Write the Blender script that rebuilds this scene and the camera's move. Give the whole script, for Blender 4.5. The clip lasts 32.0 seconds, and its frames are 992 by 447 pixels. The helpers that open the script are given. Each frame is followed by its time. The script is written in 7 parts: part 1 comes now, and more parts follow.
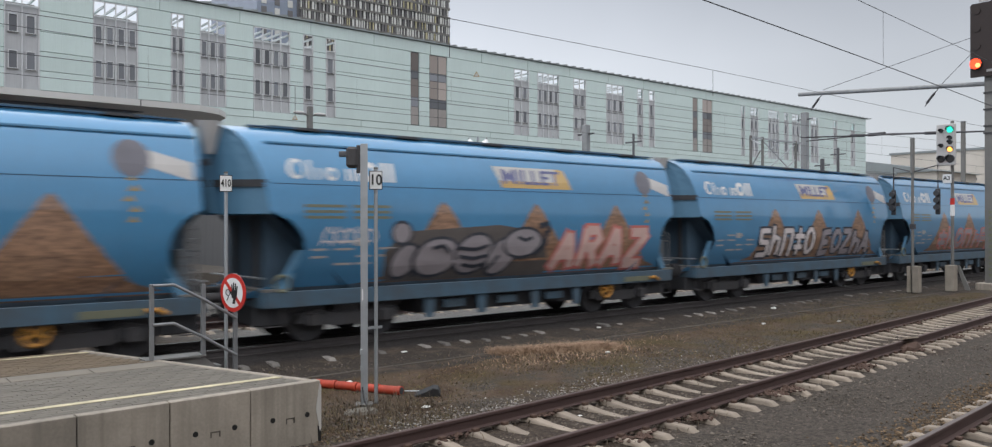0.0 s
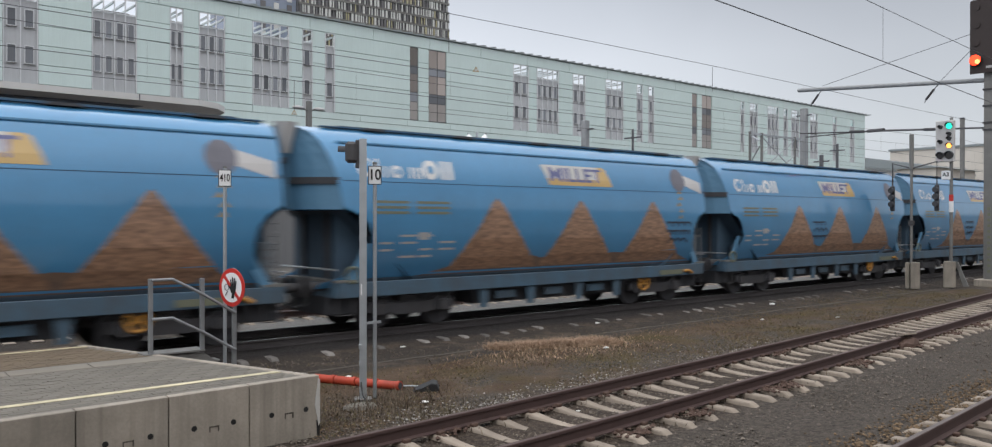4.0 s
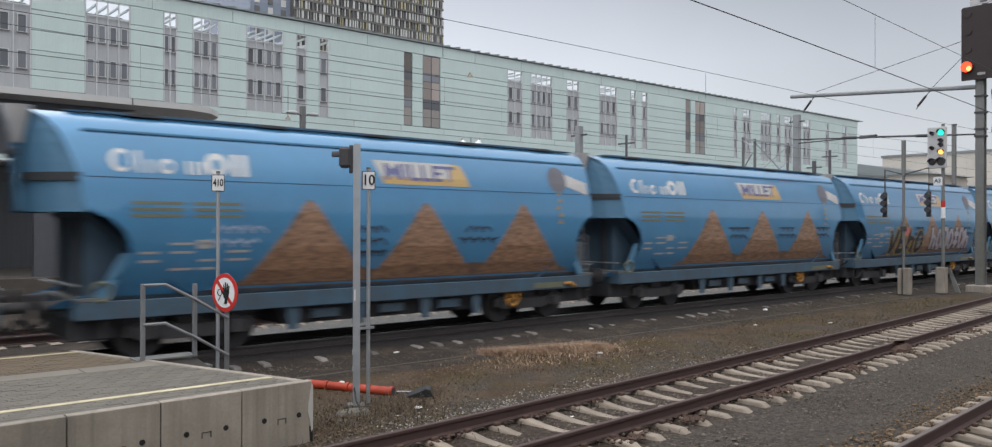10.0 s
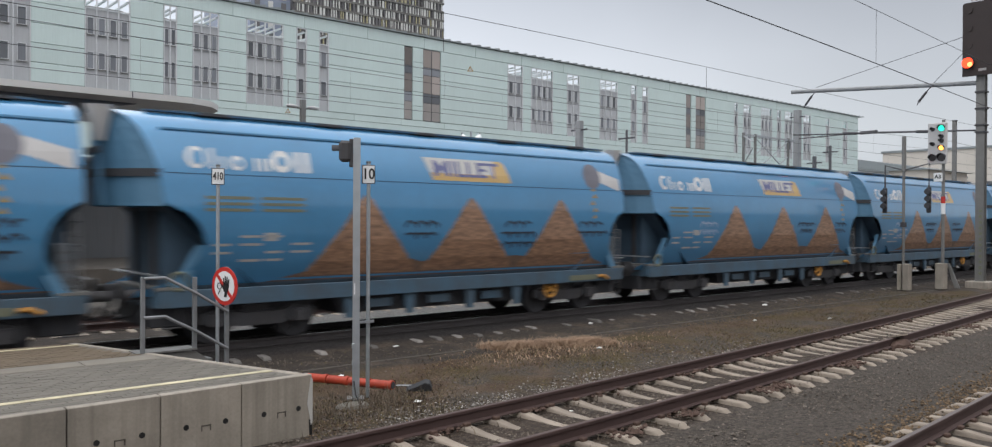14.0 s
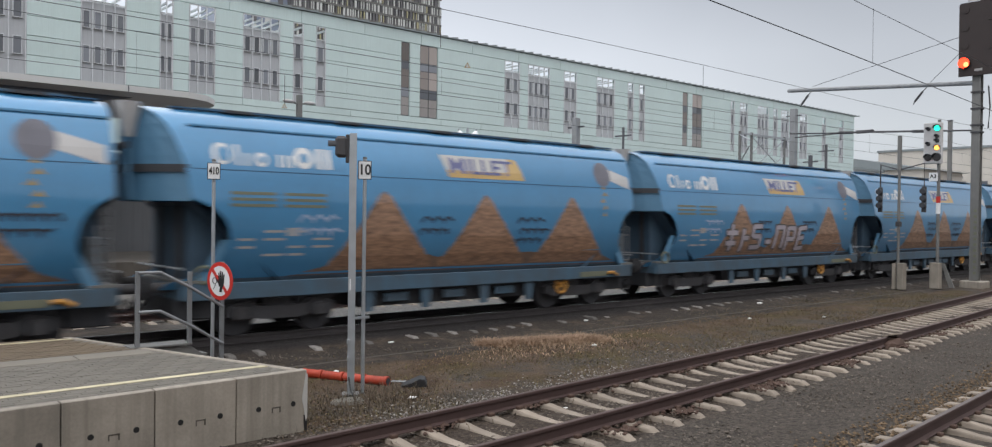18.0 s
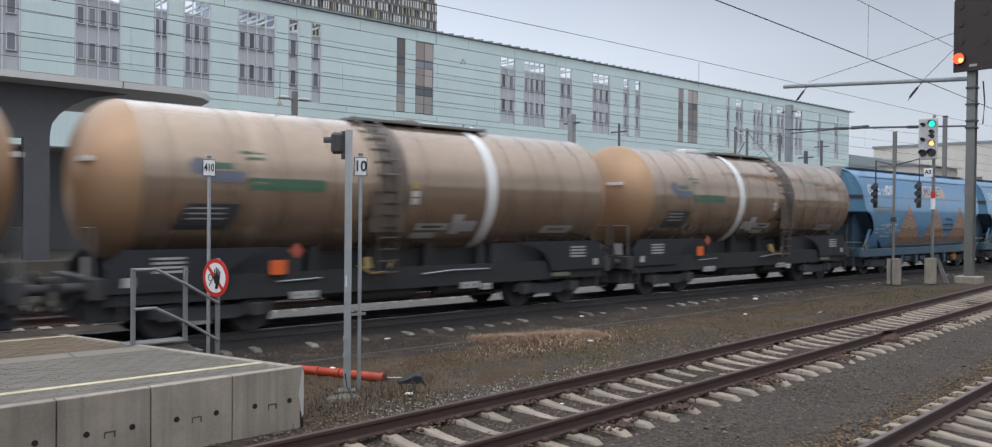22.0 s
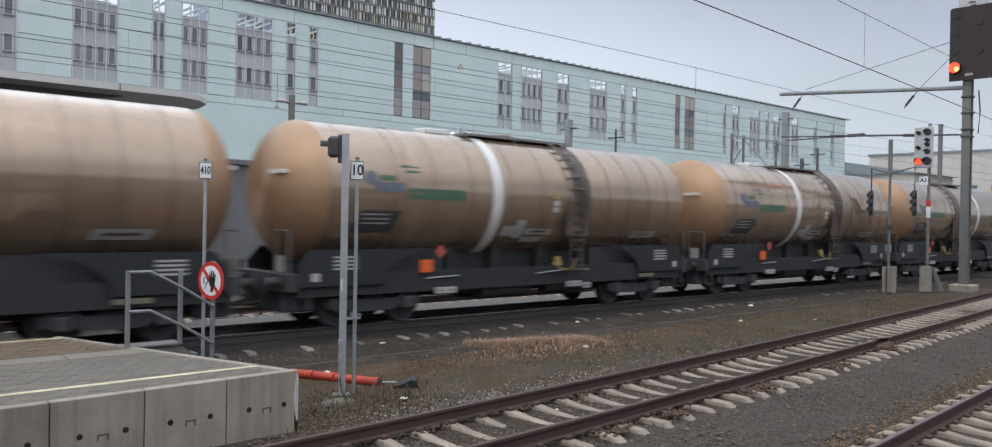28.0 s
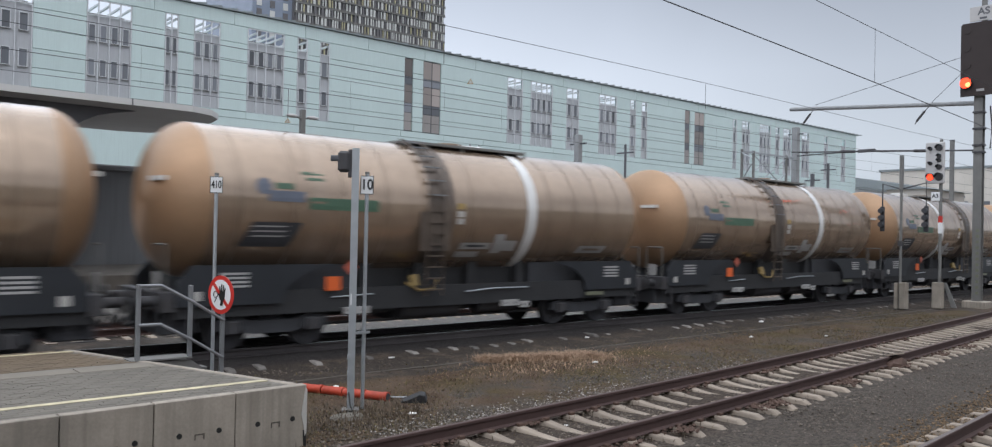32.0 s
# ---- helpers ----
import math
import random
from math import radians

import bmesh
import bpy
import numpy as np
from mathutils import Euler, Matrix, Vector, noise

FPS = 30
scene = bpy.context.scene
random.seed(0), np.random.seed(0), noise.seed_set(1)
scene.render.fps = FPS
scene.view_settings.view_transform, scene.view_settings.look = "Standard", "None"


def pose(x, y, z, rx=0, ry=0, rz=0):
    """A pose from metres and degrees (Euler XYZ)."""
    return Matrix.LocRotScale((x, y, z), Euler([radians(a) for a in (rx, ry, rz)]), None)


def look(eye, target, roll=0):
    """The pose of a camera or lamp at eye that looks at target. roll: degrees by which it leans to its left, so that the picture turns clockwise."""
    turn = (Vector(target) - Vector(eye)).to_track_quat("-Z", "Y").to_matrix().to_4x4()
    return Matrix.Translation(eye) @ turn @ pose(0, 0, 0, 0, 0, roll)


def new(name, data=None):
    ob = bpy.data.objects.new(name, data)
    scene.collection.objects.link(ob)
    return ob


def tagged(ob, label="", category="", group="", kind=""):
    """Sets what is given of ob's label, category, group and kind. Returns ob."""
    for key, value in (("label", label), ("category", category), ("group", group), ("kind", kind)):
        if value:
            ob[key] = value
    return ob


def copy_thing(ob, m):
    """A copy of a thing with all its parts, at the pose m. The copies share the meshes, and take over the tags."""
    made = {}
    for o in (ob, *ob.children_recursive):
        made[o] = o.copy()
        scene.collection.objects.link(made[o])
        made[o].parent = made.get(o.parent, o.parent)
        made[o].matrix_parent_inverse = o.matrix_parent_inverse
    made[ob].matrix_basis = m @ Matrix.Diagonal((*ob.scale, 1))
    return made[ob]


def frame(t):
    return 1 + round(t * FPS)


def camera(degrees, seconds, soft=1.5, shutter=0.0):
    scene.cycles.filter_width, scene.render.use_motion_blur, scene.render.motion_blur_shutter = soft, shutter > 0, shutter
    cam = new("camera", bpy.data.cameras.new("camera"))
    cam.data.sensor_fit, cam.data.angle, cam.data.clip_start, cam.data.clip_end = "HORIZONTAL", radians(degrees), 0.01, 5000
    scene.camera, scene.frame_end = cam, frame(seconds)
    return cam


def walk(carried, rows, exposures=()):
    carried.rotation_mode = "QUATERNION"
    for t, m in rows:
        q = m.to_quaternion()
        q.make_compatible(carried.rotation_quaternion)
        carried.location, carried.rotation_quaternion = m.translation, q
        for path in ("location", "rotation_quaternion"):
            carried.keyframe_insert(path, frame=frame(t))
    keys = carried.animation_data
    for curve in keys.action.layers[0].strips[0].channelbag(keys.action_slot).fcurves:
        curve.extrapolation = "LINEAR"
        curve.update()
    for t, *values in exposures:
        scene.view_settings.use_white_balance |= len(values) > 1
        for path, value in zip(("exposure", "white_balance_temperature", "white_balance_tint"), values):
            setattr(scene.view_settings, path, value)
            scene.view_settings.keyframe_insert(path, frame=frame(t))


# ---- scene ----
EYE = (0.0, 0.0, 2.5)
cam = camera(62.0, 32.0, soft=1.2, shutter=0.55)
# seconds, tilt, lean, turn of the hand-held camera
PATH = (
    (0, 90.099, 0.103, -40.470),
    (0.5, 90.209, 0.037, -40.409),
    (1, 89.945, 0.037, -40.334),
    (1.5, 89.959, -0.027, -40.293),
    (2, 89.923, -0.024, -40.316),
    (2.5, 90.099, -0.009, -40.397),
    (3, 89.920, 0.000, -40.458),
    (3.5, 89.773, -0.034, -40.514),
    (5.5, 89.950, -0.064, -40.658),
    (6, 90.162, -0.098, -40.751),
    (6.5, 90.301, -0.064, -40.791),
    (7, 89.886, -0.020, -40.879),
    (7.5, 90.089, -0.069, -40.886),
    (8, 90.146, -0.100, -40.874),
    (8.5, 90.403, -0.145, -40.917),
    (9, 90.197, -0.160, -41.040),
    (9.5, 90.281, -0.143, -41.054),
    (10, 90.149, -0.110, -40.969),
    (10.5, 89.916, -0.072, -40.935),
    (11, 89.885, -0.090, -40.976),
    (11.5, 89.796, -0.159, -40.998),
    (12, 90.041, -0.180, -40.876),
    (12.5, 90.065, -0.191, -40.842),
    (13, 89.903, -0.214, -40.832),
    (13.5, 89.703, -0.260, -40.901),
    (14, 89.761, -0.309, -40.976),
    (14.5, 89.538, -0.411, -41.073),
    (16.5, 89.487, -0.590, -41.190),
    (17, 89.813, -0.603, -41.170),
    (17.5, 89.667, -0.646, -41.219),
    (18, 89.531, -0.694, -41.248),
    (18.5, 89.598, -0.754, -41.292),
    (19, 89.396, -0.780, -41.272),
    (19.5, 89.033, -0.802, -41.290),
    (20, 89.395, -0.706, -41.282),
    (20.5, 89.419, -0.598, -41.309),
    (21, 89.349, -0.557, -41.386),
    (21.5, 89.337, -0.532, -41.497),
    (22, 89.273, -0.593, -41.529),
    (22.5, 89.155, -0.583, -41.521),
    (23, 89.414, -0.584, -41.563),
    (23.5, 89.379, -0.645, -41.627),
    (24, 89.508, -0.654, -41.679),
    (24.5, 89.757, -0.648, -41.683),
    (25, 89.952, -0.664, -41.666),
    (25.5, 89.814, -0.688, -41.665),
    (27.5, 89.697, -0.941, -41.727),
    (28, 89.620, -1.026, -41.784),
    (28.5, 89.669, -1.088, -41.813),
    (29, 89.682, -1.180, -41.760),
    (29.5, 89.938, -1.171, -41.719),
    (30, 90.070, -1.185, -41.615),
    (30.5, 90.211, -1.205, -41.430),
    (31, 90.501, -1.165, -41.308),
    (31.5, 90.718, -1.134, -41.173),
    (32, 90.633, -1.173, -41.133),
)
walk(cam, [(t, pose(*EYE, a, b, c)) for t, a, b, c in PATH], exposures=((0, 0.11, 6455, 10), (19, 0.12, 6455, 10), (20, 0.14, 6320, 10), (21.5, 0.13, 6120, 10), (32, 0.12, 6110, 10)))
# ---------------------------------------------------------------- light
world = bpy.data.worlds.new("overcast_sky")
scene.world = world
world.use_nodes = True
wn, wl = world.node_tree.nodes, world.node_tree.links
wn.clear()
w_out = wn.new("ShaderNodeOutputWorld")
w_bg = wn.new("ShaderNodeBackground")
w_bg.inputs["Strength"].default_value = 1.0
sky = wn.new("ShaderNodeTexSky")
sky.sky_type = "NISHITA"
sky.sun_disc = False
sky.sun_elevation, sky.sun_rotation = radians(38), radians(200)
sky.dust_density = 4.0
w_scale = wn.new("ShaderNodeMix")
w_scale.data_type = "RGBA"
w_scale.blend_type = "MULTIPLY"
w_scale.inputs["Factor"].default_value = 1.0
w_scale.inputs["B"].default_value = (0.09, 0.09, 0.09, 1)
wl.new(sky.outputs[0], w_scale.inputs["A"])
w_tc = wn.new("ShaderNodeTexCoord")
w_sep = wn.new("ShaderNodeSeparateXYZ")
wl.new(w_tc.outputs["Generated"], w_sep.inputs[0])
w_ramp = wn.new("ShaderNodeValToRGB")
w_ramp.color_ramp.elements[0].position = 0.0
w_ramp.color_ramp.elements[0].color = (0.755, 0.81, 0.866, 1)
w_ramp.color_ramp.elements[1].position = 1.0
w_ramp.color_ramp.elements[1].color = (2.25, 2.32, 2.40, 1)
for pos, col in ((0.10, (0.855, 0.90, 0.952, 1)), (0.19, (0.772, 0.81, 0.872, 1)), (0.28, (0.588, 0.62, 0.682, 1)), (0.55, (1.50, 1.56, 1.64, 1))):
    el = w_ramp.color_ramp.elements.new(pos)
    el.color = col
wl.new(w_sep.outputs["Z"], w_ramp.inputs[0])
w_cl = wn.new("ShaderNodeTexNoise")
w_cl.inputs["Scale"].default_value = 3.0
w_cl.inputs["Detail"].default_value = 4.0
wl.new(w_tc.outputs["Generated"], w_cl.inputs["Vector"])
w_clr = wn.new("ShaderNodeMapRange")
w_clr.inputs["To Min"].default_value, w_clr.inputs["To Max"].default_value = 0.88, 1.12
wl.new(w_cl.outputs["Fac"], w_clr.inputs["Value"])
w_cm = wn.new("ShaderNodeVectorMath")
w_cm.operation = "SCALE"
wl.new(w_ramp.outputs["Color"], w_cm.inputs[0])
wl.new(w_clr.outputs[0], w_cm.inputs["Scale"])
w_mix = wn.new("ShaderNodeMix")
w_mix.data_type = "RGBA"
w_mix.inputs["Factor"].default_value = 0.88
wl.new(w_scale.outputs["Result"], w_mix.inputs["A"])
# the cloud cover is thinner, and brighter, on one side of the sky
w_side = wn.new("ShaderNodeVectorMath")
w_side.operation = "DOT_PRODUCT"
w_side.inputs[1].default_value = (0.76, -0.65, 0.6)
wl.new(w_tc.outputs["Generated"], w_side.inputs[0])
w_sr = wn.new("ShaderNodeMapRange")
w_sr.interpolation_type = "SMOOTHSTEP"
w_sr.inputs["From Min"].default_value, w_sr.inputs["From Max"].default_value = -0.25, 0.80
w_sr.inputs["To Min"].default_value, w_sr.inputs["To Max"].default_value = 1.19, 0.66
wl.new(w_side.outputs["Value"], w_sr.inputs["Value"])
w_cs = wn.new("ShaderNodeVectorMath")
w_cs.operation = "SCALE"
wl.new(w_cm.outputs[0], w_cs.inputs[0])
wl.new(w_sr.outputs[0], w_cs.inputs["Scale"])
wl.new(w_cs.outputs[0], w_mix.inputs["B"])
wl.new(w_mix.outputs["Result"], w_bg.inputs["Color"])
wl.new(w_bg.outputs[0], w_out.inputs["Surface"])

sun_data = bpy.data.lights.new("sun", "SUN")
sun_data.energy, sun_data.angle, sun_data.color = 0.5, radians(40), (1.0, 0.97, 0.93)
sun = new("sun", sun_data)
sun.matrix_world = look((0, 0, 60), (12, 20, 0))

# ---------------------------------------------------------------- materials
def mat(name, col, rough=0.6, metal=0.0, var=0.12, scale=3.0, fine=40.0, bump=0.05, hue=None, stretch=(1, 1, 1), spec=0.5, rand=0.0, streak=0.0, island=0.0):
    """A plain surface with stains and grain at two sizes; hue is the colour of its wear."""
    m = bpy.data.materials.new(name)
    m.use_nodes = True
    n, l = m.node_tree.nodes, m.node_tree.links
    b = n["Principled BSDF"]
    b.inputs["Roughness"].default_value, b.inputs["Metallic"].default_value = rough, metal
    b.inputs["Specular IOR Level"].default_value = spec
    tc = n.new("ShaderNodeTexCoord")
    mp = n.new("ShaderNodeMapping")
    mp.inputs["Scale"].default_value = stretch
    l.new(tc.outputs["Object"], mp.inputs[0])
    big, small = n.new("ShaderNodeTexNoise"), n.new("ShaderNodeTexNoise")
    big.inputs["Scale"].default_value, small.inputs["Scale"].default_value = scale, fine
    big.inputs["Detail"].default_value, small.inputs["Detail"].default_value = 5.0, 3.0
    for t in (big, small):
        l.new(mp.outputs[0], t.inputs["Vector"])
    add = n.new("ShaderNodeMath")
    add.operation = "MULTIPLY_ADD"
    add.inputs[1].default_value = 0.4
    l.new(small.outputs["Fac"], add.inputs[0])
    l.new(big.outputs["Fac"], add.inputs[2])
    rng = n.new("ShaderNodeMapRange")
    rng.inputs["From Min"].default_value, rng.inputs["From Max"].default_value = 0.4, 1.0
    l.new(add.outputs[0], rng.inputs["Value"])
    mix = n.new("ShaderNodeMix")
    mix.data_type = "RGBA"
    w = hue or tuple(c * 0.45 for c in col)
    lo = tuple(c * (1 - var) + h * var for c, h in zip(col, w))
    hi = tuple(min(1, c * (1 + 0.35 * var)) for c in col)
    mix.inputs["A"].default_value, mix.inputs["B"].default_value = (*lo, 1), (*hi, 1)
    l.new(rng.outputs[0], mix.inputs["Factor"])
    last = mix.outputs["Result"]
    if island:
        gi = n.new("ShaderNodeNewGeometry")
        ri = n.new("ShaderNodeMapRange")
        ri.inputs["To Min"].default_value, ri.inputs["To Max"].default_value = 1 - island, 1 + island
        l.new(gi.outputs["Random Per Island"], ri.inputs["Value"])
        si = n.new("ShaderNodeVectorMath")
        si.operation = "SCALE"
        l.new(last, si.inputs[0])
        l.new(ri.outputs[0], si.inputs["Scale"])
        last = si.outputs[0]
    if rand:
        oi = n.new("ShaderNodeObjectInfo")
        rr = n.new("ShaderNodeMapRange")
        rr.inputs["To Min"].default_value, rr.inputs["To Max"].default_value = 1 - rand, 1 + rand
        l.new(oi.outputs["Random"], rr.inputs["Value"])
        sc = n.new("ShaderNodeVectorMath")
        sc.operation = "SCALE"
        l.new(last, sc.inputs[0])
        l.new(rr.outputs[0], sc.inputs["Scale"])
        last = sc.outputs[0]
    if streak:
        ms = n.new("ShaderNodeMapping")
        ms.inputs["Scale"].default_value = (9, 9, 0.35)
        l.new(tc.outputs["Object"], ms.inputs[0])
        ns = n.new("ShaderNodeTexNoise")
        ns.inputs["Scale"].default_value, ns.inputs["Detail"].default_value = 1.0, 4.0
        l.new(ms.outputs[0], ns.inputs["Vector"])
        rs = n.new("ShaderNodeMapRange")
        rs.inputs["From Min"].default_value, rs.inputs["From Max"].default_value = 0.45, 0.75
        rs.inputs["To Max"].default_value = streak
        l.new(ns.outputs["Fac"], rs.inputs["Value"])
        mx = n.new("ShaderNodeMix")
        mx.data_type = "RGBA"
        mx.inputs["B"].default_value = (*w, 1)
        l.new(rs.outputs[0], mx.inputs["Factor"])
        l.new(last, mx.inputs["A"])
        last = mx.outputs["Result"]
    l.new(last, b.inputs["Base Color"])
    if bump:
        bp = n.new("ShaderNodeBump")
        bp.inputs["Strength"].default_value, bp.inputs["Distance"].default_value = bump, 0.02
        l.new(add.outputs[0], bp.inputs["Height"])
        l.new(bp.outputs[0], b.inputs["Normal"])
    return m


def glow(name, col, power):
    m = bpy.data.materials.new(name)
    m.use_nodes = True
    b = m.node_tree.nodes["Principled BSDF"]
    b.inputs["Base Color"].default_value = (*col, 1)
    b.inputs["Emission Color"].default_value = (*col, 1)
    b.inputs["Emission Strength"].default_value = power
    return m


M = dict(
    mint=mat("mint_cladding", (0.60, 0.71, 0.695), 0.45, var=0.12, scale=0.25, fine=6, bump=0.0, rand=0.035, streak=0.12),
    mint_dark=mat("joint_grey_green", (0.20, 0.27, 0.26), 0.7, var=0.2, scale=0.5, bump=0),
    grey_clad=mat("grey_cladding", (0.50, 0.51, 0.53), 0.5, var=0.15, scale=0.4, fine=8, bump=0, streak=0.15),
    white_frame=mat("pale_frame", (0.66, 0.67, 0.69), 0.5, var=0.1, bump=0),
    strip=mat("brown_blind", (0.33, 0.305, 0.29), 0.5, var=0.25, scale=0.6, bump=0),
    dark_grey=mat("dark_grey_metal", (0.12, 0.12, 0.13), 0.5, 0.3, var=0.2, bump=0.02),
    roof=mat("roof_edge", (0.25, 0.275, 0.28), 0.5, 0.2, var=0.25, bump=0),
    conc=mat("concrete", (0.318, 0.276, 0.229), 0.9, var=0.6, scale=1.7, fine=30, bump=0.2, hue=(0.175, 0.155, 0.128), streak=0.6, rand=0.10),
    paver=mat("paver_grey", (0.150, 0.134, 0.112), 0.92, var=0.35, scale=2.0, fine=60, bump=0.2, rand=0.12),
    paver_tan=mat("paver_tan", (0.150, 0.111, 0.073), 0.92, var=0.35, scale=2.0, fine=60, bump=0.2, rand=0.12),
    slab=mat("pale_slab", (0.205, 0.182, 0.150), 0.9, var=0.25, scale=2.0, fine=60, bump=0.1, rand=0.08),
    yellow_line=mat("worn_yellow_paint", (0.56, 0.49, 0.33), 0.85, var=0.75, scale=4, fine=50, bump=0.1),
    galv=mat("galvanised_steel", (0.43, 0.45, 0.47), 0.45, 0.6, var=0.25, scale=6, fine=60, bump=0.03),
    rail_galv=mat("weathered_galvanised_rail", (0.27, 0.275, 0.285), 0.5, 0.5, var=0.3, scale=6, fine=60, bump=0.03),
    galv_dull=mat("dull_galvanised_steel", (0.20, 0.195, 0.185), 0.65, 0.25, var=0.3, scale=3, fine=60, bump=0.03, streak=0.2),
    rail_side=mat("rusty_rail", (0.066, 0.038, 0.034), 0.85, 0.05, var=0.4, scale=3, fine=50, bump=0.15, hue=(0.05, 0.03, 0.025)),
    rail_top=mat("worn_rail_head", (0.082, 0.052, 0.046), 0.75, 0.1, var=0.3, scale=5, bump=0.02),
    rail_worn=mat("worn_grey_rail_head", (0.13, 0.105, 0.096), 0.55, 0.3, var=0.25, scale=5, bump=0.02),
    rail_dark=mat("oily_rail_side", (0.062, 0.054, 0.054), 0.7, 0.15, var=0.4, scale=3, fine=50, bump=0.1),
    rail_bright=mat("polished_rail_head", (0.55, 0.55, 0.56), 0.25, 0.95, var=0.15, scale=5, bump=0.01),
    sleeper_dark=mat("oily_sleeper", (0.16, 0.145, 0.132), 0.9, var=0.9, scale=4, fine=50, bump=0.2, rand=0.5),
    sleeper=mat("concrete_sleeper", (0.275, 0.228, 0.182), 0.92, var=0.5, scale=4, fine=50, bump=0.2, rand=0.14, hue=(0.17, 0.13, 0.10)),
    clip=mat("rusty_clip", (0.10, 0.06, 0.045), 0.8, 0.3, var=0.4, bump=0.1),
    far_stone=mat("pale_rubble", (0.24, 0.215, 0.19), 0.95, var=0.4, scale=2, fine=30, bump=0.05, island=0.6),
    rock=mat("ballast_stone", (0.130, 0.107, 0.087), 0.95, var=0.5, scale=2.0, fine=30, bump=0.1, island=0.4),
    blue=mat("blue_wagon_paint", (0.060, 0.250, 0.470), 0.32, 0.22, var=0.22, scale=0.7, fine=9, bump=0.01, hue=(0.05, 0.12, 0.20), streak=0.10),
    blue_end=mat("dusty_end_blue", (0.10, 0.23, 0.36), 0.5, var=0.35, scale=0.8, fine=12, bump=0.02),
    blue_deep=mat("deep_blue_paint", (0.035, 0.10, 0.18), 0.5, var=0.3, scale=0.8, fine=12, bump=0.02),
    blue_sill=mat("dusty_blue_paint", (0.054, 0.112, 0.168), 0.5, var=0.75, scale=1.6, fine=14, bump=0.05, hue=(0.075, 0.08, 0.085), streak=0.4),
    black=mat("black_dirt", (0.049, 0.050, 0.056), 0.8, 0.0, var=0.4, scale=2, bump=0.1),
    black_steel=mat("dark_steel", (0.057, 0.057, 0.063), 0.65, 0.1, var=0.5, scale=2.5, fine=20, bump=0.1, hue=(0.045, 0.034, 0.027)),
    wheel=mat("dark_wheel_steel", (0.055, 0.054, 0.059), 0.7, 0.1, var=0.4, scale=3, bump=0.05),
    tank=mat("brown_tank_cladding", (0.435, 0.322, 0.232), 0.17, 0.60, var=0.42, scale=0.6, fine=6, bump=0.01, hue=(0.16, 0.11, 0.08), stretch=(0.5, 1, 1), streak=0.22, rand=0.09),
    tank_clean=mat("pale_tank_band", (0.445, 0.333, 0.245), 0.17, 0.60, var=0.3, scale=0.8, fine=8, bump=0.01, hue=(0.30, 0.22, 0.16)),
    tank_head=mat("ochre_tank_end", (0.40, 0.250, 0.148), 0.46, 0.36, var=0.30, scale=0.7, fine=8, bump=0.02, hue=(0.20, 0.14, 0.09)),
    white=mat("white_paint", (0.72, 0.71, 0.69), 0.5, var=0.15, scale=2, bump=0.01),
    grey_mark=mat("grey_stencil", (0.40, 0.39, 0.38), 0.6, var=0.3, scale=2, bump=0),
    yellow=mat("yellow_panel", (0.56, 0.36, 0.11), 0.45, var=0.15, scale=2, bump=0),
    navy=mat("navy_letter", (0.085, 0.09, 0.24), 0.5, var=0.1, bump=0),
    pale=mat("pale_panel", (0.52, 0.50, 0.47), 0.45, var=0.12, bump=0),
    grain=mat("painted_grain", (0.335, 0.190, 0.115), 0.5, var=1.0, scale=7.5, fine=24, bump=0.0, hue=(0.085, 0.045, 0.028), stretch=(0.8, 1, 2.2)),
    ochre_dim=mat("faded_ochre_letter", (0.17, 0.175, 0.12), 0.5, var=0.2, bump=0),
    ochre=mat("ochre_letter", (0.36, 0.25, 0.09), 0.5, var=0.2, bump=0),
    pipe=mat("painted_grey_pipe", (0.56, 0.54, 0.53), 0.4, var=0.2, scale=1.5, bump=0),
    orange=mat("orange_plastic", (0.44, 0.055, 0.024), 0.55, var=0.6, scale=5, bump=0.05),
    orange_plate=mat("orange_plate", (0.75, 0.14, 0.03), 0.5, var=0.1, bump=0),
    rubber=mat("black_hose", (0.03, 0.03, 0.032), 0.7, var=0.3, bump=0.05),
    sign_white=mat("white_sign", (0.80, 0.80, 0.80), 0.4, var=0.05, bump=0),
    sign_red=mat("red_sign", (0.56, 0.035, 0.025), 0.4, var=0.08, bump=0),
    sign_black=mat("black_sign", (0.015, 0.015, 0.015), 0.5, var=0.1, bump=0),
    brown_board=mat("dark_brown_board", (0.035, 0.024, 0.022), 0.7, var=0.2, bump=0.02),
    sig_grey=mat("pale_grey_board", (0.50, 0.48, 0.47), 0.5, var=0.12, bump=0.02),
    lens_off=mat("dark_lens", (0.03, 0.025, 0.025), 0.2, var=0.1, bump=0),
    skirt=mat("dark_skirt_paint", (0.028, 0.031, 0.037), 0.5, 0.1, var=0.35, scale=1.2, fine=14, bump=0.02),
    dim_clad=mat("dim_grey_wall", (0.17, 0.17, 0.175), 0.7, var=0.25, scale=0.3, bump=0, streak=0.2),
    station=mat("unseen_block_render", (0.26, 0.245, 0.22), 0.85, var=0.2, scale=0.3, bump=0, streak=0.2),
    canopy=mat("canopy_grey", (0.62, 0.60, 0.58), 0.45, 0.1, var=0.2, scale=0.5, bump=0),
    beige=mat("beige_render", (0.60, 0.55, 0.49), 0.9, var=0.15, scale=0.2, bump=0),
    mast_grey=mat("weathered_grey_mast", (0.30, 0.305, 0.31), 0.8, var=0.4, scale=2, fine=20, bump=0.05, streak=0.3),
    wire=mat("dark_wire", (0.05, 0.05, 0.055), 0.5, 0.5, var=0.1, bump=0),
    straw=mat("dry_straw", (0.36, 0.245, 0.165), 0.95, var=0.4, scale=2, bump=0, island=0.35),
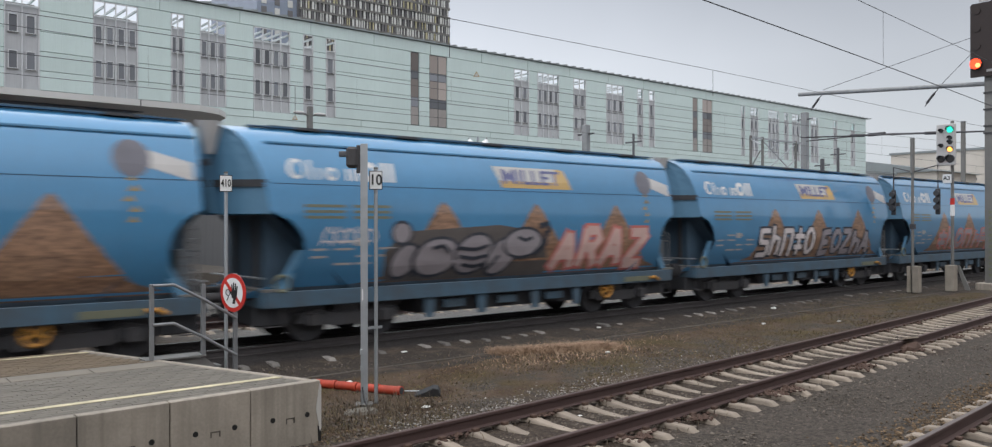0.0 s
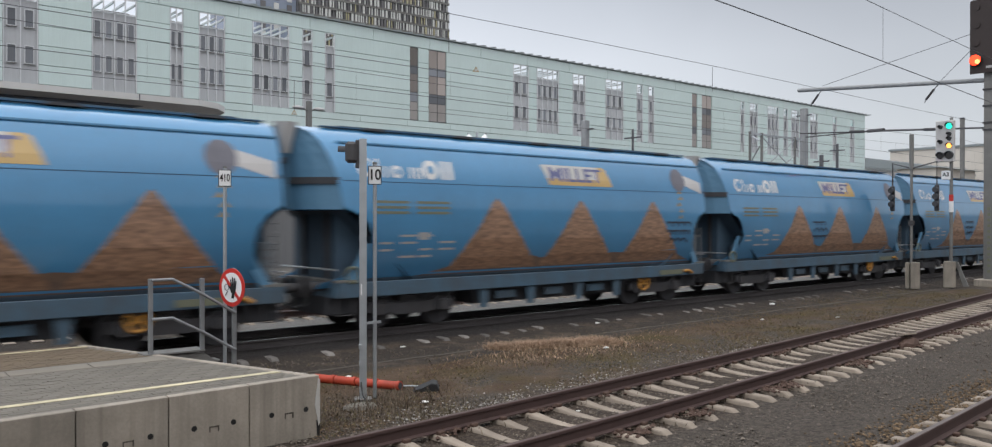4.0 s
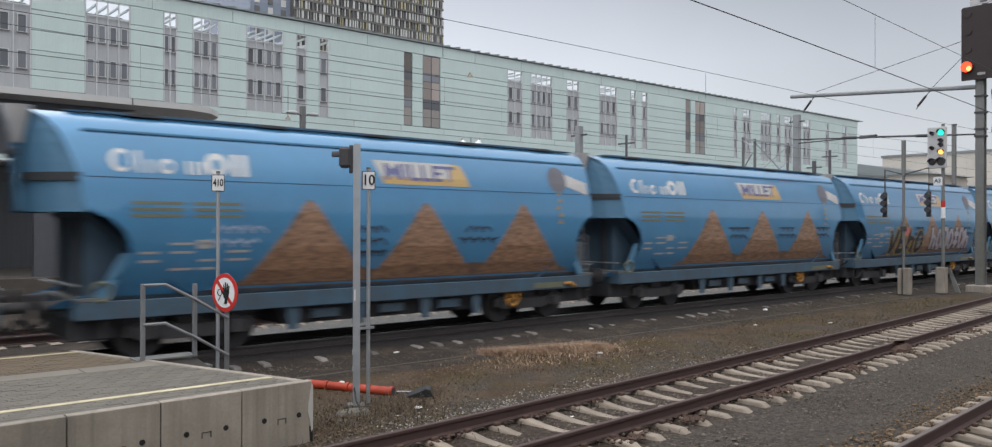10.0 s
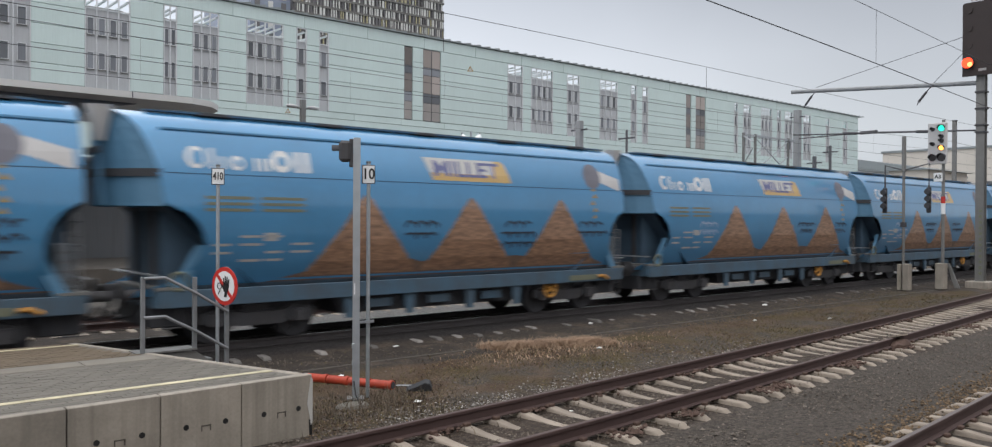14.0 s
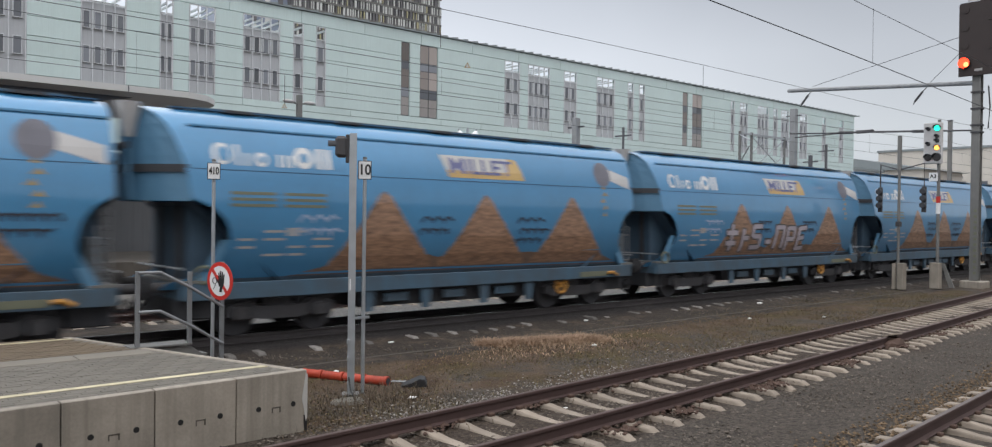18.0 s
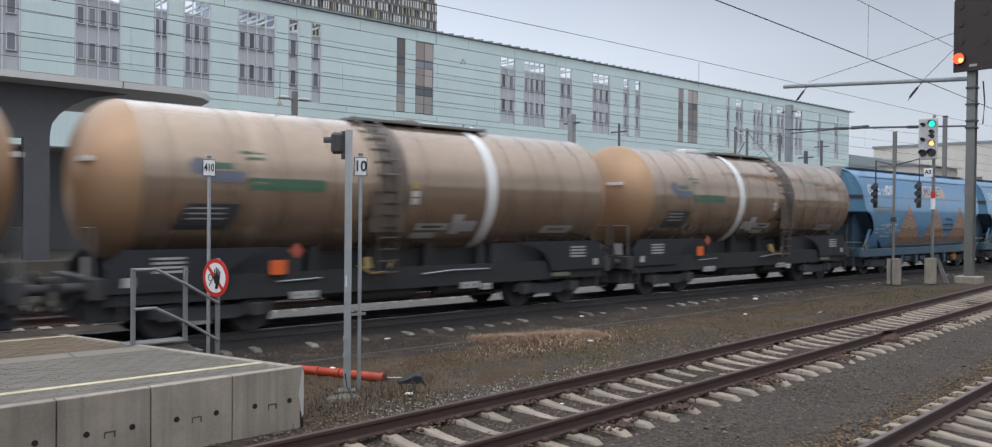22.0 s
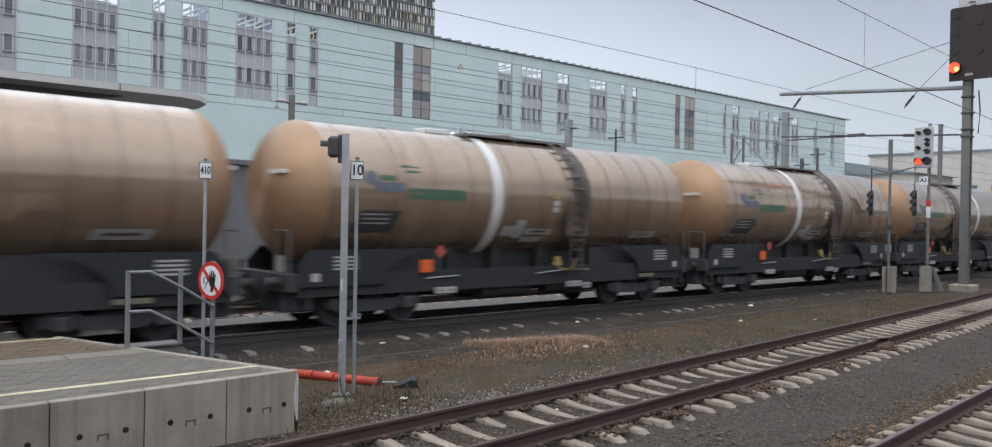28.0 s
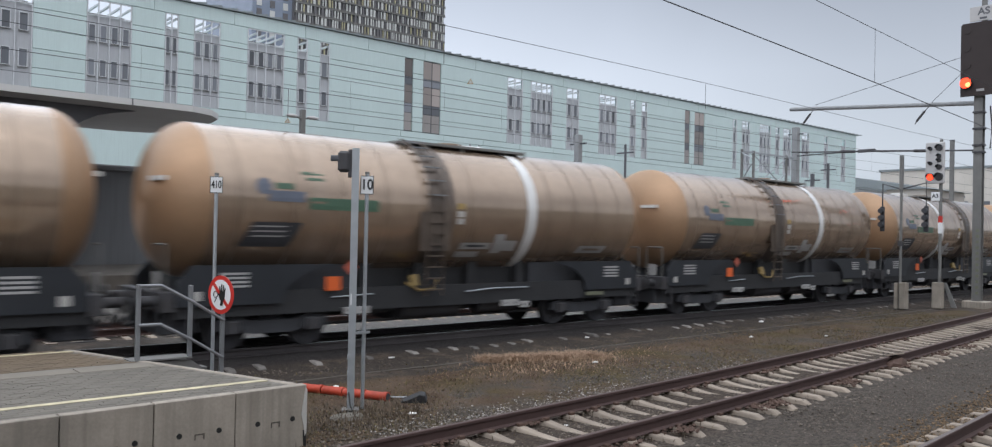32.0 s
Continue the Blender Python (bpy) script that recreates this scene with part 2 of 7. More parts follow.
    moss=mat("dull_grass", (0.115, 0.092, 0.042), 0.95, var=0.4, scale=2, bump=0, island=0.5),
    weed=mat("dead_weed", (0.105, 0.080, 0.056), 0.95, var=0.4, scale=2, bump=0, island=0.5),
    crumb=mat("soil_crumb", (0.135, 0.090, 0.052), 0.95, var=0.5, scale=2, fine=30, bump=0.05, island=0.6),
    chip=mat("pale_stone_chip", (0.30, 0.275, 0.25), 0.95, var=0.5, scale=2, fine=30, bump=0.05, island=0.4),
    edging=mat("edging_concrete", (0.092, 0.078, 0.065), 0.95, var=0.5, scale=1.5, fine=40, bump=0.1, rand=0.15),
    grain_low=mat("dull_painted_ground", (0.20, 0.125, 0.085), 0.6, var=0.7, scale=4, fine=24, bump=0, hue=(0.085, 0.06, 0.05), stretch=(0.6, 1, 2)),
    low_band=mat("dull_lower_blue", (0.085, 0.14, 0.20), 0.6, var=0.6, scale=1.5, fine=14, bump=0, hue=(0.10, 0.085, 0.07)),
    mouth=mat("mauve_grey_paint", (0.17, 0.165, 0.195), 0.5, var=0.3, scale=2, bump=0),
    # the shade inside the wagon end recess is put into this colour
    recess=mat("shaded_recess_blue", (0.050, 0.088, 0.130), 0.7, var=0.4, scale=2, bump=0.05),
    end_grey=mat("weathered_pale_grey", (0.13, 0.15, 0.17), 0.6, var=0.5, scale=2.5, fine=20, bump=0.03, streak=0.4),
    litter=mat("pale_litter", (0.72, 0.71, 0.68), 0.8, var=0.1, bump=0),
    green_band=mat("green_band", (0.075, 0.14, 0.09), 0.45, var=0.3, bump=0),
    g_yel=mat("yellow_spray", (0.55, 0.52, 0.10), 0.6, var=0.25, bump=0),
    g_blue=mat("pale_blue_spray", (0.33, 0.41, 0.55), 0.6, var=0.25, bump=0),
    g_dusk=mat("brown_grey_spray", (0.105, 0.09, 0.085), 0.6, var=0.3, bump=0),
    g_purple=mat("purple_spray", (0.33, 0.25, 0.43), 0.6, var=0.3, bump=0),
    g_grey=mat("grey_spray", (0.30, 0.27, 0.29), 0.6, var=0.3, bump=0),
    g_red=mat("red_spray", (0.55, 0.16, 0.14), 0.6, var=0.3, bump=0),
    g_white=mat("white_spray", (0.68, 0.62, 0.62), 0.6, var=0.25, bump=0),
    g_dark=mat("dark_spray", (0.03, 0.035, 0.05), 0.6, var=0.3, bump=0),
    g_pink=mat("pale_pink_spray", (0.62, 0.42, 0.38), 0.6, var=0.3, bump=0),
    g_lilac=mat("lilac_spray", (0.40, 0.36, 0.40), 0.6, var=0.35, scale=6, bump=0),
    diamond=mat("dull_red_plate", (0.42, 0.10, 0.06), 0.5, var=0.2, bump=0),
    logo_blue=mat("faded_blue_logo", (0.13, 0.145, 0.185), 0.45, var=0.3, bump=0),
    tank_stain=mat("oily_stain", (0.17, 0.132, 0.105), 0.35, 0.4, var=0.8, scale=1.4, fine=9, bump=0.01, hue=(0.06, 0.05, 0.043), streak=0.6),
    brake_yellow=mat("worn_orange_yellow_paint", (0.50, 0.24, 0.045), 0.5, var=0.5, scale=6, bump=0.02),
    tank_seam=mat("dark_sheet_seam", (0.30, 0.235, 0.18), 0.3, 0.75, var=0.3, bump=0),
    fin_y=mat("ochre_fin", (0.46, 0.42, 0.27), 0.5, var=0.1, bump=0),
    fin_w=mat("pale_fin", (0.62, 0.62, 0.60), 0.5, var=0.1, bump=0),
    fin_d=mat("dark_fin", (0.15, 0.145, 0.15), 0.5, var=0.1, bump=0),
    tower_glass=mat("blue_grey_glass", (0.27, 0.31, 0.39), 0.15, var=0.2, scale=0.2, bump=0),
    red_lamp=glow("red_lamp", (1.0, 0.04, 0.01), 3.0),
    red_core=glow("red_lamp_core", (1.0, 0.22, 0.07), 4.0),
    green_lamp=glow("green_lamp", (0.03, 0.80, 0.55), 1.3),
    amber_lamp=glow("amber_lamp", (1.0, 0.42, 0.08), 2.5),
)


def glass(name, col, rough=0.08):
    m = bpy.data.materials.new(name)
    m.use_nodes = True
    n, l = m.node_tree.nodes, m.node_tree.links
    b = n["Principled BSDF"]
    b.inputs["Roughness"].default_value = rough
    b.inputs["Specular IOR Level"].default_value = 0.5
    oi = n.new("ShaderNodeObjectInfo")
    mx = n.new("ShaderNodeMix")
    mx.data_type = "RGBA"
    mx.inputs["A"].default_value = (*col, 1)
    mx.inputs["B"].default_value = (*(c * 3.0 for c in col), 1)
    l.new(oi.outputs["Random"], mx.inputs["Factor"])
    l.new(mx.outputs["Result"], b.inputs["Base Color"])
    return m


for key, weight in (("blue", 1.0), ("grain", 1.0), ("grain_low", 0.8), ("yellow", 1.0), ("pale", 0.8), ("navy", 1.0), ("white", 0.6), ("tank", 0.6), ("tank_clean", 0.6)):
    coat = M[key].node_tree.nodes["Principled BSDF"]
    coat.inputs["Coat Weight"].default_value, coat.inputs["Coat Roughness"].default_value = weight, 0.12
    coat.inputs["Coat IOR"].default_value = 1.6 if key.startswith("tank") else 1.68
# brushed sheet: the sheen of the tank ends turns round their centre
head_nodes = M["tank_head"].node_tree
head_bsdf, head_tan = head_nodes.nodes["Principled BSDF"], head_nodes.nodes.new("ShaderNodeTangent")
head_tan.direction_type, head_tan.axis = "RADIAL", "X"
head_bsdf.inputs["Anisotropic"].default_value = 0.85
head_bsdf.inputs["Anisotropic Rotation"].default_value = 0.25
head_nodes.links.new(head_tan.outputs[0], head_bsdf.inputs["Tangent"])

M["pane"] = glass("dark_window_glass", (0.085, 0.09, 0.10), 0.35)
M["strip_pane"] = glass("brown_window_glass", (0.15, 0.13, 0.12), 0.2)


def ground_material():
    """Gravel, soil with moss, a grey path and oily ballast with painted shade, one beside the other across the tracks.
    """
    m = bpy.data.materials.new("yard_ground")
    m.use_nodes = True
    n, l = m.node_tree.nodes, m.node_tree.links
    b = n["Principled BSDF"]
    b.inputs["Roughness"].default_value = 0.95
    b.inputs["Specular IOR Level"].default_value = 0.25
    tc = n.new("ShaderNodeTexCoord")
    sep = n.new("ShaderNodeSeparateXYZ")
    l.new(tc.outputs["Object"], sep.inputs[0])

    def noise_at(scale, detail=5):
        t = n.new("ShaderNodeTexNoise")
        t.inputs["Scale"].default_value, t.inputs["Detail"].default_value = scale, detail
        l.new(tc.outputs["Object"], t.inputs["Vector"])
        return t.outputs["Fac"]

    def math(op, a, b2, c=None):
        t = n.new("ShaderNodeMath")
        t.operation = op
        for i, v in enumerate((a, b2, c)):
            if v is None:
                continue
            if isinstance(v, (int, float)):
                t.inputs[i].default_value = v
            else:
                l.new(v, t.inputs[i])
        return t.outputs[0]

    wob = math("MULTIPLY_ADD", noise_at(0.45), 1.6, -0.8)
    bent = math("MULTIPLY", sep.outputs["X"], 0.075)
    y1 = math("SUBTRACT", math("ADD", sep.outputs["Y"], wob), bent)
    y2 = math("MULTIPLY_ADD", wob, 0.35, sep.outputs["Y"])

    def step(v, lo, hi):
        t = n.new("ShaderNodeMapRange")
        t.inputs["From Min"].default_value, t.inputs["From Max"].default_value = lo, hi
        l.new(v, t.inputs["Value"])
        return t.outputs[0]

    def mixc(f, a, c):
        t = n.new("ShaderNodeMix")
        t.data_type = "RGBA"
        l.new(f, t.inputs["Factor"])
        for k, v in (("A", a), ("B", c)):
            if isinstance(v, tuple):
                t.inputs[k].default_value = (*v, 1)
            else:
                l.new(v, t.inputs[k])
        return t.outputs["Result"]

    vor = n.new("ShaderNodeTexVoronoi")
    vor.inputs["Scale"].default_value = 24
    l.new(tc.outputs["Object"], vor.inputs["Vector"])
    hsv = n.new("ShaderNodeSeparateColor")
    l.new(vor.outputs["Color"], hsv.inputs[0])
    grit = step(hsv.outputs[0], 0.0, 1.0)
    gravel = mixc(grit, (0.054, 0.043, 0.035), (0.128, 0.105, 0.086))
    bed = mixc(grit, (0.040, 0.028, 0.021), (0.108, 0.080, 0.060))
    soil = mixc(step(noise_at(1.1), 0.40, 0.62), (0.098, 0.060, 0.037), (0.142, 0.098, 0.067))
    moss = mixc(step(noise_at(0.6), 0.50, 0.66), soil, (0.100, 0.073, 0.030))
    path = mixc(step(noise_at(14.0), 0.3, 0.7), (0.050, 0.040, 0.033), (0.084, 0.067, 0.055))
    path = mixc(step(noise_at(1.7), 0.50, 0.66), path, mixc(grit, (0.085, 0.058, 0.040), (0.15, 0.122, 0.098)))
    # oily ballast, darkened further to hold the shade under the train
    oily = mixc(grit, (0.026, 0.023, 0.023), (0.058, 0.050, 0.047))
    far = mixc(grit, (0.16, 0.148, 0.138), (0.29, 0.275, 0.255))
    col = mixc(step(y1, 5.9, 6.3), gravel, bed)
    col = mixc(step(y1, 8.6, 9.4), col, mixc(step(noise_at(0.9), 0.45, 0.55), gravel, moss))
    col = mixc(step(y1, 10.0, 11.0), col, moss)
    col = mixc(step(y2, 12.9, 13.15), col, path)
    col = mixc(step(y2, 15.10, 15.40), col, oily)
    col = mixc(step(y2, 18.3, 18.7), col, mixc(step(sep.outputs["X"], 6.5, 9.0), path, far))
    grain = step(noise_at(90.0, 2), 0.2, 0.8)
    dark = n.new("ShaderNodeMix")
    dark.data_type = "RGBA"
    dark.blend_type = "MULTIPLY"
    dark.inputs["Factor"].default_value = 0.65
    l.new(col, dark.inputs["A"])
    l.new(grain, dark.inputs["B"])
    l.new(dark.outputs["Result"], b.inputs["Base Color"])
    bp = n.new("ShaderNodeBump")
    bp.inputs["Strength"].default_value, bp.inputs["Distance"].default_value = 0.8, 0.03
    l.new(math("MULTIPLY_ADD", vor.outputs["Distance"], -1.0, noise_at(8.0)), bp.inputs["Height"])
    l.new(bp.outputs[0], b.inputs["Normal"])
    return m


M["ground"] = ground_material()


# ---------------------------------------------------------------- mesh helpers
def box(bm, x0, x1, y0, y1, z0, z1, bevel=0.0):
    g = bmesh.ops.create_cube(bm, size=1.0)
    vs = g["verts"]
    bmesh.ops.scale(bm, vec=(x1 - x0, y1 - y0, z1 - z0), verts=vs)
    bmesh.ops.translate(bm, vec=((x0 + x1) / 2, (y0 + y1) / 2, (z0 + z1) / 2), verts=vs)
    if bevel:
        es = list({e for v in vs for e in v.link_edges})
        bmesh.ops.bevel(bm, geom=es, offset=bevel, segments=1, profile=0.5, affect="EDGES")
    return bm


def rod(bm, p0, p1, r, r2=None, seg=10, caps=True):
    p0, p1 = Vector(p0), Vector(p1)
    d = p1 - p0
    m = Matrix.Translation((p0 + p1) / 2) @ d.to_track_quat("Z", "Y").to_matrix().to_4x4()
    bmesh.ops.create_cone(bm, cap_ends=caps, segments=seg, radius1=r, radius2=r if r2 is None else r2, depth=d.length, matrix=m)
    return bm


def path_tube(bm, pts, r, seg=8):
    """One bent tube through all the points."""
    pts = [Vector(p) for p in pts]
    rings = []
    for i, p in enumerate(pts):
        d = (pts[min(i + 1, len(pts) - 1)] - pts[max(i - 1, 0)]).normalized()
        side = d.cross(Vector((0, 0, 1)))
        side = side.normalized() if side.length > 1e-4 else Vector((1, 0, 0))
        up = side.cross(d).normalized()
        rings.append([bm.verts.new(p + r * (math.cos(2 * math.pi * k / seg) * side + math.sin(2 * math.pi * k / seg) * up)) for k in range(seg)])
    for a, b in zip(rings[:-1], rings[1:]):
        for k in range(seg):
            bm.faces.new((a[k], b[k], b[(k + 1) % seg], a[(k + 1) % seg]))
    bm.faces.new(rings[0])
    bm.faces.new(rings[-1][::-1])
    return bm


def prism(bm, pts, d0, d1, axis="y"):
    """An outline of (a, b) pairs pushed from d0 to d1 along an axis: y: (x, z), x: (y, z), z: (x, y)."""
    def at(a, b, d):
        return {"y": (a, d, b), "x": (d, a, b), "z": (a, b, d)}[axis]
    lo = [bm.verts.new(at(a, b, d0)) for a, b in pts]
    hi = [bm.verts.new(at(a, b, d1)) for a, b in pts]
    bm.faces.new(lo)
    bm.faces.new(hi[::-1])
    for i in range(len(pts)):
        j = (i + 1) % len(pts)
        bm.faces.new((lo[i], hi[i], hi[j], lo[j]))
    return bm


def disc(cx, cz, rx, rz=None, n=16, a0=0.0, a1=360.0):
    rz = rx if rz is None else rz
    return [(cx + rx * math.cos(radians(a0 + (a1 - a0) * i / n)), cz + rz * math.sin(radians(a0 + (a1 - a0) * i / n))) for i in range(n if a1 - a0 == 360 else n + 1)]


def half_ring(y, z, r0, r1, n=12, a0=0.0, a1=180.0):
    """Outline of an arched strip, for a hood over a lamp."""
    ang = [radians(a0 + (a1 - a0) * i / n) for i in range(n + 1)]
    return [(y + r1 * math.cos(a), z + r1 * math.sin(a)) for a in ang] + [(y + r0 * math.cos(a), z + r0 * math.sin(a)) for a in ang[::-1]]


def finish(bm, name, material, smooth=False):
    bmesh.ops.recalc_face_normals(bm, faces=bm.faces)
    me = bpy.data.meshes.new(name)
    bm.to_mesh(me)
    bm.free()
    me.materials.append(material)
    if smooth:
        for p in me.polygons:
            p.use_smooth = True
        me.set_sharp_from_angle(angle=radians(35))
    return me


def part(name, bm, material, parent=None, label="", smooth=False):
    ob = new(name, finish(bm, name, material, smooth))
    if parent is not None:
        ob.parent = parent
    if label:
        tagged(ob, label)
    return ob


def share(name, me, parent, m):
    """Another piece on the same mesh."""
    ob = new(name, me)
    ob.parent = parent
    ob.matrix_basis = m
    return ob


def thing(name, label, category, m=None, group="", kind=""):
    ob = new(name)
    ob.empty_display_size = 0.3
    if m is not None:
        ob.matrix_basis = m
    return tagged(ob, label, category, group, kind)


def B():
    return bmesh.new()


def letters(word, size, parent, name, material, m, extrude=0.004):
    """A word as a mesh of its own, in the built-in font."""
    cu = bpy.data.curves.new(name, "FONT")
    cu.body, cu.size, cu.extrude, cu.align_x, cu.align_y = word, size, extrude, "CENTER", "CENTER"
    cu.offset = 0.02 * size
    tmp = new("letters_tmp", cu)
    bpy.context.view_layer.update()
    me = bpy.data.meshes.new_from_object(tmp)
    bpy.data.objects.remove(tmp)
    me.name = name
    me.materials.clear()
    me.materials.append(material)
    if parent is None:
        return me
    ob = new(name, me)
    ob.parent = parent
    ob.matrix_basis = m
    return ob


def near_y(x):
    return 7.25 + 0.062 * x + 0.0006 * x * x


def third_y(x):
    return 2.67 + 0.07 * x


TRAIN_Y = 17.02

# ---------------------------------------------------------------- ground and tracks
def build_ground():
    xs = [-2500, -900, -300, -120, -60, -30] + [-20 + 0.5 * i for i in range(141)] + [60, 80, 120, 200, 400, 1000, 3000]
    ys = [-2500, -900, -300, -100, -40, -15] + [-6 + 0.5 * i for i in range(73)] + [34, 40, 55, 80, 120, 250, 600, 1500, 3500]
    rng = random.Random(3)
    verts, faces = [], []
    for x in xs:
        for y in ys:
            near = -20 < x < 50 and -6 < y < 30
            z = -0.27 + (0.035 * noise.noise(Vector((x * 0.45, y * 0.45, 0))) + 0.012 * rng.uniform(-1, 1) if near else 0)
            # ballast fills the cribs between the sleepers
            if near:
                for fy in (near_y, third_y):
                    z += 0.026 * max(0.0, min(1.0, (1.75 - abs(y - fy(x))) / 0.5))
                if -1.7 < y - TRAIN_Y < 0.9:
                    z = -0.172 + 0.006 * rng.uniform(-1, 1)
                elif abs(y - TRAIN_Y) < 1.3:
                    z = -0.205
                elif abs(y - TRAIN_Y) < 2.4:
                    z += 0.02
                if abs(y - 21.7) < 2.4:
                    z += 0.05
            verts.append((x, y, z))
    ny = len(ys)
    for i in range(len(xs) - 1):
        for j in range(ny - 1):
            a = i * ny + j
            faces.append((a, a + ny, a + ny + 1, a + 1))
    me = bpy.data.meshes.new("ground")
    me.from_pydata(verts, [], faces)
    me.materials.append(M["ground"])
    for p in me.polygons:
        p.use_smooth = True
    tagged(new("ground", me), "railway yard ground of grey gravel and brown mossy soil", "ground", kind="structure")


RAIL = [(-0.075, -0.172), (0.075, -0.172), (0.075, -0.160), (0.014, -0.145), (0.010, -0.05), (0.036, -0.038), (0.036, -0.006), (0.028, 0.0), (-0.028, 0.0), (-0.036, -0.006), (-0.036, -0.038), (-0.010, -0.05), (-0.014, -0.145), (-0.075, -0.160)]


def rail_mesh(name, fy, off, x0, x1, step, side, top):
    bm = B()
    rings = []
    n = max(1, int((x1 - x0) / step))
    for i in range(n + 1):
        x = x0 + (x1 - x0) * i / n
        rings.append([bm.verts.new((x, fy(x) + off + a, b)) for a, b in RAIL])
    k = len(RAIL)
    for r, s in zip(rings[:-1], rings[1:]):
        for j in range(k):
            f = bm.faces.new((r[j], s[j], s[(j + 1) % k], r[(j + 1) % k]))
            f.material_index = 1 if j == 7 else 0
    me = finish(bm, name, side)
    me.materials.append(top)
    return me


def sleeper_mesh(half=1.28, material=None, near=1.28):
    """A dished concrete sleeper: high at both ends, low in the middle."""
    bm = B()
    prof = [(-near, -0.245), (-near + 0.10, -0.188), (-0.92, -0.178), (-0.58, -0.180), (-0.34, -0.216), (0, -0.238), (0.34, -0.216), (0.58, -0.180), (0.92, -0.178), (half - 0.10, -0.188), (half, -0.245)]
    rings = []
    for y, z in prof:
        rings.append([bm.verts.new(v) for v in ((-0.11, y, -0.33), (-0.082, y, z - 0.016), (-0.068, y, z), (0.068, y, z), (0.082, y, z - 0.016), (0.11, y, -0.33))])
    for r, s in zip(rings[:-1], rings[1:]):
        for j in range(5):
            bm.faces.new((r[j], s[j], s[j + 1], r[j + 1]))
    bm.faces.new(rings[0])
    bm.faces.new(rings[-1][::-1])
    return finish(bm, "sleeper", material or M["sleeper"])


def clip_mesh():
    bm = B()
    for s in (-1, 1):
        for o in (-0.115, 0.115):
            box(bm, -0.05, 0.05, s * 0.75 + o - 0.035, s * 0.75 + o + 0.035, -0.185, -0.135, 0.01)
    return finish(bm, "rail_clips", M["clip"])


def build_track(fy, x0, x1, label, first, last, top, phase=0.0, pitch=0.556, tie=None, side=None, clips=True):
    tr = thing("railway_track", label, "railway track", kind="structure")
    for s in (-1, 1):
        ob = new("rail", rail_mesh("rail", fy, 0.75 * s, x0, x1, 2.0, side or M["rail_side"], top))
        ob.parent = tr
    me, cl = sleeper_mesh(1.28, tie, 1.28 if clips else 2.02), clip_mesh()
    n = int((last - first) / pitch)
    rng = random.Random(int(first * 7 + last))
    for i in range(n):
        x = first + phase + i * pitch
        turn = math.degrees(math.atan2(fy(x + 0.5) - fy(x - 0.5), 1.0)) + rng.uniform(-0.6, 0.6)
        m = pose(x + rng.uniform(-0.012, 0.012), fy(x) + (0 if clips else rng.uniform(-0.09, 0.03)), rng.uniform(-0.006, 0.003) - (0 if clips else rng.uniform(0.0, 0.035)), 0, 0, turn)
        if not clips and rng.random() < 0.3:
            continue
        share("sleeper", me, tr, m)
        if x < 26 and clips:
            share("rail_clips", cl, tr, m)
    bm = B()
    x = last + phase
    while x < x1 - 1:
        box(bm, x - 0.12, x + 0.12, fy(x) - 1.28, fy(x) + 1.28, -0.3, -0.185)
        x += pitch
    x = first + phase - pitch
    while x > -18:
        box(bm, x - 0.12, x + 0.12, fy(x) - 1.28, fy(x) + 1.28, -0.3, -0.185)
        x -= pitch
    if len(bm.verts):
        tagged(part("far_sleepers", bm, tie or M["sleeper"], tr), kind="stuff")
    else:
        bm.free()
    return tr


def scatter(name, label, category, count, where, size, material, seed, flat=0.7):
    """Loose stones: small uneven eight-sided lumps, joined into one object."""
    rng = random.Random(seed)
    verts, faces = [], []
    base = ((1, 0, 0), (-1, 0, 0), (0, 1, 0), (0, -1, 0), (0, 0, 1), (0, 0, -1))
    tri = ((0, 2, 4), (2, 1, 4), (1, 3, 4), (3, 0, 4), (2, 0, 5), (1, 2, 5), (3, 1, 5), (0, 3, 5))
    for _ in range(count):
        x, y, z = where(rng)
        s = size * rng.uniform(0.5, 1.4)
        a = rng.uniform(0, 6.28)
        c, d = math.cos(a), math.sin(a)
        k = len(verts)
        for u, v, w in base:
            u, v, w = (q * s * rng.uniform(0.65, 1.25) for q in (u, v, w * flat))
            verts.append((x + u * c - v * d, y + u * d + v * c, z + w))
        faces.extend((k + p, k + q, k + r) for p, q, r in tri)
    me = bpy.data.meshes.new(name)
    me.from_pydata(verts, [], faces)
    me.materials.append(material)
    return tagged(new(name, me), label, category, kind="stuff")


def blades(name, label, count, where, h, material, seed, lean=0.5, width=0.006):
    rng = random.Random(seed)
    verts, faces = [], []
    for _ in range(count):
        x, y, z = where(rng)
        hh = h * rng.uniform(0.4, 1.2)
        a = rng.uniform(0, 6.28)
        w = width * rng.uniform(0.7, 1.6)
        dx, dy = math.cos(a) * hh * lean * rng.uniform(0.2, 1.2), math.sin(a) * hh * lean * rng.uniform(0.2, 1.2)
        px, py = -math.sin(a) * w, math.cos(a) * w
        k = len(verts)
        verts += [(x - px, y - py, z), (x + px, y + py, z), (x + dx * 0.5 + px * 0.7, y + dy * 0.5 + py * 0.7, z + hh * 0.65), (x + dx * 0.5 - px * 0.7, y + dy * 0.5 - py * 0.7, z + hh * 0.65), (x + dx * 1.3, y + dy * 1.3, z + hh)]
        faces += [(k, k + 1, k + 2, k + 3), (k + 3, k + 2, k + 4)]
    me = bpy.data.meshes.new(name)
    me.from_pydata(verts, [], faces)
    me.materials.append(material)
    return tagged(new(name, me), label, "grass", kind="stuff")


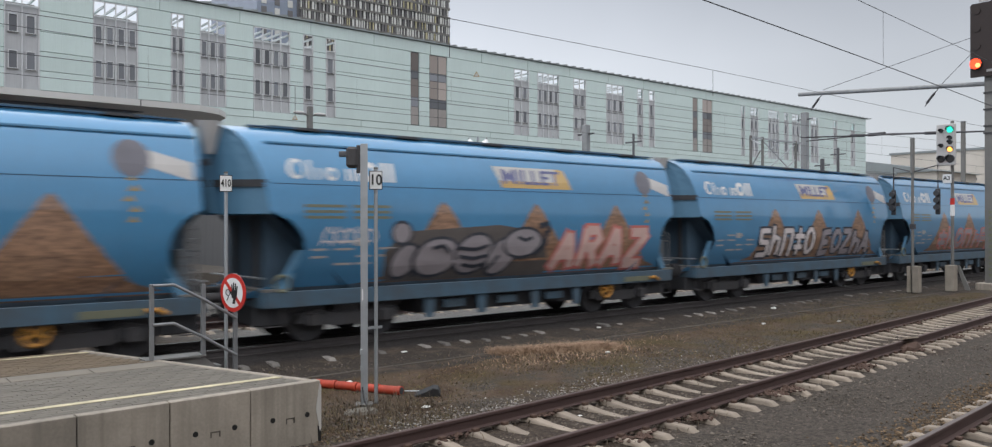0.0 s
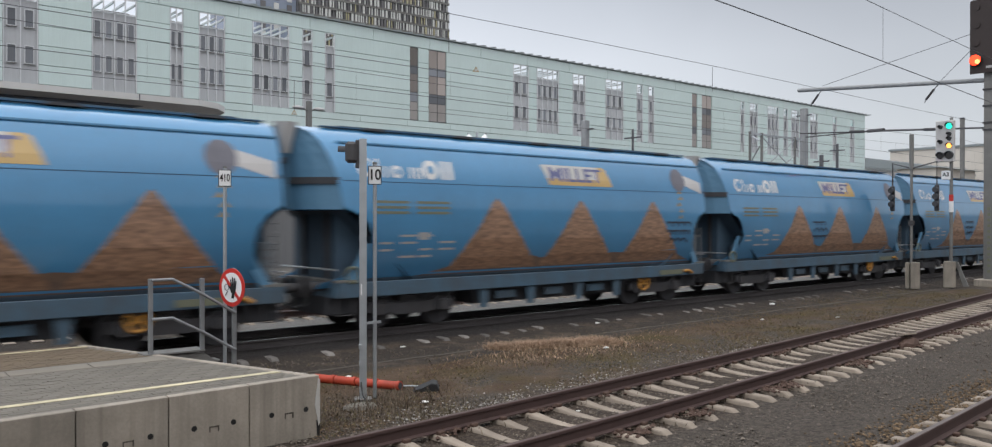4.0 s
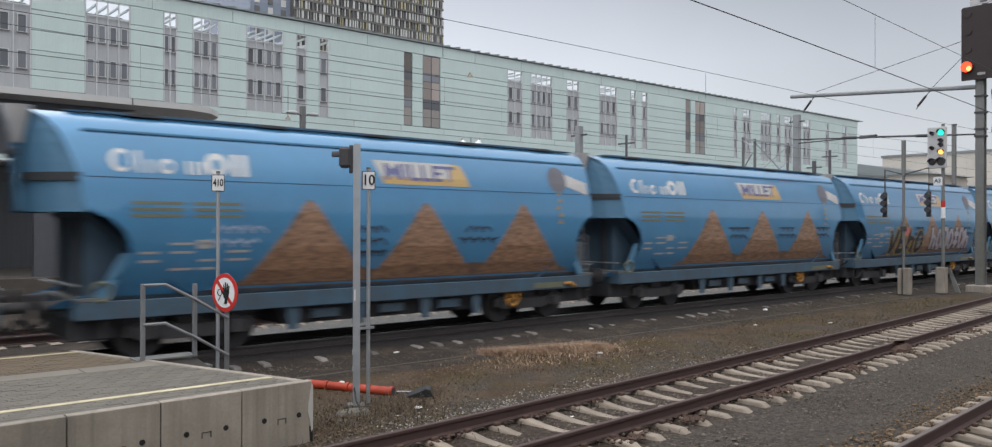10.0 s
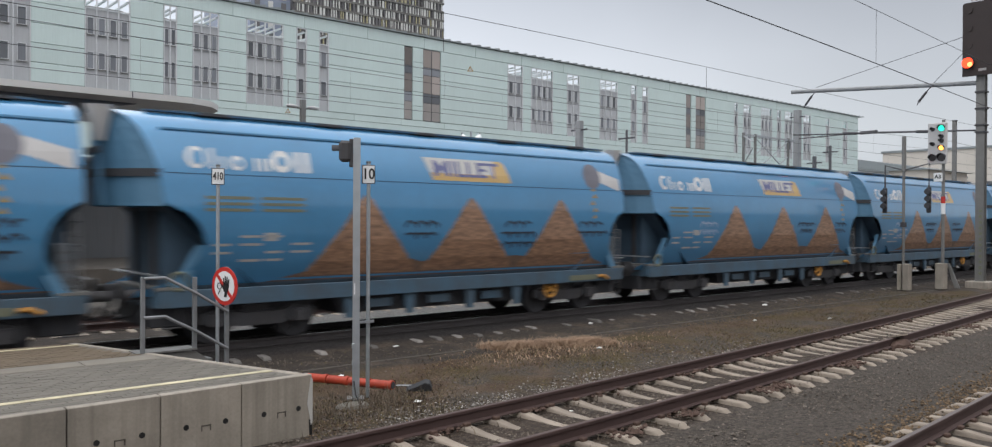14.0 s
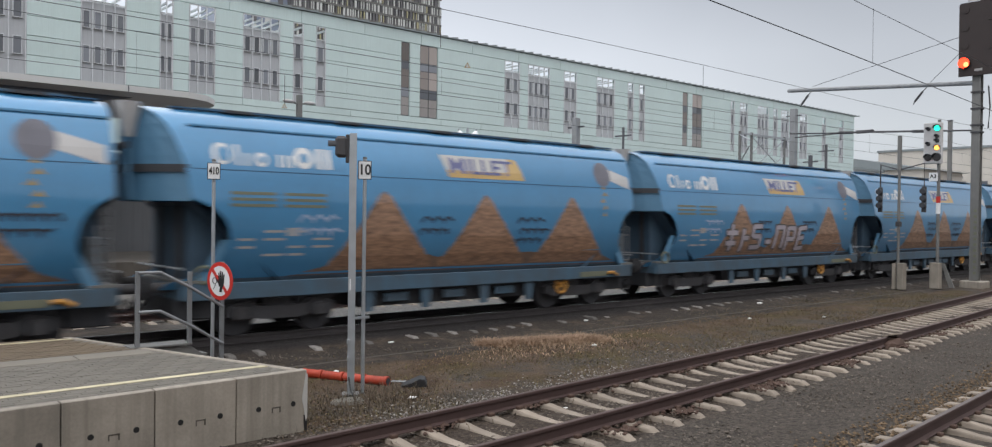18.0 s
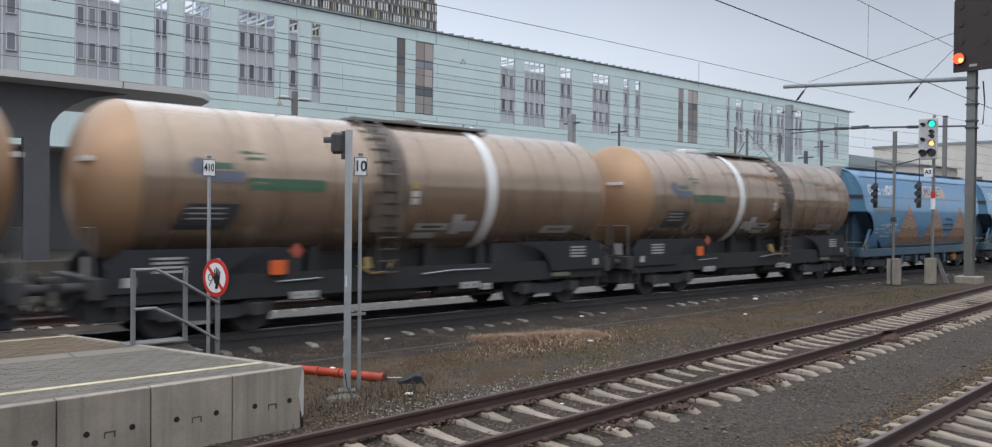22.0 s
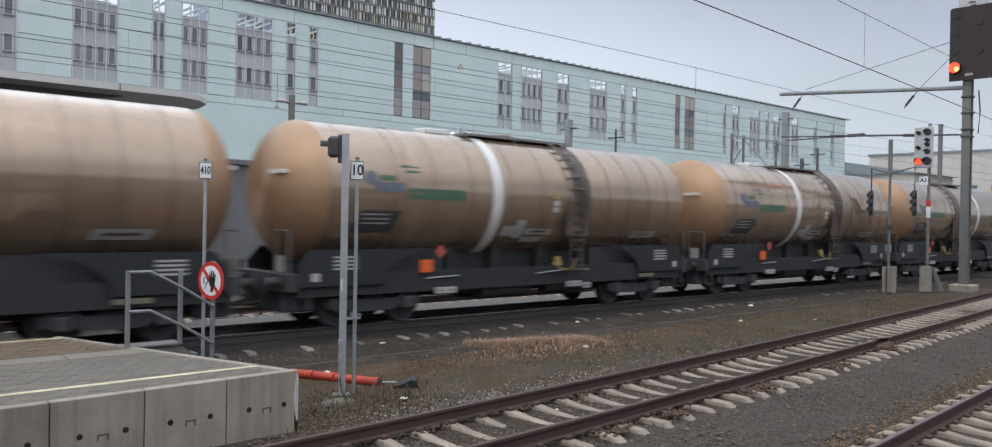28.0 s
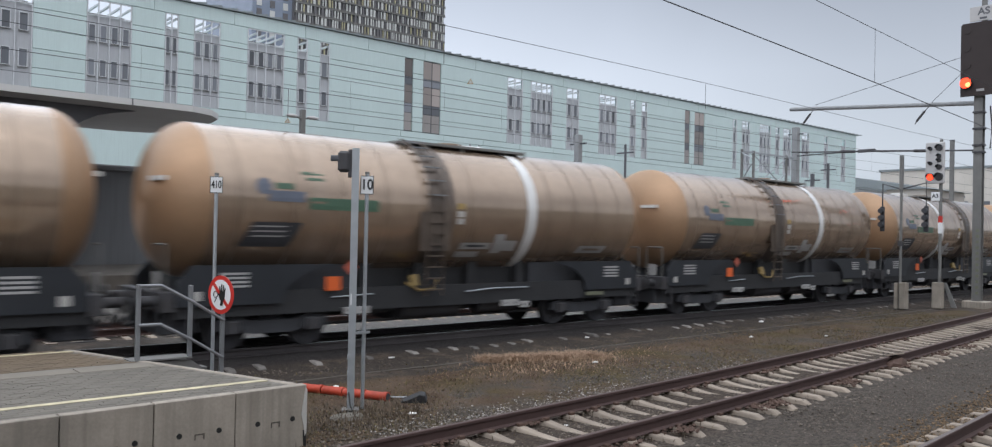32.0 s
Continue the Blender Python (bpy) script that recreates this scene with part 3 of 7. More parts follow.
build_ground()
build_track(near_y, -30, 110, "unused track with rusty rails on pale concrete sleepers", 0.0, 52, M["rail_top"], 0.12)
build_track(third_y, -30, 110, "track with worn grey rail heads on concrete sleepers", 3.0, 32, M["rail_worn"], 0.3)
build_track(lambda x: TRAIN_Y, -120, 260, "main track in oily ballast with the train's shade painted in", 4.0, 44, M["rail_bright"], 0.2, 0.6, M["sleeper_dark"], M["rail_dark"], False)
build_track(lambda x: 21.7, -120, 260, "farther track in pale ballast behind the train", 6.0, 40, M["rail_bright"], 0.4)

scatter("ballast_stones", "loose grey and brown ballast stones along the unused track", "ballast", 9000,
        lambda r: (lambda x: (x, near_y(x) + r.gauss(0, 0.85), -0.248))(2.5 + 26 * r.random() ** 1.3), 0.026, M["rock"], 11)
scatter("gravel", "coarse grey gravel between the tracks", "gravel", 14000,
        lambda r: (lambda x: (x, third_y(x) + r.uniform(0.6, 4.2), -0.264))(5 + 24 * r.random() ** 1.3), 0.015, M["rock"], 12)
scatter("third_track_dirt", "brown dirt and small stones over the sleeper ends", "dirt", 3500,
        lambda r: (lambda x: (x, third_y(x) + 1.25 + r.gauss(0, 0.22), -0.215 + 0.02 * r.random()))(5 + 22 * r.random()), 0.024, M["crumb"], 19)
scatter("path_stones", "loose stones beside the main track", "gravel", 5000,
        lambda r: (r.uniform(4, 34), TRAIN_Y - 1.35 - abs(r.gauss(0, 0.9)), -0.268), 0.018, M["rock"], 13)
scatter("track_rubble", "pale broken stones along the sleeper ends of the main track", "gravel", 90,
        lambda r: (lambda x: (x, TRAIN_Y - 1.5 - abs(r.gauss(0, 0.28)) + 0.15 * math.sin(x * 1.7), -0.25))(r.uniform(3, 34)), 0.034, M["far_stone"], 16)
scatter("yard_stones", "pale stones strewn over brown soil", "gravel", 3500,
        lambda r: (lambda x: (x, near_y(x) + 1.2 + abs(r.gauss(0, 1.1)), -0.262))(r.uniform(4.5, 18)), 0.02, M["rock"], 14)
scatter("far_ballast", "pale ballast behind the main track", "ballast", 4000,
        lambda r: (r.uniform(4, 40), r.uniform(18.2, 23.5), -0.262), 0.03, M["rock"], 15)
def tuft_place(r):
    """Grass stands in clumps of uneven size along the path."""
    u = math.floor(r.random() * 14) / 14 + r.gauss(0, 0.03)
    q = 0.6 + 0.4 * math.sin(u * 23.0)
    return (11.55 + 2.7 * u + r.gauss(0, 0.10), 13.42 - 0.85 * u + r.gauss(0, 0.10 + 0.16 * q), -0.28)


blades("dry_grass", "patch of dry straw-coloured grass beside the path", 13000, tuft_place, 0.135, M["straw"], 21, 1.0, 0.0035)
blades("fallen_straw", "flattened straw lying round the grass patch", 1800,
       lambda r: (r.gauss(12.9, 1.3), 12.6 + r.gauss(0, 0.5), -0.272), 0.05, M["straw"], 25, 1.6)
blades("moss_grass", "short dull grass growing in the soil", 16000,
       lambda r: (lambda x: (x, near_y(x) + 1.7 + abs(r.gauss(0, 1.9)), -0.275))(r.uniform(5.0, 34)), 0.045, M["moss"], 22, 1.1)
blades("weeds", "dry weeds round the post foundations", 1600,
       lambda r: (r.gauss(6.4, 1.0), r.gauss(10.6, 0.7), -0.275), 0.075, M["weed"], 23, 0.9)
blades("tall_weeds", "taller dry weed stalks round the posts and the rail", 330,
       lambda r: (r.gauss(6.75, 0.55), r.gauss(10.25, 0.45), -0.275), 0.24, M["weed"], 26, 0.6, 0.0035)
scatter("soil_crumbs", "brown crumbs of soil and dead leaves between the tracks", "soil", 9000,
        lambda r: (lambda x: (x, near_y(x) + 1.6 + 3.4 * r.random(), -0.268))(5 + 24 * r.random() ** 1.4), 0.017, M["crumb"], 18, 0.5)
scatter("dirt_clumps", "dark brown clumps of dirt and dead weed along the rails", "dirt", 900,
        lambda r: (lambda c: (lambda x: (x, near_y(x) + r.choice((-1.0, -1.0, -0.62, 0.66)) + r.gauss(0, 0.09), -0.185 + 0.02 * r.random()))(c + r.gauss(0, 0.16)))(r.choice((6.3, 8.1, 9.55, 11.9, 12.4, 15.1, 15.4, 18.3, 21.0, 23.2))), 0.035, M["clip"], 16)
blades("track_weeds", "thin dead weeds standing between the rails", 900,
       lambda r: (lambda x: (x, near_y(x) + r.choice((-1.0, -0.6, 0.62)) + r.gauss(0, 0.12), -0.22))(r.uniform(3.5, 24)), 0.07, M["weed"], 24, 0.7)
scatter("pale_chips", "pale stone chips beside the rail", "gravel", 1500,
        lambda r: (lambda x: (x, near_y(x) + 1.15 + abs(r.gauss(0, 0.45)), -0.255))(6.2 + abs(r.gauss(0, 4.5))), 0.017, M["chip"], 17)


def kerb_row():
    """Low edging of the grey path along the main track."""
    k = thing("path_edging", "low grey concrete edging of the trackside path", "kerb", kind="structure")
    bm = B()
    box(bm, 0, 0.98, -0.03, 0.03, -0.35, -0.252, 0.008)
    me = finish(bm, "edging_stone", M["edging"])
    for i in range(36):
        x = 4 + i
        share("edging_stone", me, k, pose(x, 13.62 + 0.02 * math.sin(i * 1.7), 0.0, 0, 0, 0.3 * math.sin(i * 2.1)))


kerb_row()


def rail_heap():
    """A heap of dirt with a broken pale slab over the near rail of the unused track."""
    h = thing("rail_debris", "pale broken slab and dirt lying over a rusty rail", "debris", pose(18.3, near_y(18.3) - 0.76, 0, 0, 0, 4))
    bm = B()
    g = bmesh.ops.create_icosphere(bm, subdivisions=2, radius=0.34, matrix=Matrix.Translation((0, -0.08, -0.2)) @ Matrix.Diagonal((1.5, 0.55, 0.5, 1)))
    rng = random.Random(4)
    for v in g["verts"]:
        v.co += Vector((rng.uniform(-1, 1), rng.uniform(-1, 1), rng.uniform(-1, 1))) * 0.035
    part("dirt_heap", bm, M["clip"], h)
    bm = B()
    prism(bm, [(-0.42, -0.10), (-0.1, -0.16), (0.36, -0.12), (0.45, 0.05), (0.1, 0.14), (-0.35, 0.1)], 0.0, 0.035, "z")
    sl = part("slab", bm, M["sleeper"], h)
    sl.matrix_basis = pose(0.12, -0.02, 0.012, -14, 3, 0) @ Matrix.Diagonal((0.8, 0.9, 1, 1))


rail_heap()

# ---------------------------------------------------------------- platform
PZ = 0.51


def front_y(x):
    return 9.30 + 0.0445 * x


def end_x(y):
    return 5.17 - 0.335 * (y - 9.53)


def build_platform():
    pf = thing("platform", "end of a station platform with concrete edge walls and pavers", "platform", kind="structure")
    bm = B()
    pts = [(-16, front_y(-16) + 0.14), (end_x(front_y(5.0) + 0.1) - 0.12, front_y(5.0) + 0.14), (end_x(14.3) - 0.10, 14.3), (-16, 14.3)]
    prism(bm, pts, -0.4, PZ - 0.06, "z")
    part("core", bm, M["conc"], pf)
    edges = [5.17]
    while edges[-1] > -8:
        edges.append(edges[-1] - (0.97 if len(edges) > 1 else 0.965))
    for i in range(len(edges) - 1):
        a, b = edges[i + 1] + 0.006, edges[i] - 0.006
        bm = B()
        pts = [(a, front_y(a)), (b, front_y(b)), (b, front_y(b) + 0.13), (a, front_y(a) + 0.13)]
        prism(bm, pts, -0.42, PZ, "z")
        es = [e for e in bm.edges]
        bmesh.ops.bevel(bm, geom=es, offset=0.008, segments=1, affect="EDGES", profile=0.5)
        w = part("edge_wall_panel", bm, M["conc"], pf)
        if b > -1:
            # black discs paint the shade inside lifting holes; no recess is cut
            for u in (0.3, 0.8):
                bm = B()
                x = a + 0.95 * u
                rod(bm, (x, front_y(x) - 0.003, 0.10), (x, front_y(x) + 0.05, 0.10), 0.033, seg=16)
                part("lifting_hole", bm, M["sign_black"], w)
            bm = B()
            x = a + 0.95 * 0.55
            for p, q, r, s in ((-0.06, -0.045, 0.045, 0.11), (0.045, 0.06, 0.045, 0.11), (-0.06, 0.06, 0.1, 0.115)):
                box(bm, x + p, x + q, front_y(x) - 0.004, front_y(x) + 0.02, r - 0.02, s - 0.02)
            part("mould_mark", bm, M["edging"], w)
    bm = B()
    a, b = front_y(5.0) + 0.16, 14.3
    pts = [(end_x(a) - 0.11, a), (end_x(a) + 0.0, a), (end_x(b), b), (end_x(b) - 0.11, b)]
    prism(bm, pts, -0.42, PZ, "z")
    bmesh.ops.bevel(bm, geom=list(bm.edges), offset=0.01, segments=1, affect="EDGES", profile=0.5)
    part("end_wall", bm, M["conc"], pf)
    y0 = front_y(5.14)
    bm = B()
    prism(bm, [(5.095, 0.14), (5.13, -0.02), (5.145, -0.14), (5.168, -0.10), (5.169, 0.45), (5.145, 0.48), (5.125, 0.34), (5.11, 0.26)], y0 - 0.012, y0 + 0.02, "y")
    part("broken_edge", bm, M["pale"], pf, "pale broken edge of the corner panel")
    bm = B()
    prism(bm, [(5.12, -0.06), (5.165, -0.08), (5.168, -0.32), (5.13, -0.26)], y0 - 0.010, y0 + 0.02, "y")
    part("dark_chip", bm, M["sign_black"], pf)
    return pf


PLATFORM = build_platform()


def platform_strips():
    def strip(name, y0, y1, y2, y3, mat_, z, label):
        """Between the lines y0..y1 (near side, at x -16 and at the end) and y2..y3 (far side)."""
        bm = B()
        pts = [(-16, y0), (end_x(y1) - 0.12, y1), (end_x(y3) - 0.12, y3), (-16, y2)]
        prism(bm, pts, PZ - 0.06, z, "z")
        part(name, bm, mat_, PLATFORM, label)
    strip("paver_bed", front_y(-16) + 0.14, front_y(5) + 0.14, 14.2, 14.2, M["paver"], PZ - 0.008, "dark joints between pavers")
    strip("yellow_line", 9.785, 10.045, 9.895, 10.155, M["yellow_line"], PZ + 0.004, "worn yellow safety line")
    strip("far_yellow_line", 14.02, 14.02, 14.09, 14.09, M["yellow_line"], PZ + 0.004, "worn yellow safety line")


platform_strips()


def pavers():
    """Rows of small pavers: those near the platform's end one by one, the rest joined."""
    cell = B()
    box(cell, 0.003, 0.197, 0.003, 0.097, -0.03, 0.0, 0.004)
    grey = finish(cell, "paver", M["paver"])
    cell = B()
    box(cell, 0.003, 0.197, 0.003, 0.097, -0.03, 0.0, 0.004)
    tan = finish(cell, "paver", M["paver_tan"])
    rng = random.Random(8)
    rest = {True: [[], []], False: [[], []]}
    count = 0
    row = 0
    y = 9.50
    while y < 14.2:
        far = y > 12.38
        x = (end_x(y + 0.1) - 0.13) - 0.2
        x -= 0.1 * (row % 2)
        while x > -6.5:
            edge = front_y(x) + 0.15
            dz = PZ - 0.002 + rng.uniform(-0.003, 0.002)
            clear = y > edge and not (11.93 < y < 12.40) and abs(y - (9.86 + 0.048 * (x - 0.4))) > -1
            if clear:
                if x > 1.2 and y < 12.0 and count < 300 and (x > 2.9 or y < 10.2):
                    share("paver", grey, PLATFORM, pose(x, y, dz, rng.uniform(-0.4, 0.4), rng.uniform(-0.3, 0.3), 0))
                    count += 1
                else:
                    v, f = rest[far]
                    k = len(v)
                    a, b, c, d = x + 0.004, x + 0.196, y + 0.004, y + 0.096
                    v += [(a, c, dz), (b, c, dz), (b, d, dz), (a, d, dz), (a, c, dz - 0.02), (b, c, dz - 0.02), (b, d, dz - 0.02), (a, d, dz - 0.02)]
                    f += [(k, k + 1, k + 2, k + 3), (k, k + 4, k + 5, k + 1), (k + 1, k + 5, k + 6, k + 2), (k + 2, k + 6, k + 7, k + 3), (k + 3, k + 7, k + 4, k)]
            x -= 0.2
        y += 0.1
        row += 1
    for far, (v, f) in rest.items():
        me = bpy.data.meshes.new("paving")
        me.from_pydata(v, [], f)
        me.materials.append(M["paver_tan" if far else "paver"])
        ob = new("paving", me)
        ob.parent = PLATFORM
        tagged(ob, kind="stuff")


pavers()


def guide_slabs():
    bm = B()
    box(bm, 0, 0.98, -0.2, 0.2, -0.03, 0.004, 0.006)
    me = finish(bm, "guide_slab", M["slab"])
    x = 4.1
    i = 0
    while x > -8:
        share("guide_slab", me, PLATFORM, pose(x - 0.98, 12.18 + 0.05 * (4 - x) * 0.3, PZ + 0.001, 0, 0, -1.2))
        x -= 0.995
        i += 1


guide_slabs()


def trackside_stairs():
    """Steel landing and steps at the platform's end, with a sloping handrail."""
    st = thing("stair_railing", "galvanised steel stair railing with a sloping handrail at the platform end", "railing")
    y = 12.6
    for nm, x, z0, z1 in (("post", 4.05, PZ, 1.63), ("post", 4.82, PZ - 0.02, 1.60), ("end_post", 5.33, -0.27, 1.74)):
        bm = B()
        box(bm, x - 0.03, x + 0.03, y - 0.03, y + 0.03, z0, z1, 0.004)
        part(nm, bm, M["rail_galv"], st)
    for nm, z in (("handrail", 0.0), ("knee_rail", -0.58)):
        bm = B()
        path_tube(bm, [(4.05, y - 0.045, 1.61 + z), (4.36, y - 0.045, 1.61 + z), (4.82, y - 0.045, 1.36 + z), (5.33, y - 0.045, 1.04 + z)], 0.024, 10)
        part(nm, bm, M["rail_galv"], st)
    ld = thing("steel_stairs", "short grey steel stairs leading down from the platform end", "stairs")
    bm = B()
    box(bm, 3.95, 4.85, 12.55, 12.92, PZ - 0.02, PZ + 0.005)
    part("landing", bm, M["galv_dull"], ld, "thin steel landing plate")
    for i in range(3):
        bm = B()
        box(bm, 4.86 + i * 0.26, 5.12 + i * 0.26, 12.64, 12.88, PZ - 0.22 - 0.19 * i, PZ - 0.19 - 0.19 * i)
        part("step", bm, M["galv_dull"], ld)
    for yy in (12.61, 12.90):
        bm = B()
        prism(bm, [(3.95, PZ - 0.05), (4.85, PZ - 0.05), (5.7, -0.2), (5.7, -0.30), (5.5, -0.30), (4.75, PZ - 0.22), (3.95, PZ - 0.22)], yy - 0.01, yy + 0.01, "y")
        part("stringer", bm, M["galv_dull"], ld)


trackside_stairs()


def facing(x, y, z):
    """Upright pose at a place, its front (local -y) turned towards the track side where travellers stand."""
    return pose(x, y, z, 0, 0, -math.degrees(math.atan2(x, y)))


def prohibition_sign():
    s = thing("prohibition_sign", "round red and white no-entry sign with a black raised palm", "sign", pose(5.29, 12.57, 1.44, 0, 0, -74))
    bm = B()
    rod(bm, (0, -0.012, 0), (0, 0.0, 0), 0.30, seg=40)
    part("ring", bm, M["sign_red"], s, smooth=True)
    bm = B()
    rod(bm, (0, -0.016, 0), (0, -0.011, 0), 0.235, seg=40)
    part("white_field", bm, M["sign_white"], s)
    bm = B()
    c = math.cos(radians(45))
    prism(bm, [(-0.19 - 0.02, 0.19 - 0.02), (-0.19 + 0.02, 0.19 + 0.02), (0.19 + 0.02, -0.19 + 0.02), (0.19 - 0.02, -0.19 - 0.02)], -0.019, -0.015)
    part("diagonal_bar", bm, M["sign_red"], s)
    bm = B()
    prism(bm, [(-0.005, -0.09), (0.09, -0.09), (0.115, 0.01), (0.10, 0.04), (-0.01, 0.04), (-0.03, 0.0)], -0.024, -0.019)
    for x0, z0, x1, z1 in ((0.0, 0.03, -0.015, 0.13), (0.033, 0.03, 0.028, 0.165), (0.066, 0.03, 0.075, 0.15), (0.095, 0.02, 0.115, 0.11), (-0.01, -0.04, -0.06, 0.03)):
        d = 0.013
        prism(bm, [(x0 - d, z0), (x0 + d, z0), (x1 + d * 0.8, z1), (x1 - d * 0.8, z1)], -0.024, -0.019)
    prism(bm, [(0.02, -0.09), (0.075, -0.09), (0.06, -0.17), (0.0, -0.17)], -0.024, -0.019)
    part("palm_symbol", bm, M["sign_black"], s)
    bm = B()
    for a in range(10):
        t0, t1 = radians(36 * a), radians(36 * (a + 1))
        rod(bm, (-0.11 + 0.05 * math.cos(t0), -0.02, 0.05 * math.sin(t0)), (-0.11 + 0.05 * math.cos(t1), -0.02, 0.05 * math.sin(t1)), 0.006, seg=6)
    rod(bm, (-0.14, -0.02, -0.13), (-0.09, -0.02, -0.06), 0.006, seg=6)
    part("outline_symbol", bm, M["sign_black"], s)


prohibition_sign()


def number_post(x, y, ztop, word, label, z0=-0.27, w=0.17, h=0.25):
    p = thing("track_marker", label, "sign", facing(x, y, 0))
    bm = B()
    rod(bm, (0, 0, z0), (0, 0, ztop + 0.03), 0.03, seg=12)
    part("post", bm, M["galv"], p, smooth=True)
    bm = B()
    rod(bm, (0, 0, ztop + 0.03), (0, 0, ztop + 0.06), 0.034, seg=12)
    part("post_cap", bm, M["galv_dull"], p)
    bm = B()
    box(bm, -w / 2, w / 2, -0.052, -0.042, ztop - h, ztop, 0.003)
    pl = part("border_plate", bm, M["sign_black"], p)
    bm = B()
    box(bm, -w / 2 + 0.012, w / 2 - 0.012, -0.056, -0.05, ztop - h + 0.012, ztop - 0.012)
    part("plate", bm, M["sign_white"], pl)
    ob = letters(word, h * (0.62 if len(word) > 2 else 0.78), pl, "sign_text", M["sign_black"], pose(0, -0.059, ztop - h / 2, 90, 0, 0))
    ob.scale = (0.62 if len(word) > 2 else 0.85, 1, 1)
    return p


number_post(5.47, 13.3, 3.33, "410", "white track marker plate with black numerals on a thin steel post", w=0.205, h=0.275)
number_post(6.905, 10.97, 3.34, "10", "small white marker plate with black numerals on a thin post", w=0.205, h=0.29)


def lamp_post():
    p = thing("signal_lamp_post", "grey steel channel post carrying a small black signal lamp", "post", facing(6.70, 10.98, 0))
    bm = B()
    prism(bm, [(-0.055, -0.05), (0.055, -0.05), (0.055, 0.06), (0.04, 0.06), (0.04, -0.035), (-0.04, -0.035), (-0.04, 0.06), (-0.055, 0.06)], -0.25, 3.75, "z")
    part("channel_post", bm, M["galv"], p)
    bm = B()
    box(bm, -0.13, 0.13, -0.12, 0.12, -0.27, -0.235, 0.006)
    part("base_plate", bm, M["galv_dull"], p)
    bm = B()
    box(bm, -0.066, -0.02, -0.066, -0.04, 0.52, 0.60, 0.006)
    part("clamp", bm, M["galv"], p)
    bm = B()
    box(bm, -0.063, -0.03, -0.066, -0.045, 0.27, 0.34, 0.006)
    part("clamp", bm, M["galv"], p)
    bm = B()
    box(bm, -0.035, -0.015, -0.056, -0.05, 1.35, 1.52)
    part("white_label", bm, M["sign_white"], p)
    bm = B()
    box(bm, -0.27, -0.09, -0.11, 0.11, 3.38, 3.70, 0.04)
    box(bm, -0.115, -0.056, -0.05, 0.05, 3.30, 3.73, 0.01)
    lamp = part("lamp_housing", bm, M["black_steel"], p, "black signal lamp housing")
    bm = B()
    prism(bm, half_ring(0, 3.55, 0.075, 0.085), -0.38, -0.24, "x")
    part("hood", bm, M["black"], lamp)
    bm = B()
    path_tube(bm, [(-0.03, -0.06, 0.02), (-0.02, -0.10, -0.05), (0.0, -0.2, -0.16), (0.06, -0.33, -0.25)], 0.012, 8)
    part("cable", bm, M["rubber"], p)
    f = thing("foundation_slab", "weathered concrete foundation slab lying in the soil", "foundation")
    bm = B()
    bmesh.ops.create_cone(bm, cap_ends=True, segments=18, radius1=0.24, radius2=0.2, depth=0.05, matrix=Matrix.Translation((6.42, 10.62, -0.262)) @ Matrix.Diagonal((1.2, 0.75, 1, 1)))
    part("slab", bm, M["paver"], f)
    t = thing("post_bracket", "small steel bracket joining the two posts", "bracket")
    bm = B()
    box(bm, 6.70, 6.98, 10.91, 10.93, 0.90, 0.94)
    part("bar", bm, M["galv"], t)


lamp_post()


def orange_tube():
    t = thing("warning_tube", "orange plastic tube sections lying on the ground behind the post", "tube")
    p0, p1 = Vector((6.66, 13.15, -0.205)), Vector((7.56, 11.23, -0.205))
    d = (p1 - p0).normalized()
    for i in range(1, 5):
        a, b = p0 + d * (0.425 * i), p0 + d * (0.425 * i + 0.40)
        bm = B()
        rod(bm, a, b, 0.072, seg=14)
        rod(bm, b - d * 0.05, b + d * 0.01, 0.083, seg=14)
        part("tube_section", bm, M["orange"], t, smooth=True)
    bm = B()
    rod(bm, p0 + d * 2.112, p0 + d * 2.118, 0.060, seg=14)
    part("dark_opening", bm, M["black"], t)
    h = thing("beacon_foot", "black rubber foot with a steel rod lying on the gravel", "rubber foot")
    bm = B()
    pts = [(7.58, 11.2, -0.2), (7.9, 11.0, -0.21)]
    path_tube(bm, pts, 0.012)
    part("wire_end", bm, M["galv"], h)
    bm = B()
    prism(bm, [(-0.34, 0.0), (0.30, 0.0), (0.36, 0.05), (0.30, 0.17), (0.16, 0.19), (-0.05, 0.11), (-0.30, 0.05)], -0.11, 0.11, "y")
    bmesh.ops.bevel(bm, geom=list(bm.edges), offset=0.02, segments=2, affect="EDGES", profile=0.5)
    foot = part("rubber_foot", bm, M["rubber"], h, "worn black rubber foot lying tilted")
    foot.matrix_basis = pose(7.84, 10.92, -0.275, 12, 0, -38) @ Matrix.Diagonal((0.62, 0.8, 0.9, 1))


orange_tube()

for i, (x, y, s) in enumerate(((7.45, 12.7, 0.06), (8.6, 8.25, 0.05), (16.4, 15.0, 0.09), (13.4, 12.0, 0.06), (20.5, 12.6, 0.07), (24.5, 14.7, 0.10), (7.3, 10.2, 0.06), (22.6, 11.5, 0.07), (10.1, 14.9, 0.08))):
    bm = B()
    g = bmesh.ops.create_icosphere(bm, subdivisions=1, radius=s, matrix=Matrix.Translation((x, y, -0.25)) @ Matrix.Diagonal((1.2, 0.8, 0.35, 1)))
    for v in g["verts"]:
        v.co += Vector((random.uniform(-1, 1), random.uniform(-1, 1), random.uniform(-0.4, 0.6))) * s * 0.25
    ob = part("paper_scrap", bm, M["litter"])
    tagged(ob, "crumpled pale scrap of litter on the ground", "litter")


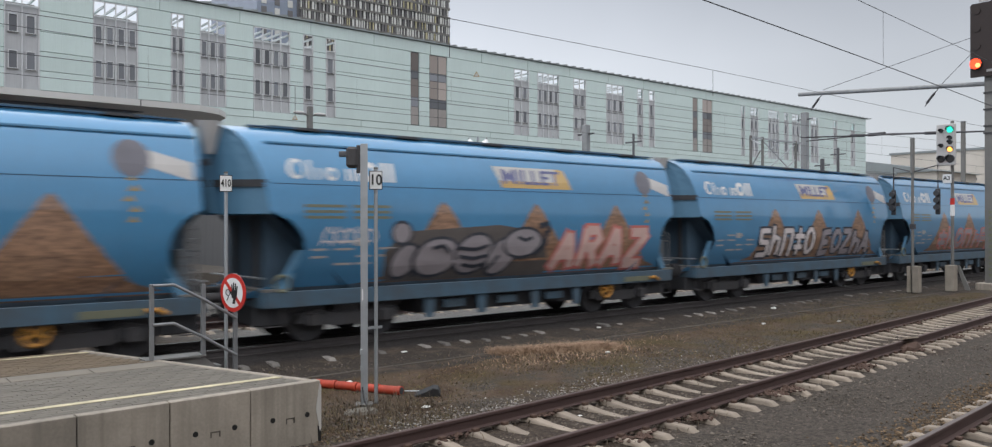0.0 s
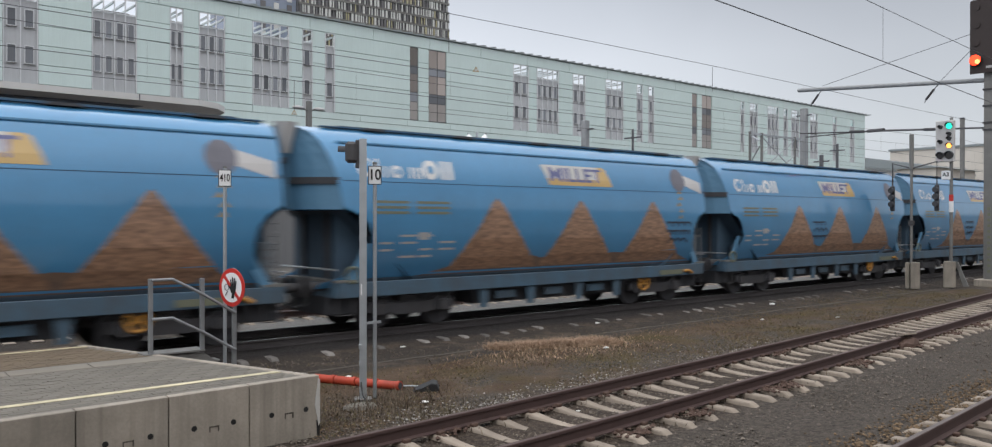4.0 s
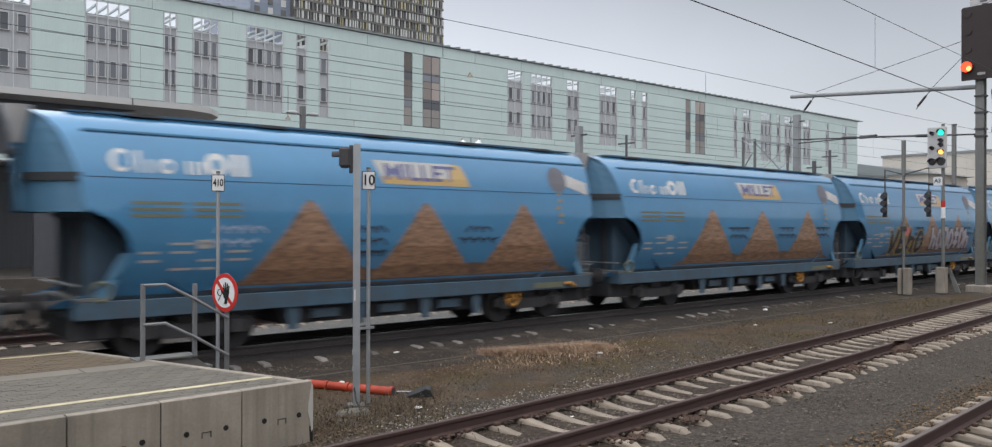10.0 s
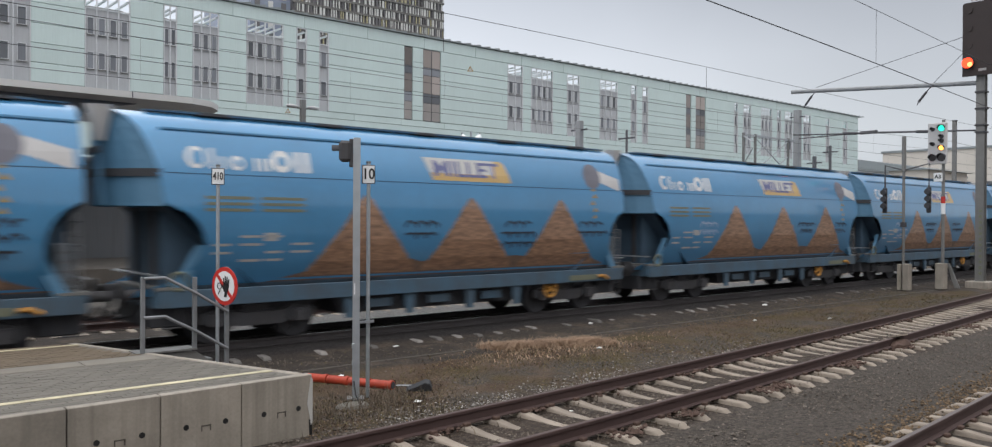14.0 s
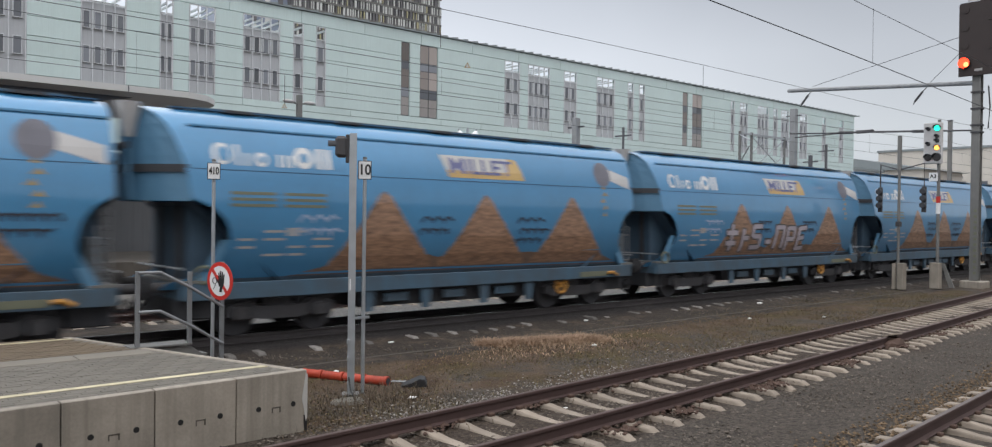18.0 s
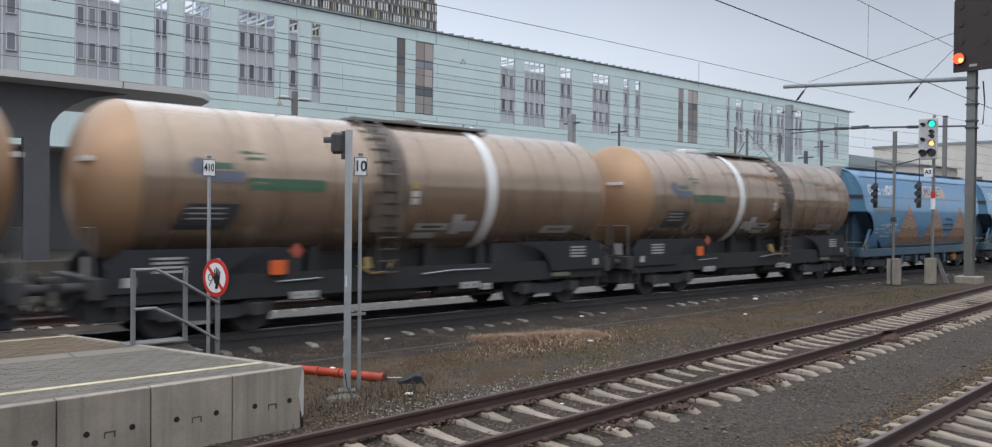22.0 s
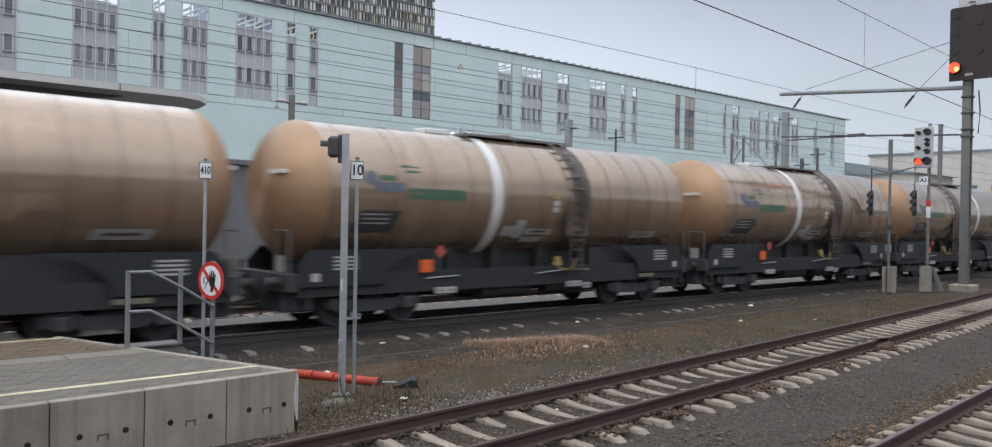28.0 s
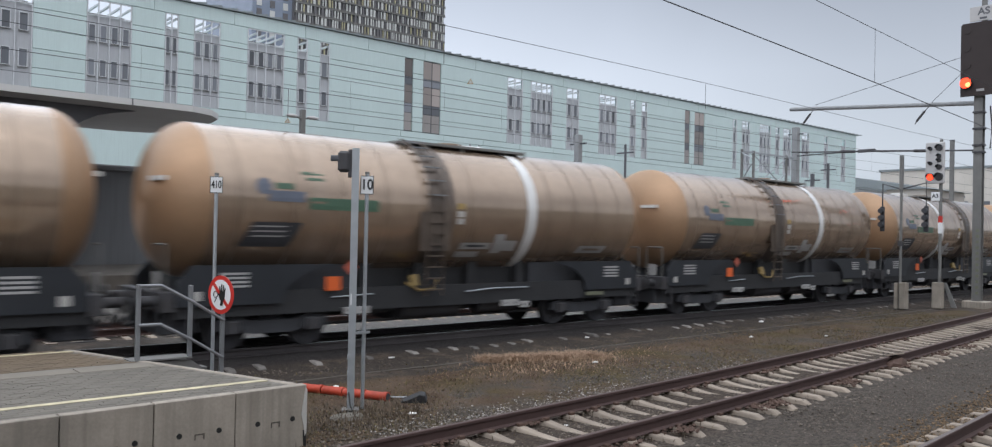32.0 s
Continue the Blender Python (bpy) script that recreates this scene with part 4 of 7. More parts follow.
# ---------------------------------------------------------------- behind the viewer
def unseen_side():
    """Plain unseen platform and front, added to close the viewer's side and shape reflections."""
    pf = thing("near_platform", "unseen plain platform slab added on the viewer's side", "platform", kind="structure")
    bm = B()
    xs = [-60 + 4 * i for i in range(36)]
    prism(bm, [(x, third_y(x) - 1.72) for x in xs] + [(80, -9.0), (-60, -9.0)], -0.4, 0.55, "z")
    part("slab", bm, M["paver"], pf)
    b = thing("station_building", "long unseen plain block added to bound the sky in reflections", "building", kind="structure")
    bm = B()
    # the added block's height sets where reflected sky ends on the tanks
    box(bm, -120, 140, -24, -9.2, -0.3, 5.6)
    part("wall", bm, M["station"], b)
    bm = B()
    box(bm, -121, 141, -24.5, -8.6, 5.6, 6.0)
    part("roof", bm, M["roof"], b)


unseen_side()

# ---------------------------------------------------------------- buildings behind the tracks
FY = 95.0
GROUPS = ((16.2, 19.4, 2), (24.5, 29.1, 4), (32.7, 34.2, 2), (36.0, 39.1, 3), (42.5, 47.3, 4), (49.1, 50.5, 1), (52.3, 53.7, 1),
          (84.7, 87.9, 2), (89.7, 94.5, 4), (97.8, 100.8, 2), (105.8, 110.4, 3), (114.0, 115.6, 1), (117.2, 118.8, 1),
          (146.4, 147.7, 1), (149.7, 152.6, 2), (156.4, 160.7, 3), (162.7, 164.4, 1), (165.9, 169.2, 2), (173.8, 177.2, 2), (184.1, 185.9, 1), (192.4, 194.6, 1))
STRIPS = ((65.5, 66.9, 1), (68.7, 71.8, 2), (130.2, 131.8, 1), (133.3, 136.5, 2))
ROWS_Z = (16.45, 18.45, 20.45, 22.5, 24.6, 26.65, 28.25)


def office_building():
    b = thing("office_building", "long office building clad in pale mint-green panels with grey window bays", "building")
    bm = B()
    box(bm, -40, 200, FY + 0.25, FY + 16, -0.3, 24.85)
    part("wall", bm, M["mint_dark"], b, "dark joints behind the cladding")
    # above the top windows the front goes on as a thin screen, open to the sky in the bays
    x = -40.0
    for a, c, _ in GROUPS:
        bm = B()
        box(bm, x, a - 0.02, FY + 0.2, FY + 0.42, 24.85, 26.62)
        part("screen_wall", bm, M["mint_dark"], b)
        x = c + 0.02
    bm = B()
    box(bm, x, 200, FY + 0.2, FY + 0.42, 24.85, 26.62)
    part("screen_wall", bm, M["mint_dark"], b)
    bm = B()
    box(bm, -40, 200, FY + 0.2, FY + 0.42, 26.62, 28.3)
    part("screen_top", bm, M["mint"], b)
    bm = B()
    box(bm, -40, 200, FY + 15.6, FY + 16, 24.85, 25.9)
    part("rear_parapet", bm, M["grey_clad"], b)
    bm = B()
    box(bm, -40, 200, FY + 0.0, FY + 0.24, -0.3, 9.0)
    part("lower_wall", bm, M["dim_clad"], b)
    bm = B()
    box(bm, -40, 200, FY - 0.02, FY + 0.24, 9.0, 15.55)
    part("plinth_wall", bm, M["mint"], b)
    x = -40.0
    while x < 199:
        bm = B()
        box(bm, x + 0.02, min(200, x + 7.5) - 0.02, FY - 0.05, FY + 0.2, 15.6, 16.40)
        part("base_panel", bm, M["mint"], b)
        x += 7.5
    # cladding panels between the bays
    bays = sorted([(a, c) for a, c, _ in GROUPS + STRIPS])
    x = -6.0
    meshes = {}
    for a, c in bays + [(200.0, 200.0)]:
        n = max(1, round((a - x) / 9.0))
        for k in range(n):
            p, q = x + (a - x) * k / n, x + (a - x) * (k + 1) / n
            for z0, z1 in zip(ROWS_Z[:-1], ROWS_Z[1:]):
                if z0 > 26:
                    continue
                key = (round(q - p, 2), round(z1 - z0, 2))
                if key not in meshes:
                    bm = B()
                    box(bm, 0.02, q - p - 0.02, -0.05, 0.2, 0.03, z1 - z0 - 0.03, 0.012)
                    meshes[key] = finish(bm, "cladding_panel", M["mint"])
                share("cladding_panel", meshes[key], b, pose(p, FY, z0))
        x = c
    x = -6.0
    while x < 199.9:
        w = min(9.36, 200 - x)
        bm = B()
        box(bm, x + 0.02, x + w - 0.02, FY - 0.05, FY + 0.2, 26.69, 28.22, 0.012)
        part("cladding_panel", bm, M["mint"], b)
        x += 9.36
    bm = B()
    box(bm, 200.0, 200.2, FY + 0.02, FY + 16, -0.3, 28.28)
    part("side_wall", bm, M["mint"], b)
    bm = B()
    box(bm, -40.2, 201.6, FY - 0.32, FY + 0.62, 28.30, 28.42)
    rf = part("roof", bm, M["roof"], b, "thin dark roof edge")
    bm = B()
    prism(bm, [(0, 0.02), (1.5, 0.02), (1.5, 0.26), (0.2, 0.06)], 0.0, 0.8, "y")
    tooth = finish(bm, "roof_rib", M["roof"])
    for k in range(110):
        share("roof_rib", tooth, rf, pose(-6 + 1.9 * k, FY - 0.26, 28.40))
    # window bays
    bm = B()
    box(bm, -0.36, 0.36, 0.06, 0.10, -0.93, 0.93)
    pane_me = finish(bm, "pane", M["pane"])
    bm = B()
    for p, q, r, s in ((-0.44, -0.36, -1.0, 1.0), (0.36, 0.44, -1.0, 1.0), (-0.36, 0.36, -1.0, -0.93), (-0.36, 0.36, 0.93, 1.0)):
        box(bm, p, q, -0.03, 0.1, r, s)
    frame_me = finish(bm, "window", M["white_frame"])
    bm = B()
    box(bm, -0.48, 0.48, -0.10, 0.06, -1.07, -1.0)
    sill_me = finish(bm, "window_sill", M["galv_dull"])
    for a, c, n in GROUPS:
        bm = B()
        box(bm, a + 0.03, c - 0.03, FY + 0.19, FY + 0.24, 16.45, 24.9)
        bay = part("window_bay", bm, M["grey_clad"], b, "grey window bay")
        bm = B()
        for k in range(n + 1):
            xx = a + 0.06 + (c - a - 0.12) * k / n
            box(bm, xx - 0.05, xx + 0.05, FY - 0.08, FY + 0.12, 16.45, 26.6)
        for z in (24.9, 26.52):
            box(bm, a + 0.02, c - 0.02, FY - 0.08, FY + 0.06, z, z + 0.1)
        part("bay_frame", bm, M["white_frame"], bay, "pale open metal framework")
        # beams that run back over the roof terrace, and its rail
        for k in range(n + 1):
            xx = a + 0.10 + (c - a - 0.20) * k / n
            bm = B()
            box(bm, xx - 0.09, xx + 0.09, FY + 0.3, FY + 5.2, 26.10, 26.32)
            part("terrace_beam", bm, M["white_frame"], bay, "pale beam over the open roof terrace")
        bm = B()
        box(bm, a - 0.6, c + 0.6, FY + 5.2, FY + 5.4, 26.06, 26.36)
        part("terrace_beam", bm, M["white_frame"], bay)
        bm = B()
        for xx in (a - 0.5, (a + c) / 2, c + 0.5):
            box(bm, xx - 0.08, xx + 0.08, FY + 5.22, FY + 5.38, 24.85, 26.1)
        part("terrace_post", bm, M["white_frame"], bay)
        bm = B()
        box(bm, a, c, FY + 2.6, FY + 2.66, 25.62, 25.70)
        part("terrace_rail", bm, M["galv_dull"], bay)
        wd = (c - a) / n
        s = min(1.0, wd * 0.62 / 0.88)
        for k in range(n):
            for zc in (23.05, 19.35):
                wn_ = share("window", frame_me, b, pose(a + wd * (k + 0.5), FY + 0.06, zc) @ Matrix.Diagonal((s, 1, 0.93, 1)))
                share("pane", pane_me, wn_, Matrix.Identity(4))
                share("window_sill", sill_me, wn_, Matrix.Identity(4))
    for a, c, n in STRIPS:
        bm = B()
        box(bm, a, c, FY + 0.12, FY + 0.22, 16.45, 26.65)
        st = part("stair_window", bm, M["dark_grey"], b, "tall brownish strip window")
        wd = (c - a) / n
        for k in range(n):
            for z0, z1, m_ in ((16.55, 19.0, "strip"), (19.1, 20.3, "pane"), (20.4, 22.9, "strip_pane"), (23.0, 24.0, "pane"), (24.1, 26.55, "strip_pane")):
                bm = B()
                box(bm, a + wd * k + 0.08, a + wd * (k + 1) - 0.08, FY + 0.06, FY + 0.13, z0, z1)
                part("strip_pane", bm, M[m_], st)


office_building()


def tower():
    t = thing("tower_block", "high-rise with a facade of pale, ochre and dark upright fins", "building")
    bm = B()
    box(bm, 128, 190, 250.4, 290, -0.3, 104)
    part("core", bm, M["fin_d"], t)
    bm = B()
    box(bm, 114, 128, 252, 290, -0.3, 104)
    part("glass_wing", bm, M["tower_glass"], t, "blue-grey glazed wing")
    rng = random.Random(5)
    for k in range(3):
        for j in range(14):
            bm = B()
            x = 115.5 + 4.6 * k
            z = 58 + 3.3 * j
            box(bm, x, x + 1.7, 251.8, 252.1, z, z + 2.3)
            part("wing_window", bm, M["fin_w"] if (j + k) % 2 else M["fin_d"], t)
    groups = {"fin_w": B(), "fin_y": B(), "fin_d": B()}
    for j in range(15):
        z = 55 + 3.3 * j
        bm = B()
        box(bm, 127.9, 190.3, 249.7, 250.5, z + 2.55, z + 3.3)
        part("floor_band", bm, M["galv_dull"], t)
        x = 128.3
        while x < 190:
            wd = rng.choice((0.35, 0.35, 0.5, 0.8))
            key = rng.choices(("fin_w", "fin_y", "fin_d"), (0.55, 0.2, 0.25))[0]
            v = [groups[key].verts.new(p) for p in ((x, 250.05, z), (x + wd, 250.05, z), (x + wd, 250.05, z + 2.55), (x, 250.05, z + 2.55), (x, 249.75, z), (x + wd, 249.75, z), (x + wd, 249.75, z + 2.55), (x, 249.75, z + 2.55))]
            for q in ((4, 5, 6, 7), (0, 4, 7, 3), (5, 1, 2, 6), (3, 7, 6, 2)):
                groups[key].faces.new([v[i] for i in q])
            x += wd + rng.choice((0.45, 0.7, 0.95))
    for key, bm in groups.items():
        tagged(part("facade_screen", bm, M[key], t), kind="stuff")
    bm = B()
    box(bm, 127.0, 191.5, 249.0, 291, 104, 105)
    part("roof_slab", bm, M["galv_dull"], t)


tower()


def far_houses():
    h = thing("beige_hall", "plain beige industrial hall far behind the signals", "building")
    bm = B()
    box(bm, 340, 400, 96, 151, -0.3, 30.5)
    part("wall", bm, M["beige"], h)
    bm = B()
    box(bm, 339.5, 400.5, 95.5, 151.5, 30.5, 31.3)
    part("roof", bm, M["roof"], h)
    for k in range(6):
        bm = B()
        box(bm, 339.9, 340.0, 103 + 7.5 * k, 106 + 7.5 * k, 12, 18)
        part("window", bm, M["pane"], h)
    g = thing("low_house", "low building with a dark pitched roof", "building")
    bm = B()
    box(bm, 255, 285, 100, 126, -0.3, 18.0)
    part("wall", bm, M["beige"], g)
    bm = B()
    prism(bm, [(98, 18.0), (128, 18.0), (124, 22.5)], 254, 286, "x")
    part("roof", bm, M["roof"], g)
    for x0, x1, y, z, nm in ((215, 250, 118, 17, "yard_shed"), (290, 335, 126, 19, "yard_shed")):
        s = thing(nm, "low pale shed in the railway yard", "building")
        bm = B()
        box(bm, x0, x1, y - 8, y + 4, -0.3, z)
        part("wall", bm, M["white_frame"], s)
        bm = B()
        box(bm, x0 - 0.5, x1 + 0.5, y - 8.6, y + 4.6, z, z + 0.7)
        part("roof", bm, M["roof"], s)


far_houses()


def station_canopy():
    c = thing("platform_canopy", "grey station canopy with a rounded end and an arched beam", "canopy")
    bm = B()
    pts = [(-40, 34), (12.9, 34), (13.9, 34.5), (14.6, 35.5), (14.9, 37), (14.9, 42), (14.3, 43.6), (12.9, 44), (-40, 44)]
    prism(bm, pts, 7.24, 7.49, "z")
    part("roof_slab", bm, M["canopy"], c, "flat grey roof with a rounded corner")
    for k in range(5):
        bm = B()
        box(bm, 10.5 - 8 * k, 10.54 - 8 * k, 33.985, 34.0, 7.24, 7.49)
        part("fascia_joint", bm, M["dark_grey"], c)
    # dark grey puts the shade below the roof into the beam's colour
    bm = B()
    arch = [(-40, 7.24), (11.2, 7.24), (10.4, 7.10), (9.75, 6.93), (9.15, 6.62), (8.65, 6.2), (8.38, 5.8), (8.3, 5.3), (8.3, -0.3), (7.4, -0.3), (7.4, 5.2), (-40, 5.2)]
    prism(bm, arch, 35.6, 36.0, "y")
    part("arched_beam", bm, M["dark_grey"], c, "arched beam in dark grey for the shade under the roof")
    bm = B()
    box(bm, -40, 42.0, 44.5, 44.9, -0.3, 5.25)
    box(bm, -40, 42.5, 44.2, 45.2, 5.25, 5.45)
    part("rear_wall", bm, M["dim_clad"], c, "dark wall with a pale coping below the canopy")
    for k in range(4):
        bm = B()
        rod(bm, (3.0 - 9 * k, 39, -0.3), (3.0 - 9 * k, 39, 7.2), 0.2, seg=16)
        part("column", bm, M["dark_grey"], c, smooth=True)
    p = thing("far_platform", "grey island platform under the canopy", "platform", kind="structure")
    bm = B()
    box(bm, -40, 16, 34.5, 44, -0.3, 0.5)
    part("slab", bm, M["edging"], p)


station_canopy()


# ---------------------------------------------------------------- masts, wires and signals
def wire(name, pts, r=0.008, label="thin dark overhead wire", parent=None):
    bm = B()
    path_tube(bm, pts, r, 6)
    ob = part(name, bm, M["wire"], parent)
    if parent is None:
        tagged(ob, label, "overhead wire")
    return ob


def catenary(fy, zc, zm, x0, x1, span, label, r=0.007, first=0.0, rc=0.007, hung=0.0):
    """Contact wire and sagging messenger wire with droppers."""
    c = thing("catenary", label, "overhead wire")
    n = int((x1 - x0) / 3)
    wire("contact_wire", [(x0 + (x1 - x0) * i / n, fy(x0 + (x1 - x0) * i / n), zc) for i in range(n + 1)], rc, parent=c)

    def zmess(x):
        u = ((x - first) % span) / span
        return zm - 4 * 0.42 * u * (1 - u)
    wire("messenger_wire", [(x0 + (x1 - x0) * i / n, fy(x0 + (x1 - x0) * i / n), zmess(x0 + (x1 - x0) * i / n)) for i in range(n + 1)], r, parent=c)
    x = x0 + 1.5
    while x < min(x1, 80):
        if x > hung:
            wire("dropper", [(x, fy(x), zc), (x, fy(x), zmess(x))], r * 0.28, parent=c)
        x += 6.1
    return c


catenary(near_y, 6.16, 7.75, -30, 160, 60, "overhead line above the unused track", 0.007, -22, 0.010, 40.0)
catenary(lambda x: TRAIN_Y, 5.63, 6.75, -80, 200, 64, "overhead line above the main track", 0.007, -18)
catenary(lambda x: 21.7, 6.0, 7.3, -80, 200, 64, "overhead line above the farther track", 0.007, -4)
far_mast = thing("far_mast", "grey steel mast with an arm holding the overhead line", "mast", pose(-4, 24.2, 0))
far_bm = B()
box(far_bm, -0.12, 0.12, -0.12, 0.12, -0.3, 8.2)
part("column", far_bm, M["galv_dull"], far_mast)
far_bm = B()
path_tube(far_bm, [(0, 0, 7.0), (0, -2.5, 7.29)], 0.03, 8)
part("arm", far_bm, M["galv_dull"], far_mast)
far_bm = B()
path_tube(far_bm, [(0, 0, 6.2), (0, -2.5, 6.0)], 0.025, 8)
part("steady_arm", far_bm, M["galv_dull"], far_mast)
wire("feeder_wire", [(-60 + 6 * i, TRAIN_Y, 7.86 + 0.04 * math.sin(i)) for i in range(45)], 0.008, "long feeder wire above the main track")
for x, z0, z1 in ((12.95, 6.85, 7.85), (24.5, 7.0, 7.86), (16.9, 5.65, 6.45)):
    wire("hanger_wire", [(x, TRAIN_Y, z0), (x, TRAIN_Y, z1)], 0.007, "thin vertical hanger wire")


def warning_triangle(x, y, z, s=0.24):
    t = thing("warning_triangle", "small pale warning triangle with ochre border hung on a wire", "sign", facing(x, y, z))
    bm = B()
    prism(bm, [(-s, 0), (s, 0), (0, s * 1.7)], -0.01, 0.0, "y")
    part("border", bm, M["ochre"], t)
    bm = B()
    prism(bm, [(-s * 0.62, s * 0.2), (s * 0.62, s * 0.2), (0, s * 1.3)], -0.014, -0.009, "y")
    part("field", bm, M["pale"], t)


wire("hanger_wire", [(19.1, near_y(19.1), 6.16), (19.1, near_y(19.1), 7.41)], 0.004, "thin vertical hanger wire")
warning_triangle(13.85, TRAIN_Y, 6.44, 0.085)
warning_triangle(8.60, TRAIN_Y + 0.006, 4.87, 0.062)
wire("hanger_wire", [(8.60, TRAIN_Y, 4.86), (8.60, TRAIN_Y, 5.635)], 0.006, "thin vertical hanger wire")


def platform_lamp(x, y, z):
    p = thing("platform_lamp", "slim grey lamp post with two white conical shades", "lamp post", facing(x, y, 0))
    bm = B()
    rod(bm, (0, 0, -0.35), (0, 0, z + 0.22), 0.045, seg=10)
    part("post", bm, M["galv"], p, smooth=True)
    bm = B()
    rod(bm, (-0.36, 0, z - 0.02), (0.36, 0, z - 0.02), 0.022, seg=8)
    part("cross_arm", bm, M["galv"], p)
    for e in (-1, 1):
        bm = B()
        bmesh.ops.create_cone(bm, cap_ends=True, segments=20, radius1=0.22, radius2=0.04, depth=0.24, matrix=pose(e * 0.30, 0, z, 0, e * 14, 0))
        shade = part("shade", bm, M["sign_white"], p, "white conical lamp shade")
        bm = B()
        rod(bm, (e * 0.33, 0, z + 0.11), (e * 0.34, 0, z + 0.17), 0.035, seg=10)
        part("cap", bm, M["galv"], shade)


platform_lamp(19.99, 24.5, 5.66)


def boom_mast():
    m = thing("catenary_mast", "tall grey steel mast with a long boom over two tracks", "mast", pose(38.48, 12.95, 0))
    bm = B()
    prism(bm, [(-0.15, -0.17), (-0.13, -0.17), (-0.13, -0.012), (0.13, -0.012), (0.13, -0.17), (0.15, -0.17), (0.15, 0.17), (0.13, 0.17), (0.13, 0.012), (-0.13, 0.012), (-0.13, 0.17), (-0.15, 0.17)], -0.2, 10.6, "z")
    part("mast_column", bm, M["galv_dull"], m, "weathered steel column")
    bm = B()
    rod(bm, (0, 0.1, 8.44), (0, 8.7, 9.02), 0.098, seg=12)
    part("boom", bm, M["mast_grey"], m, smooth=True)
    bm = B()
    path_tube(bm, [(0, 0.1, 6.42), (0, 8.6, 6.85)], 0.03, 8)
    for y, z in ((2.3, 6.54), (5.7, 6.71)):
        rod(bm, (0, y - 0.35, z - 0.02), (0, y + 0.35, z + 0.02), 0.07, seg=10)
    part("lower_arm", bm, M["black_steel"], m, "thin dark arm with insulators")
    for y, z in ((7.45, 8.9), (2.05, 8.5)):
        bm = B()
        rod(bm, (0, y, z), (0, y + 0.18, z - 0.2), 0.02, seg=6)
        rod(bm, (0, y + 0.18, z - 0.2), (0, y + 0.52, z - 0.62), 0.055, seg=8)
        rod(bm, (0, y + 0.52, z - 0.62), (0, y + 0.58, z - 0.75), 0.02, seg=6)
        part("insulator", bm, M["black_steel"], m)
    for a, b in (((0, 7.4, 9.1), (0, 0.2, 10.6)), ((0, 2.0, 8.6), (0, 0.2, 10.3))):
        bm = B()
        rod(bm, a, b, 0.012, seg=6)
        part("stay_rod", bm, M["wire"], m)
    bm = B()
    for z in (8.0, 6.6, 6.3, 7.3):
        box(bm, -0.19, 0.19, -0.21, 0.21, z, z + 0.07)
    path_tube(bm, [(0.2, -0.35, 8.3), (0.2, -0.42, 7.4), (0.2, -0.36, 6.5)], 0.03, 6)
    part("clamp", bm, M["black_steel"], m)
    for k in range(12):
        bm = B()
        box(bm, -0.17, -0.152, -0.10, 0.02, 0.3 + 0.24 * k, 0.42 + 0.24 * k)
        part("warning_stripe", bm, M["ochre_dim"], m, "faded yellow hazard stripe")
    bm = B()
    box(bm, -0.45, 0.45, -0.45, 0.45, -0.3, 0.02, 0.03)
    part("mast_foot", bm, M["conc"], m)


boom_mast()


def signal_board():
    s = thing("main_signal", "dark brown signal board showing a red light on the mast", "railway signal", pose(38.2, 12.72, 8.71))
    bm = B()
    pts = [(0.88, 0.0), (0.88, 3.04), (0.82, 3.12), (-0.82, 3.12), (-0.88, 3.04), (-0.88, 0.0)]
    prism(bm, pts, -0.06, 0.0, "x")
    part("board", bm, M["brown_board"], s)
    bm = B()
    rod(bm, (-0.24, 0.62, 0.55), (-0.06, 0.62, 0.55), 0.23, seg=20)
    h = part("lamp_hood", bm, M["brown_board"], s, smooth=True)
    bm = B()
    rod(bm, (-0.262, 0.62, 0.55), (-0.24, 0.62, 0.55), 0.22, seg=20)
    part("red_light", bm, M["red_lamp"], h, "lit red lamp")
    bm = B()
    rod(bm, (-0.27, 0.52, 0.47), (-0.262, 0.52, 0.47), 0.10, seg=14)
    part("bright_reflection", bm, M["red_core"], h)
    for y, z in ((0.62, 1.3), (0.62, 2.05), (0.62, 2.8), (-0.3, 1.2), (-0.3, 2.4)):
        bm = B()
        rod(bm, (-0.09, y, z), (-0.06, y, z), 0.14, seg=18)
        part("dark_lamp", bm, M["brown_board"], s)
    bm = B()
    box(bm, -0.08, -0.06, -0.05, 0.25, 0.18, 0.28)
    part("white_mark", bm, M["grey_mark"], s)
    bm = B()
    box(bm, 0.0, 0.12, -0.3, 0.4, 0.2, 0.35)
    box(bm, 0.0, 0.12, -0.3, 0.4, 2.6, 2.75)
    part("bracket", bm, M["black_steel"], s)
    p = thing("signal_name_plate", "pale plate with the signal's letters above the board", "sign", pose(38.2, 12.72, 11.87))
    bm = B()
    box(bm, -0.06, -0.02, -0.6, 0.55, 0.0, 0.62, 0.01)
    part("plate", bm, M["sig_grey"], p)
    ob = letters("AS", 0.42, p, "plate_letters", M["dark_grey"], pose(-0.066, 0.0, 0.38, 90, 0, -90))
    bm = B()
    box(bm, -0.066, -0.06, -0.12, 0.16, 0.06, 0.15)
    part("small_bar", bm, M["dark_grey"], p)
    bm = B()
    box(bm, -0.0, 0.08, -0.1, 0.1, -0.3, 1.2)
    part("plate_post", bm, M["galv_dull"], p)


signal_board()


LAMP_FLAPS = []


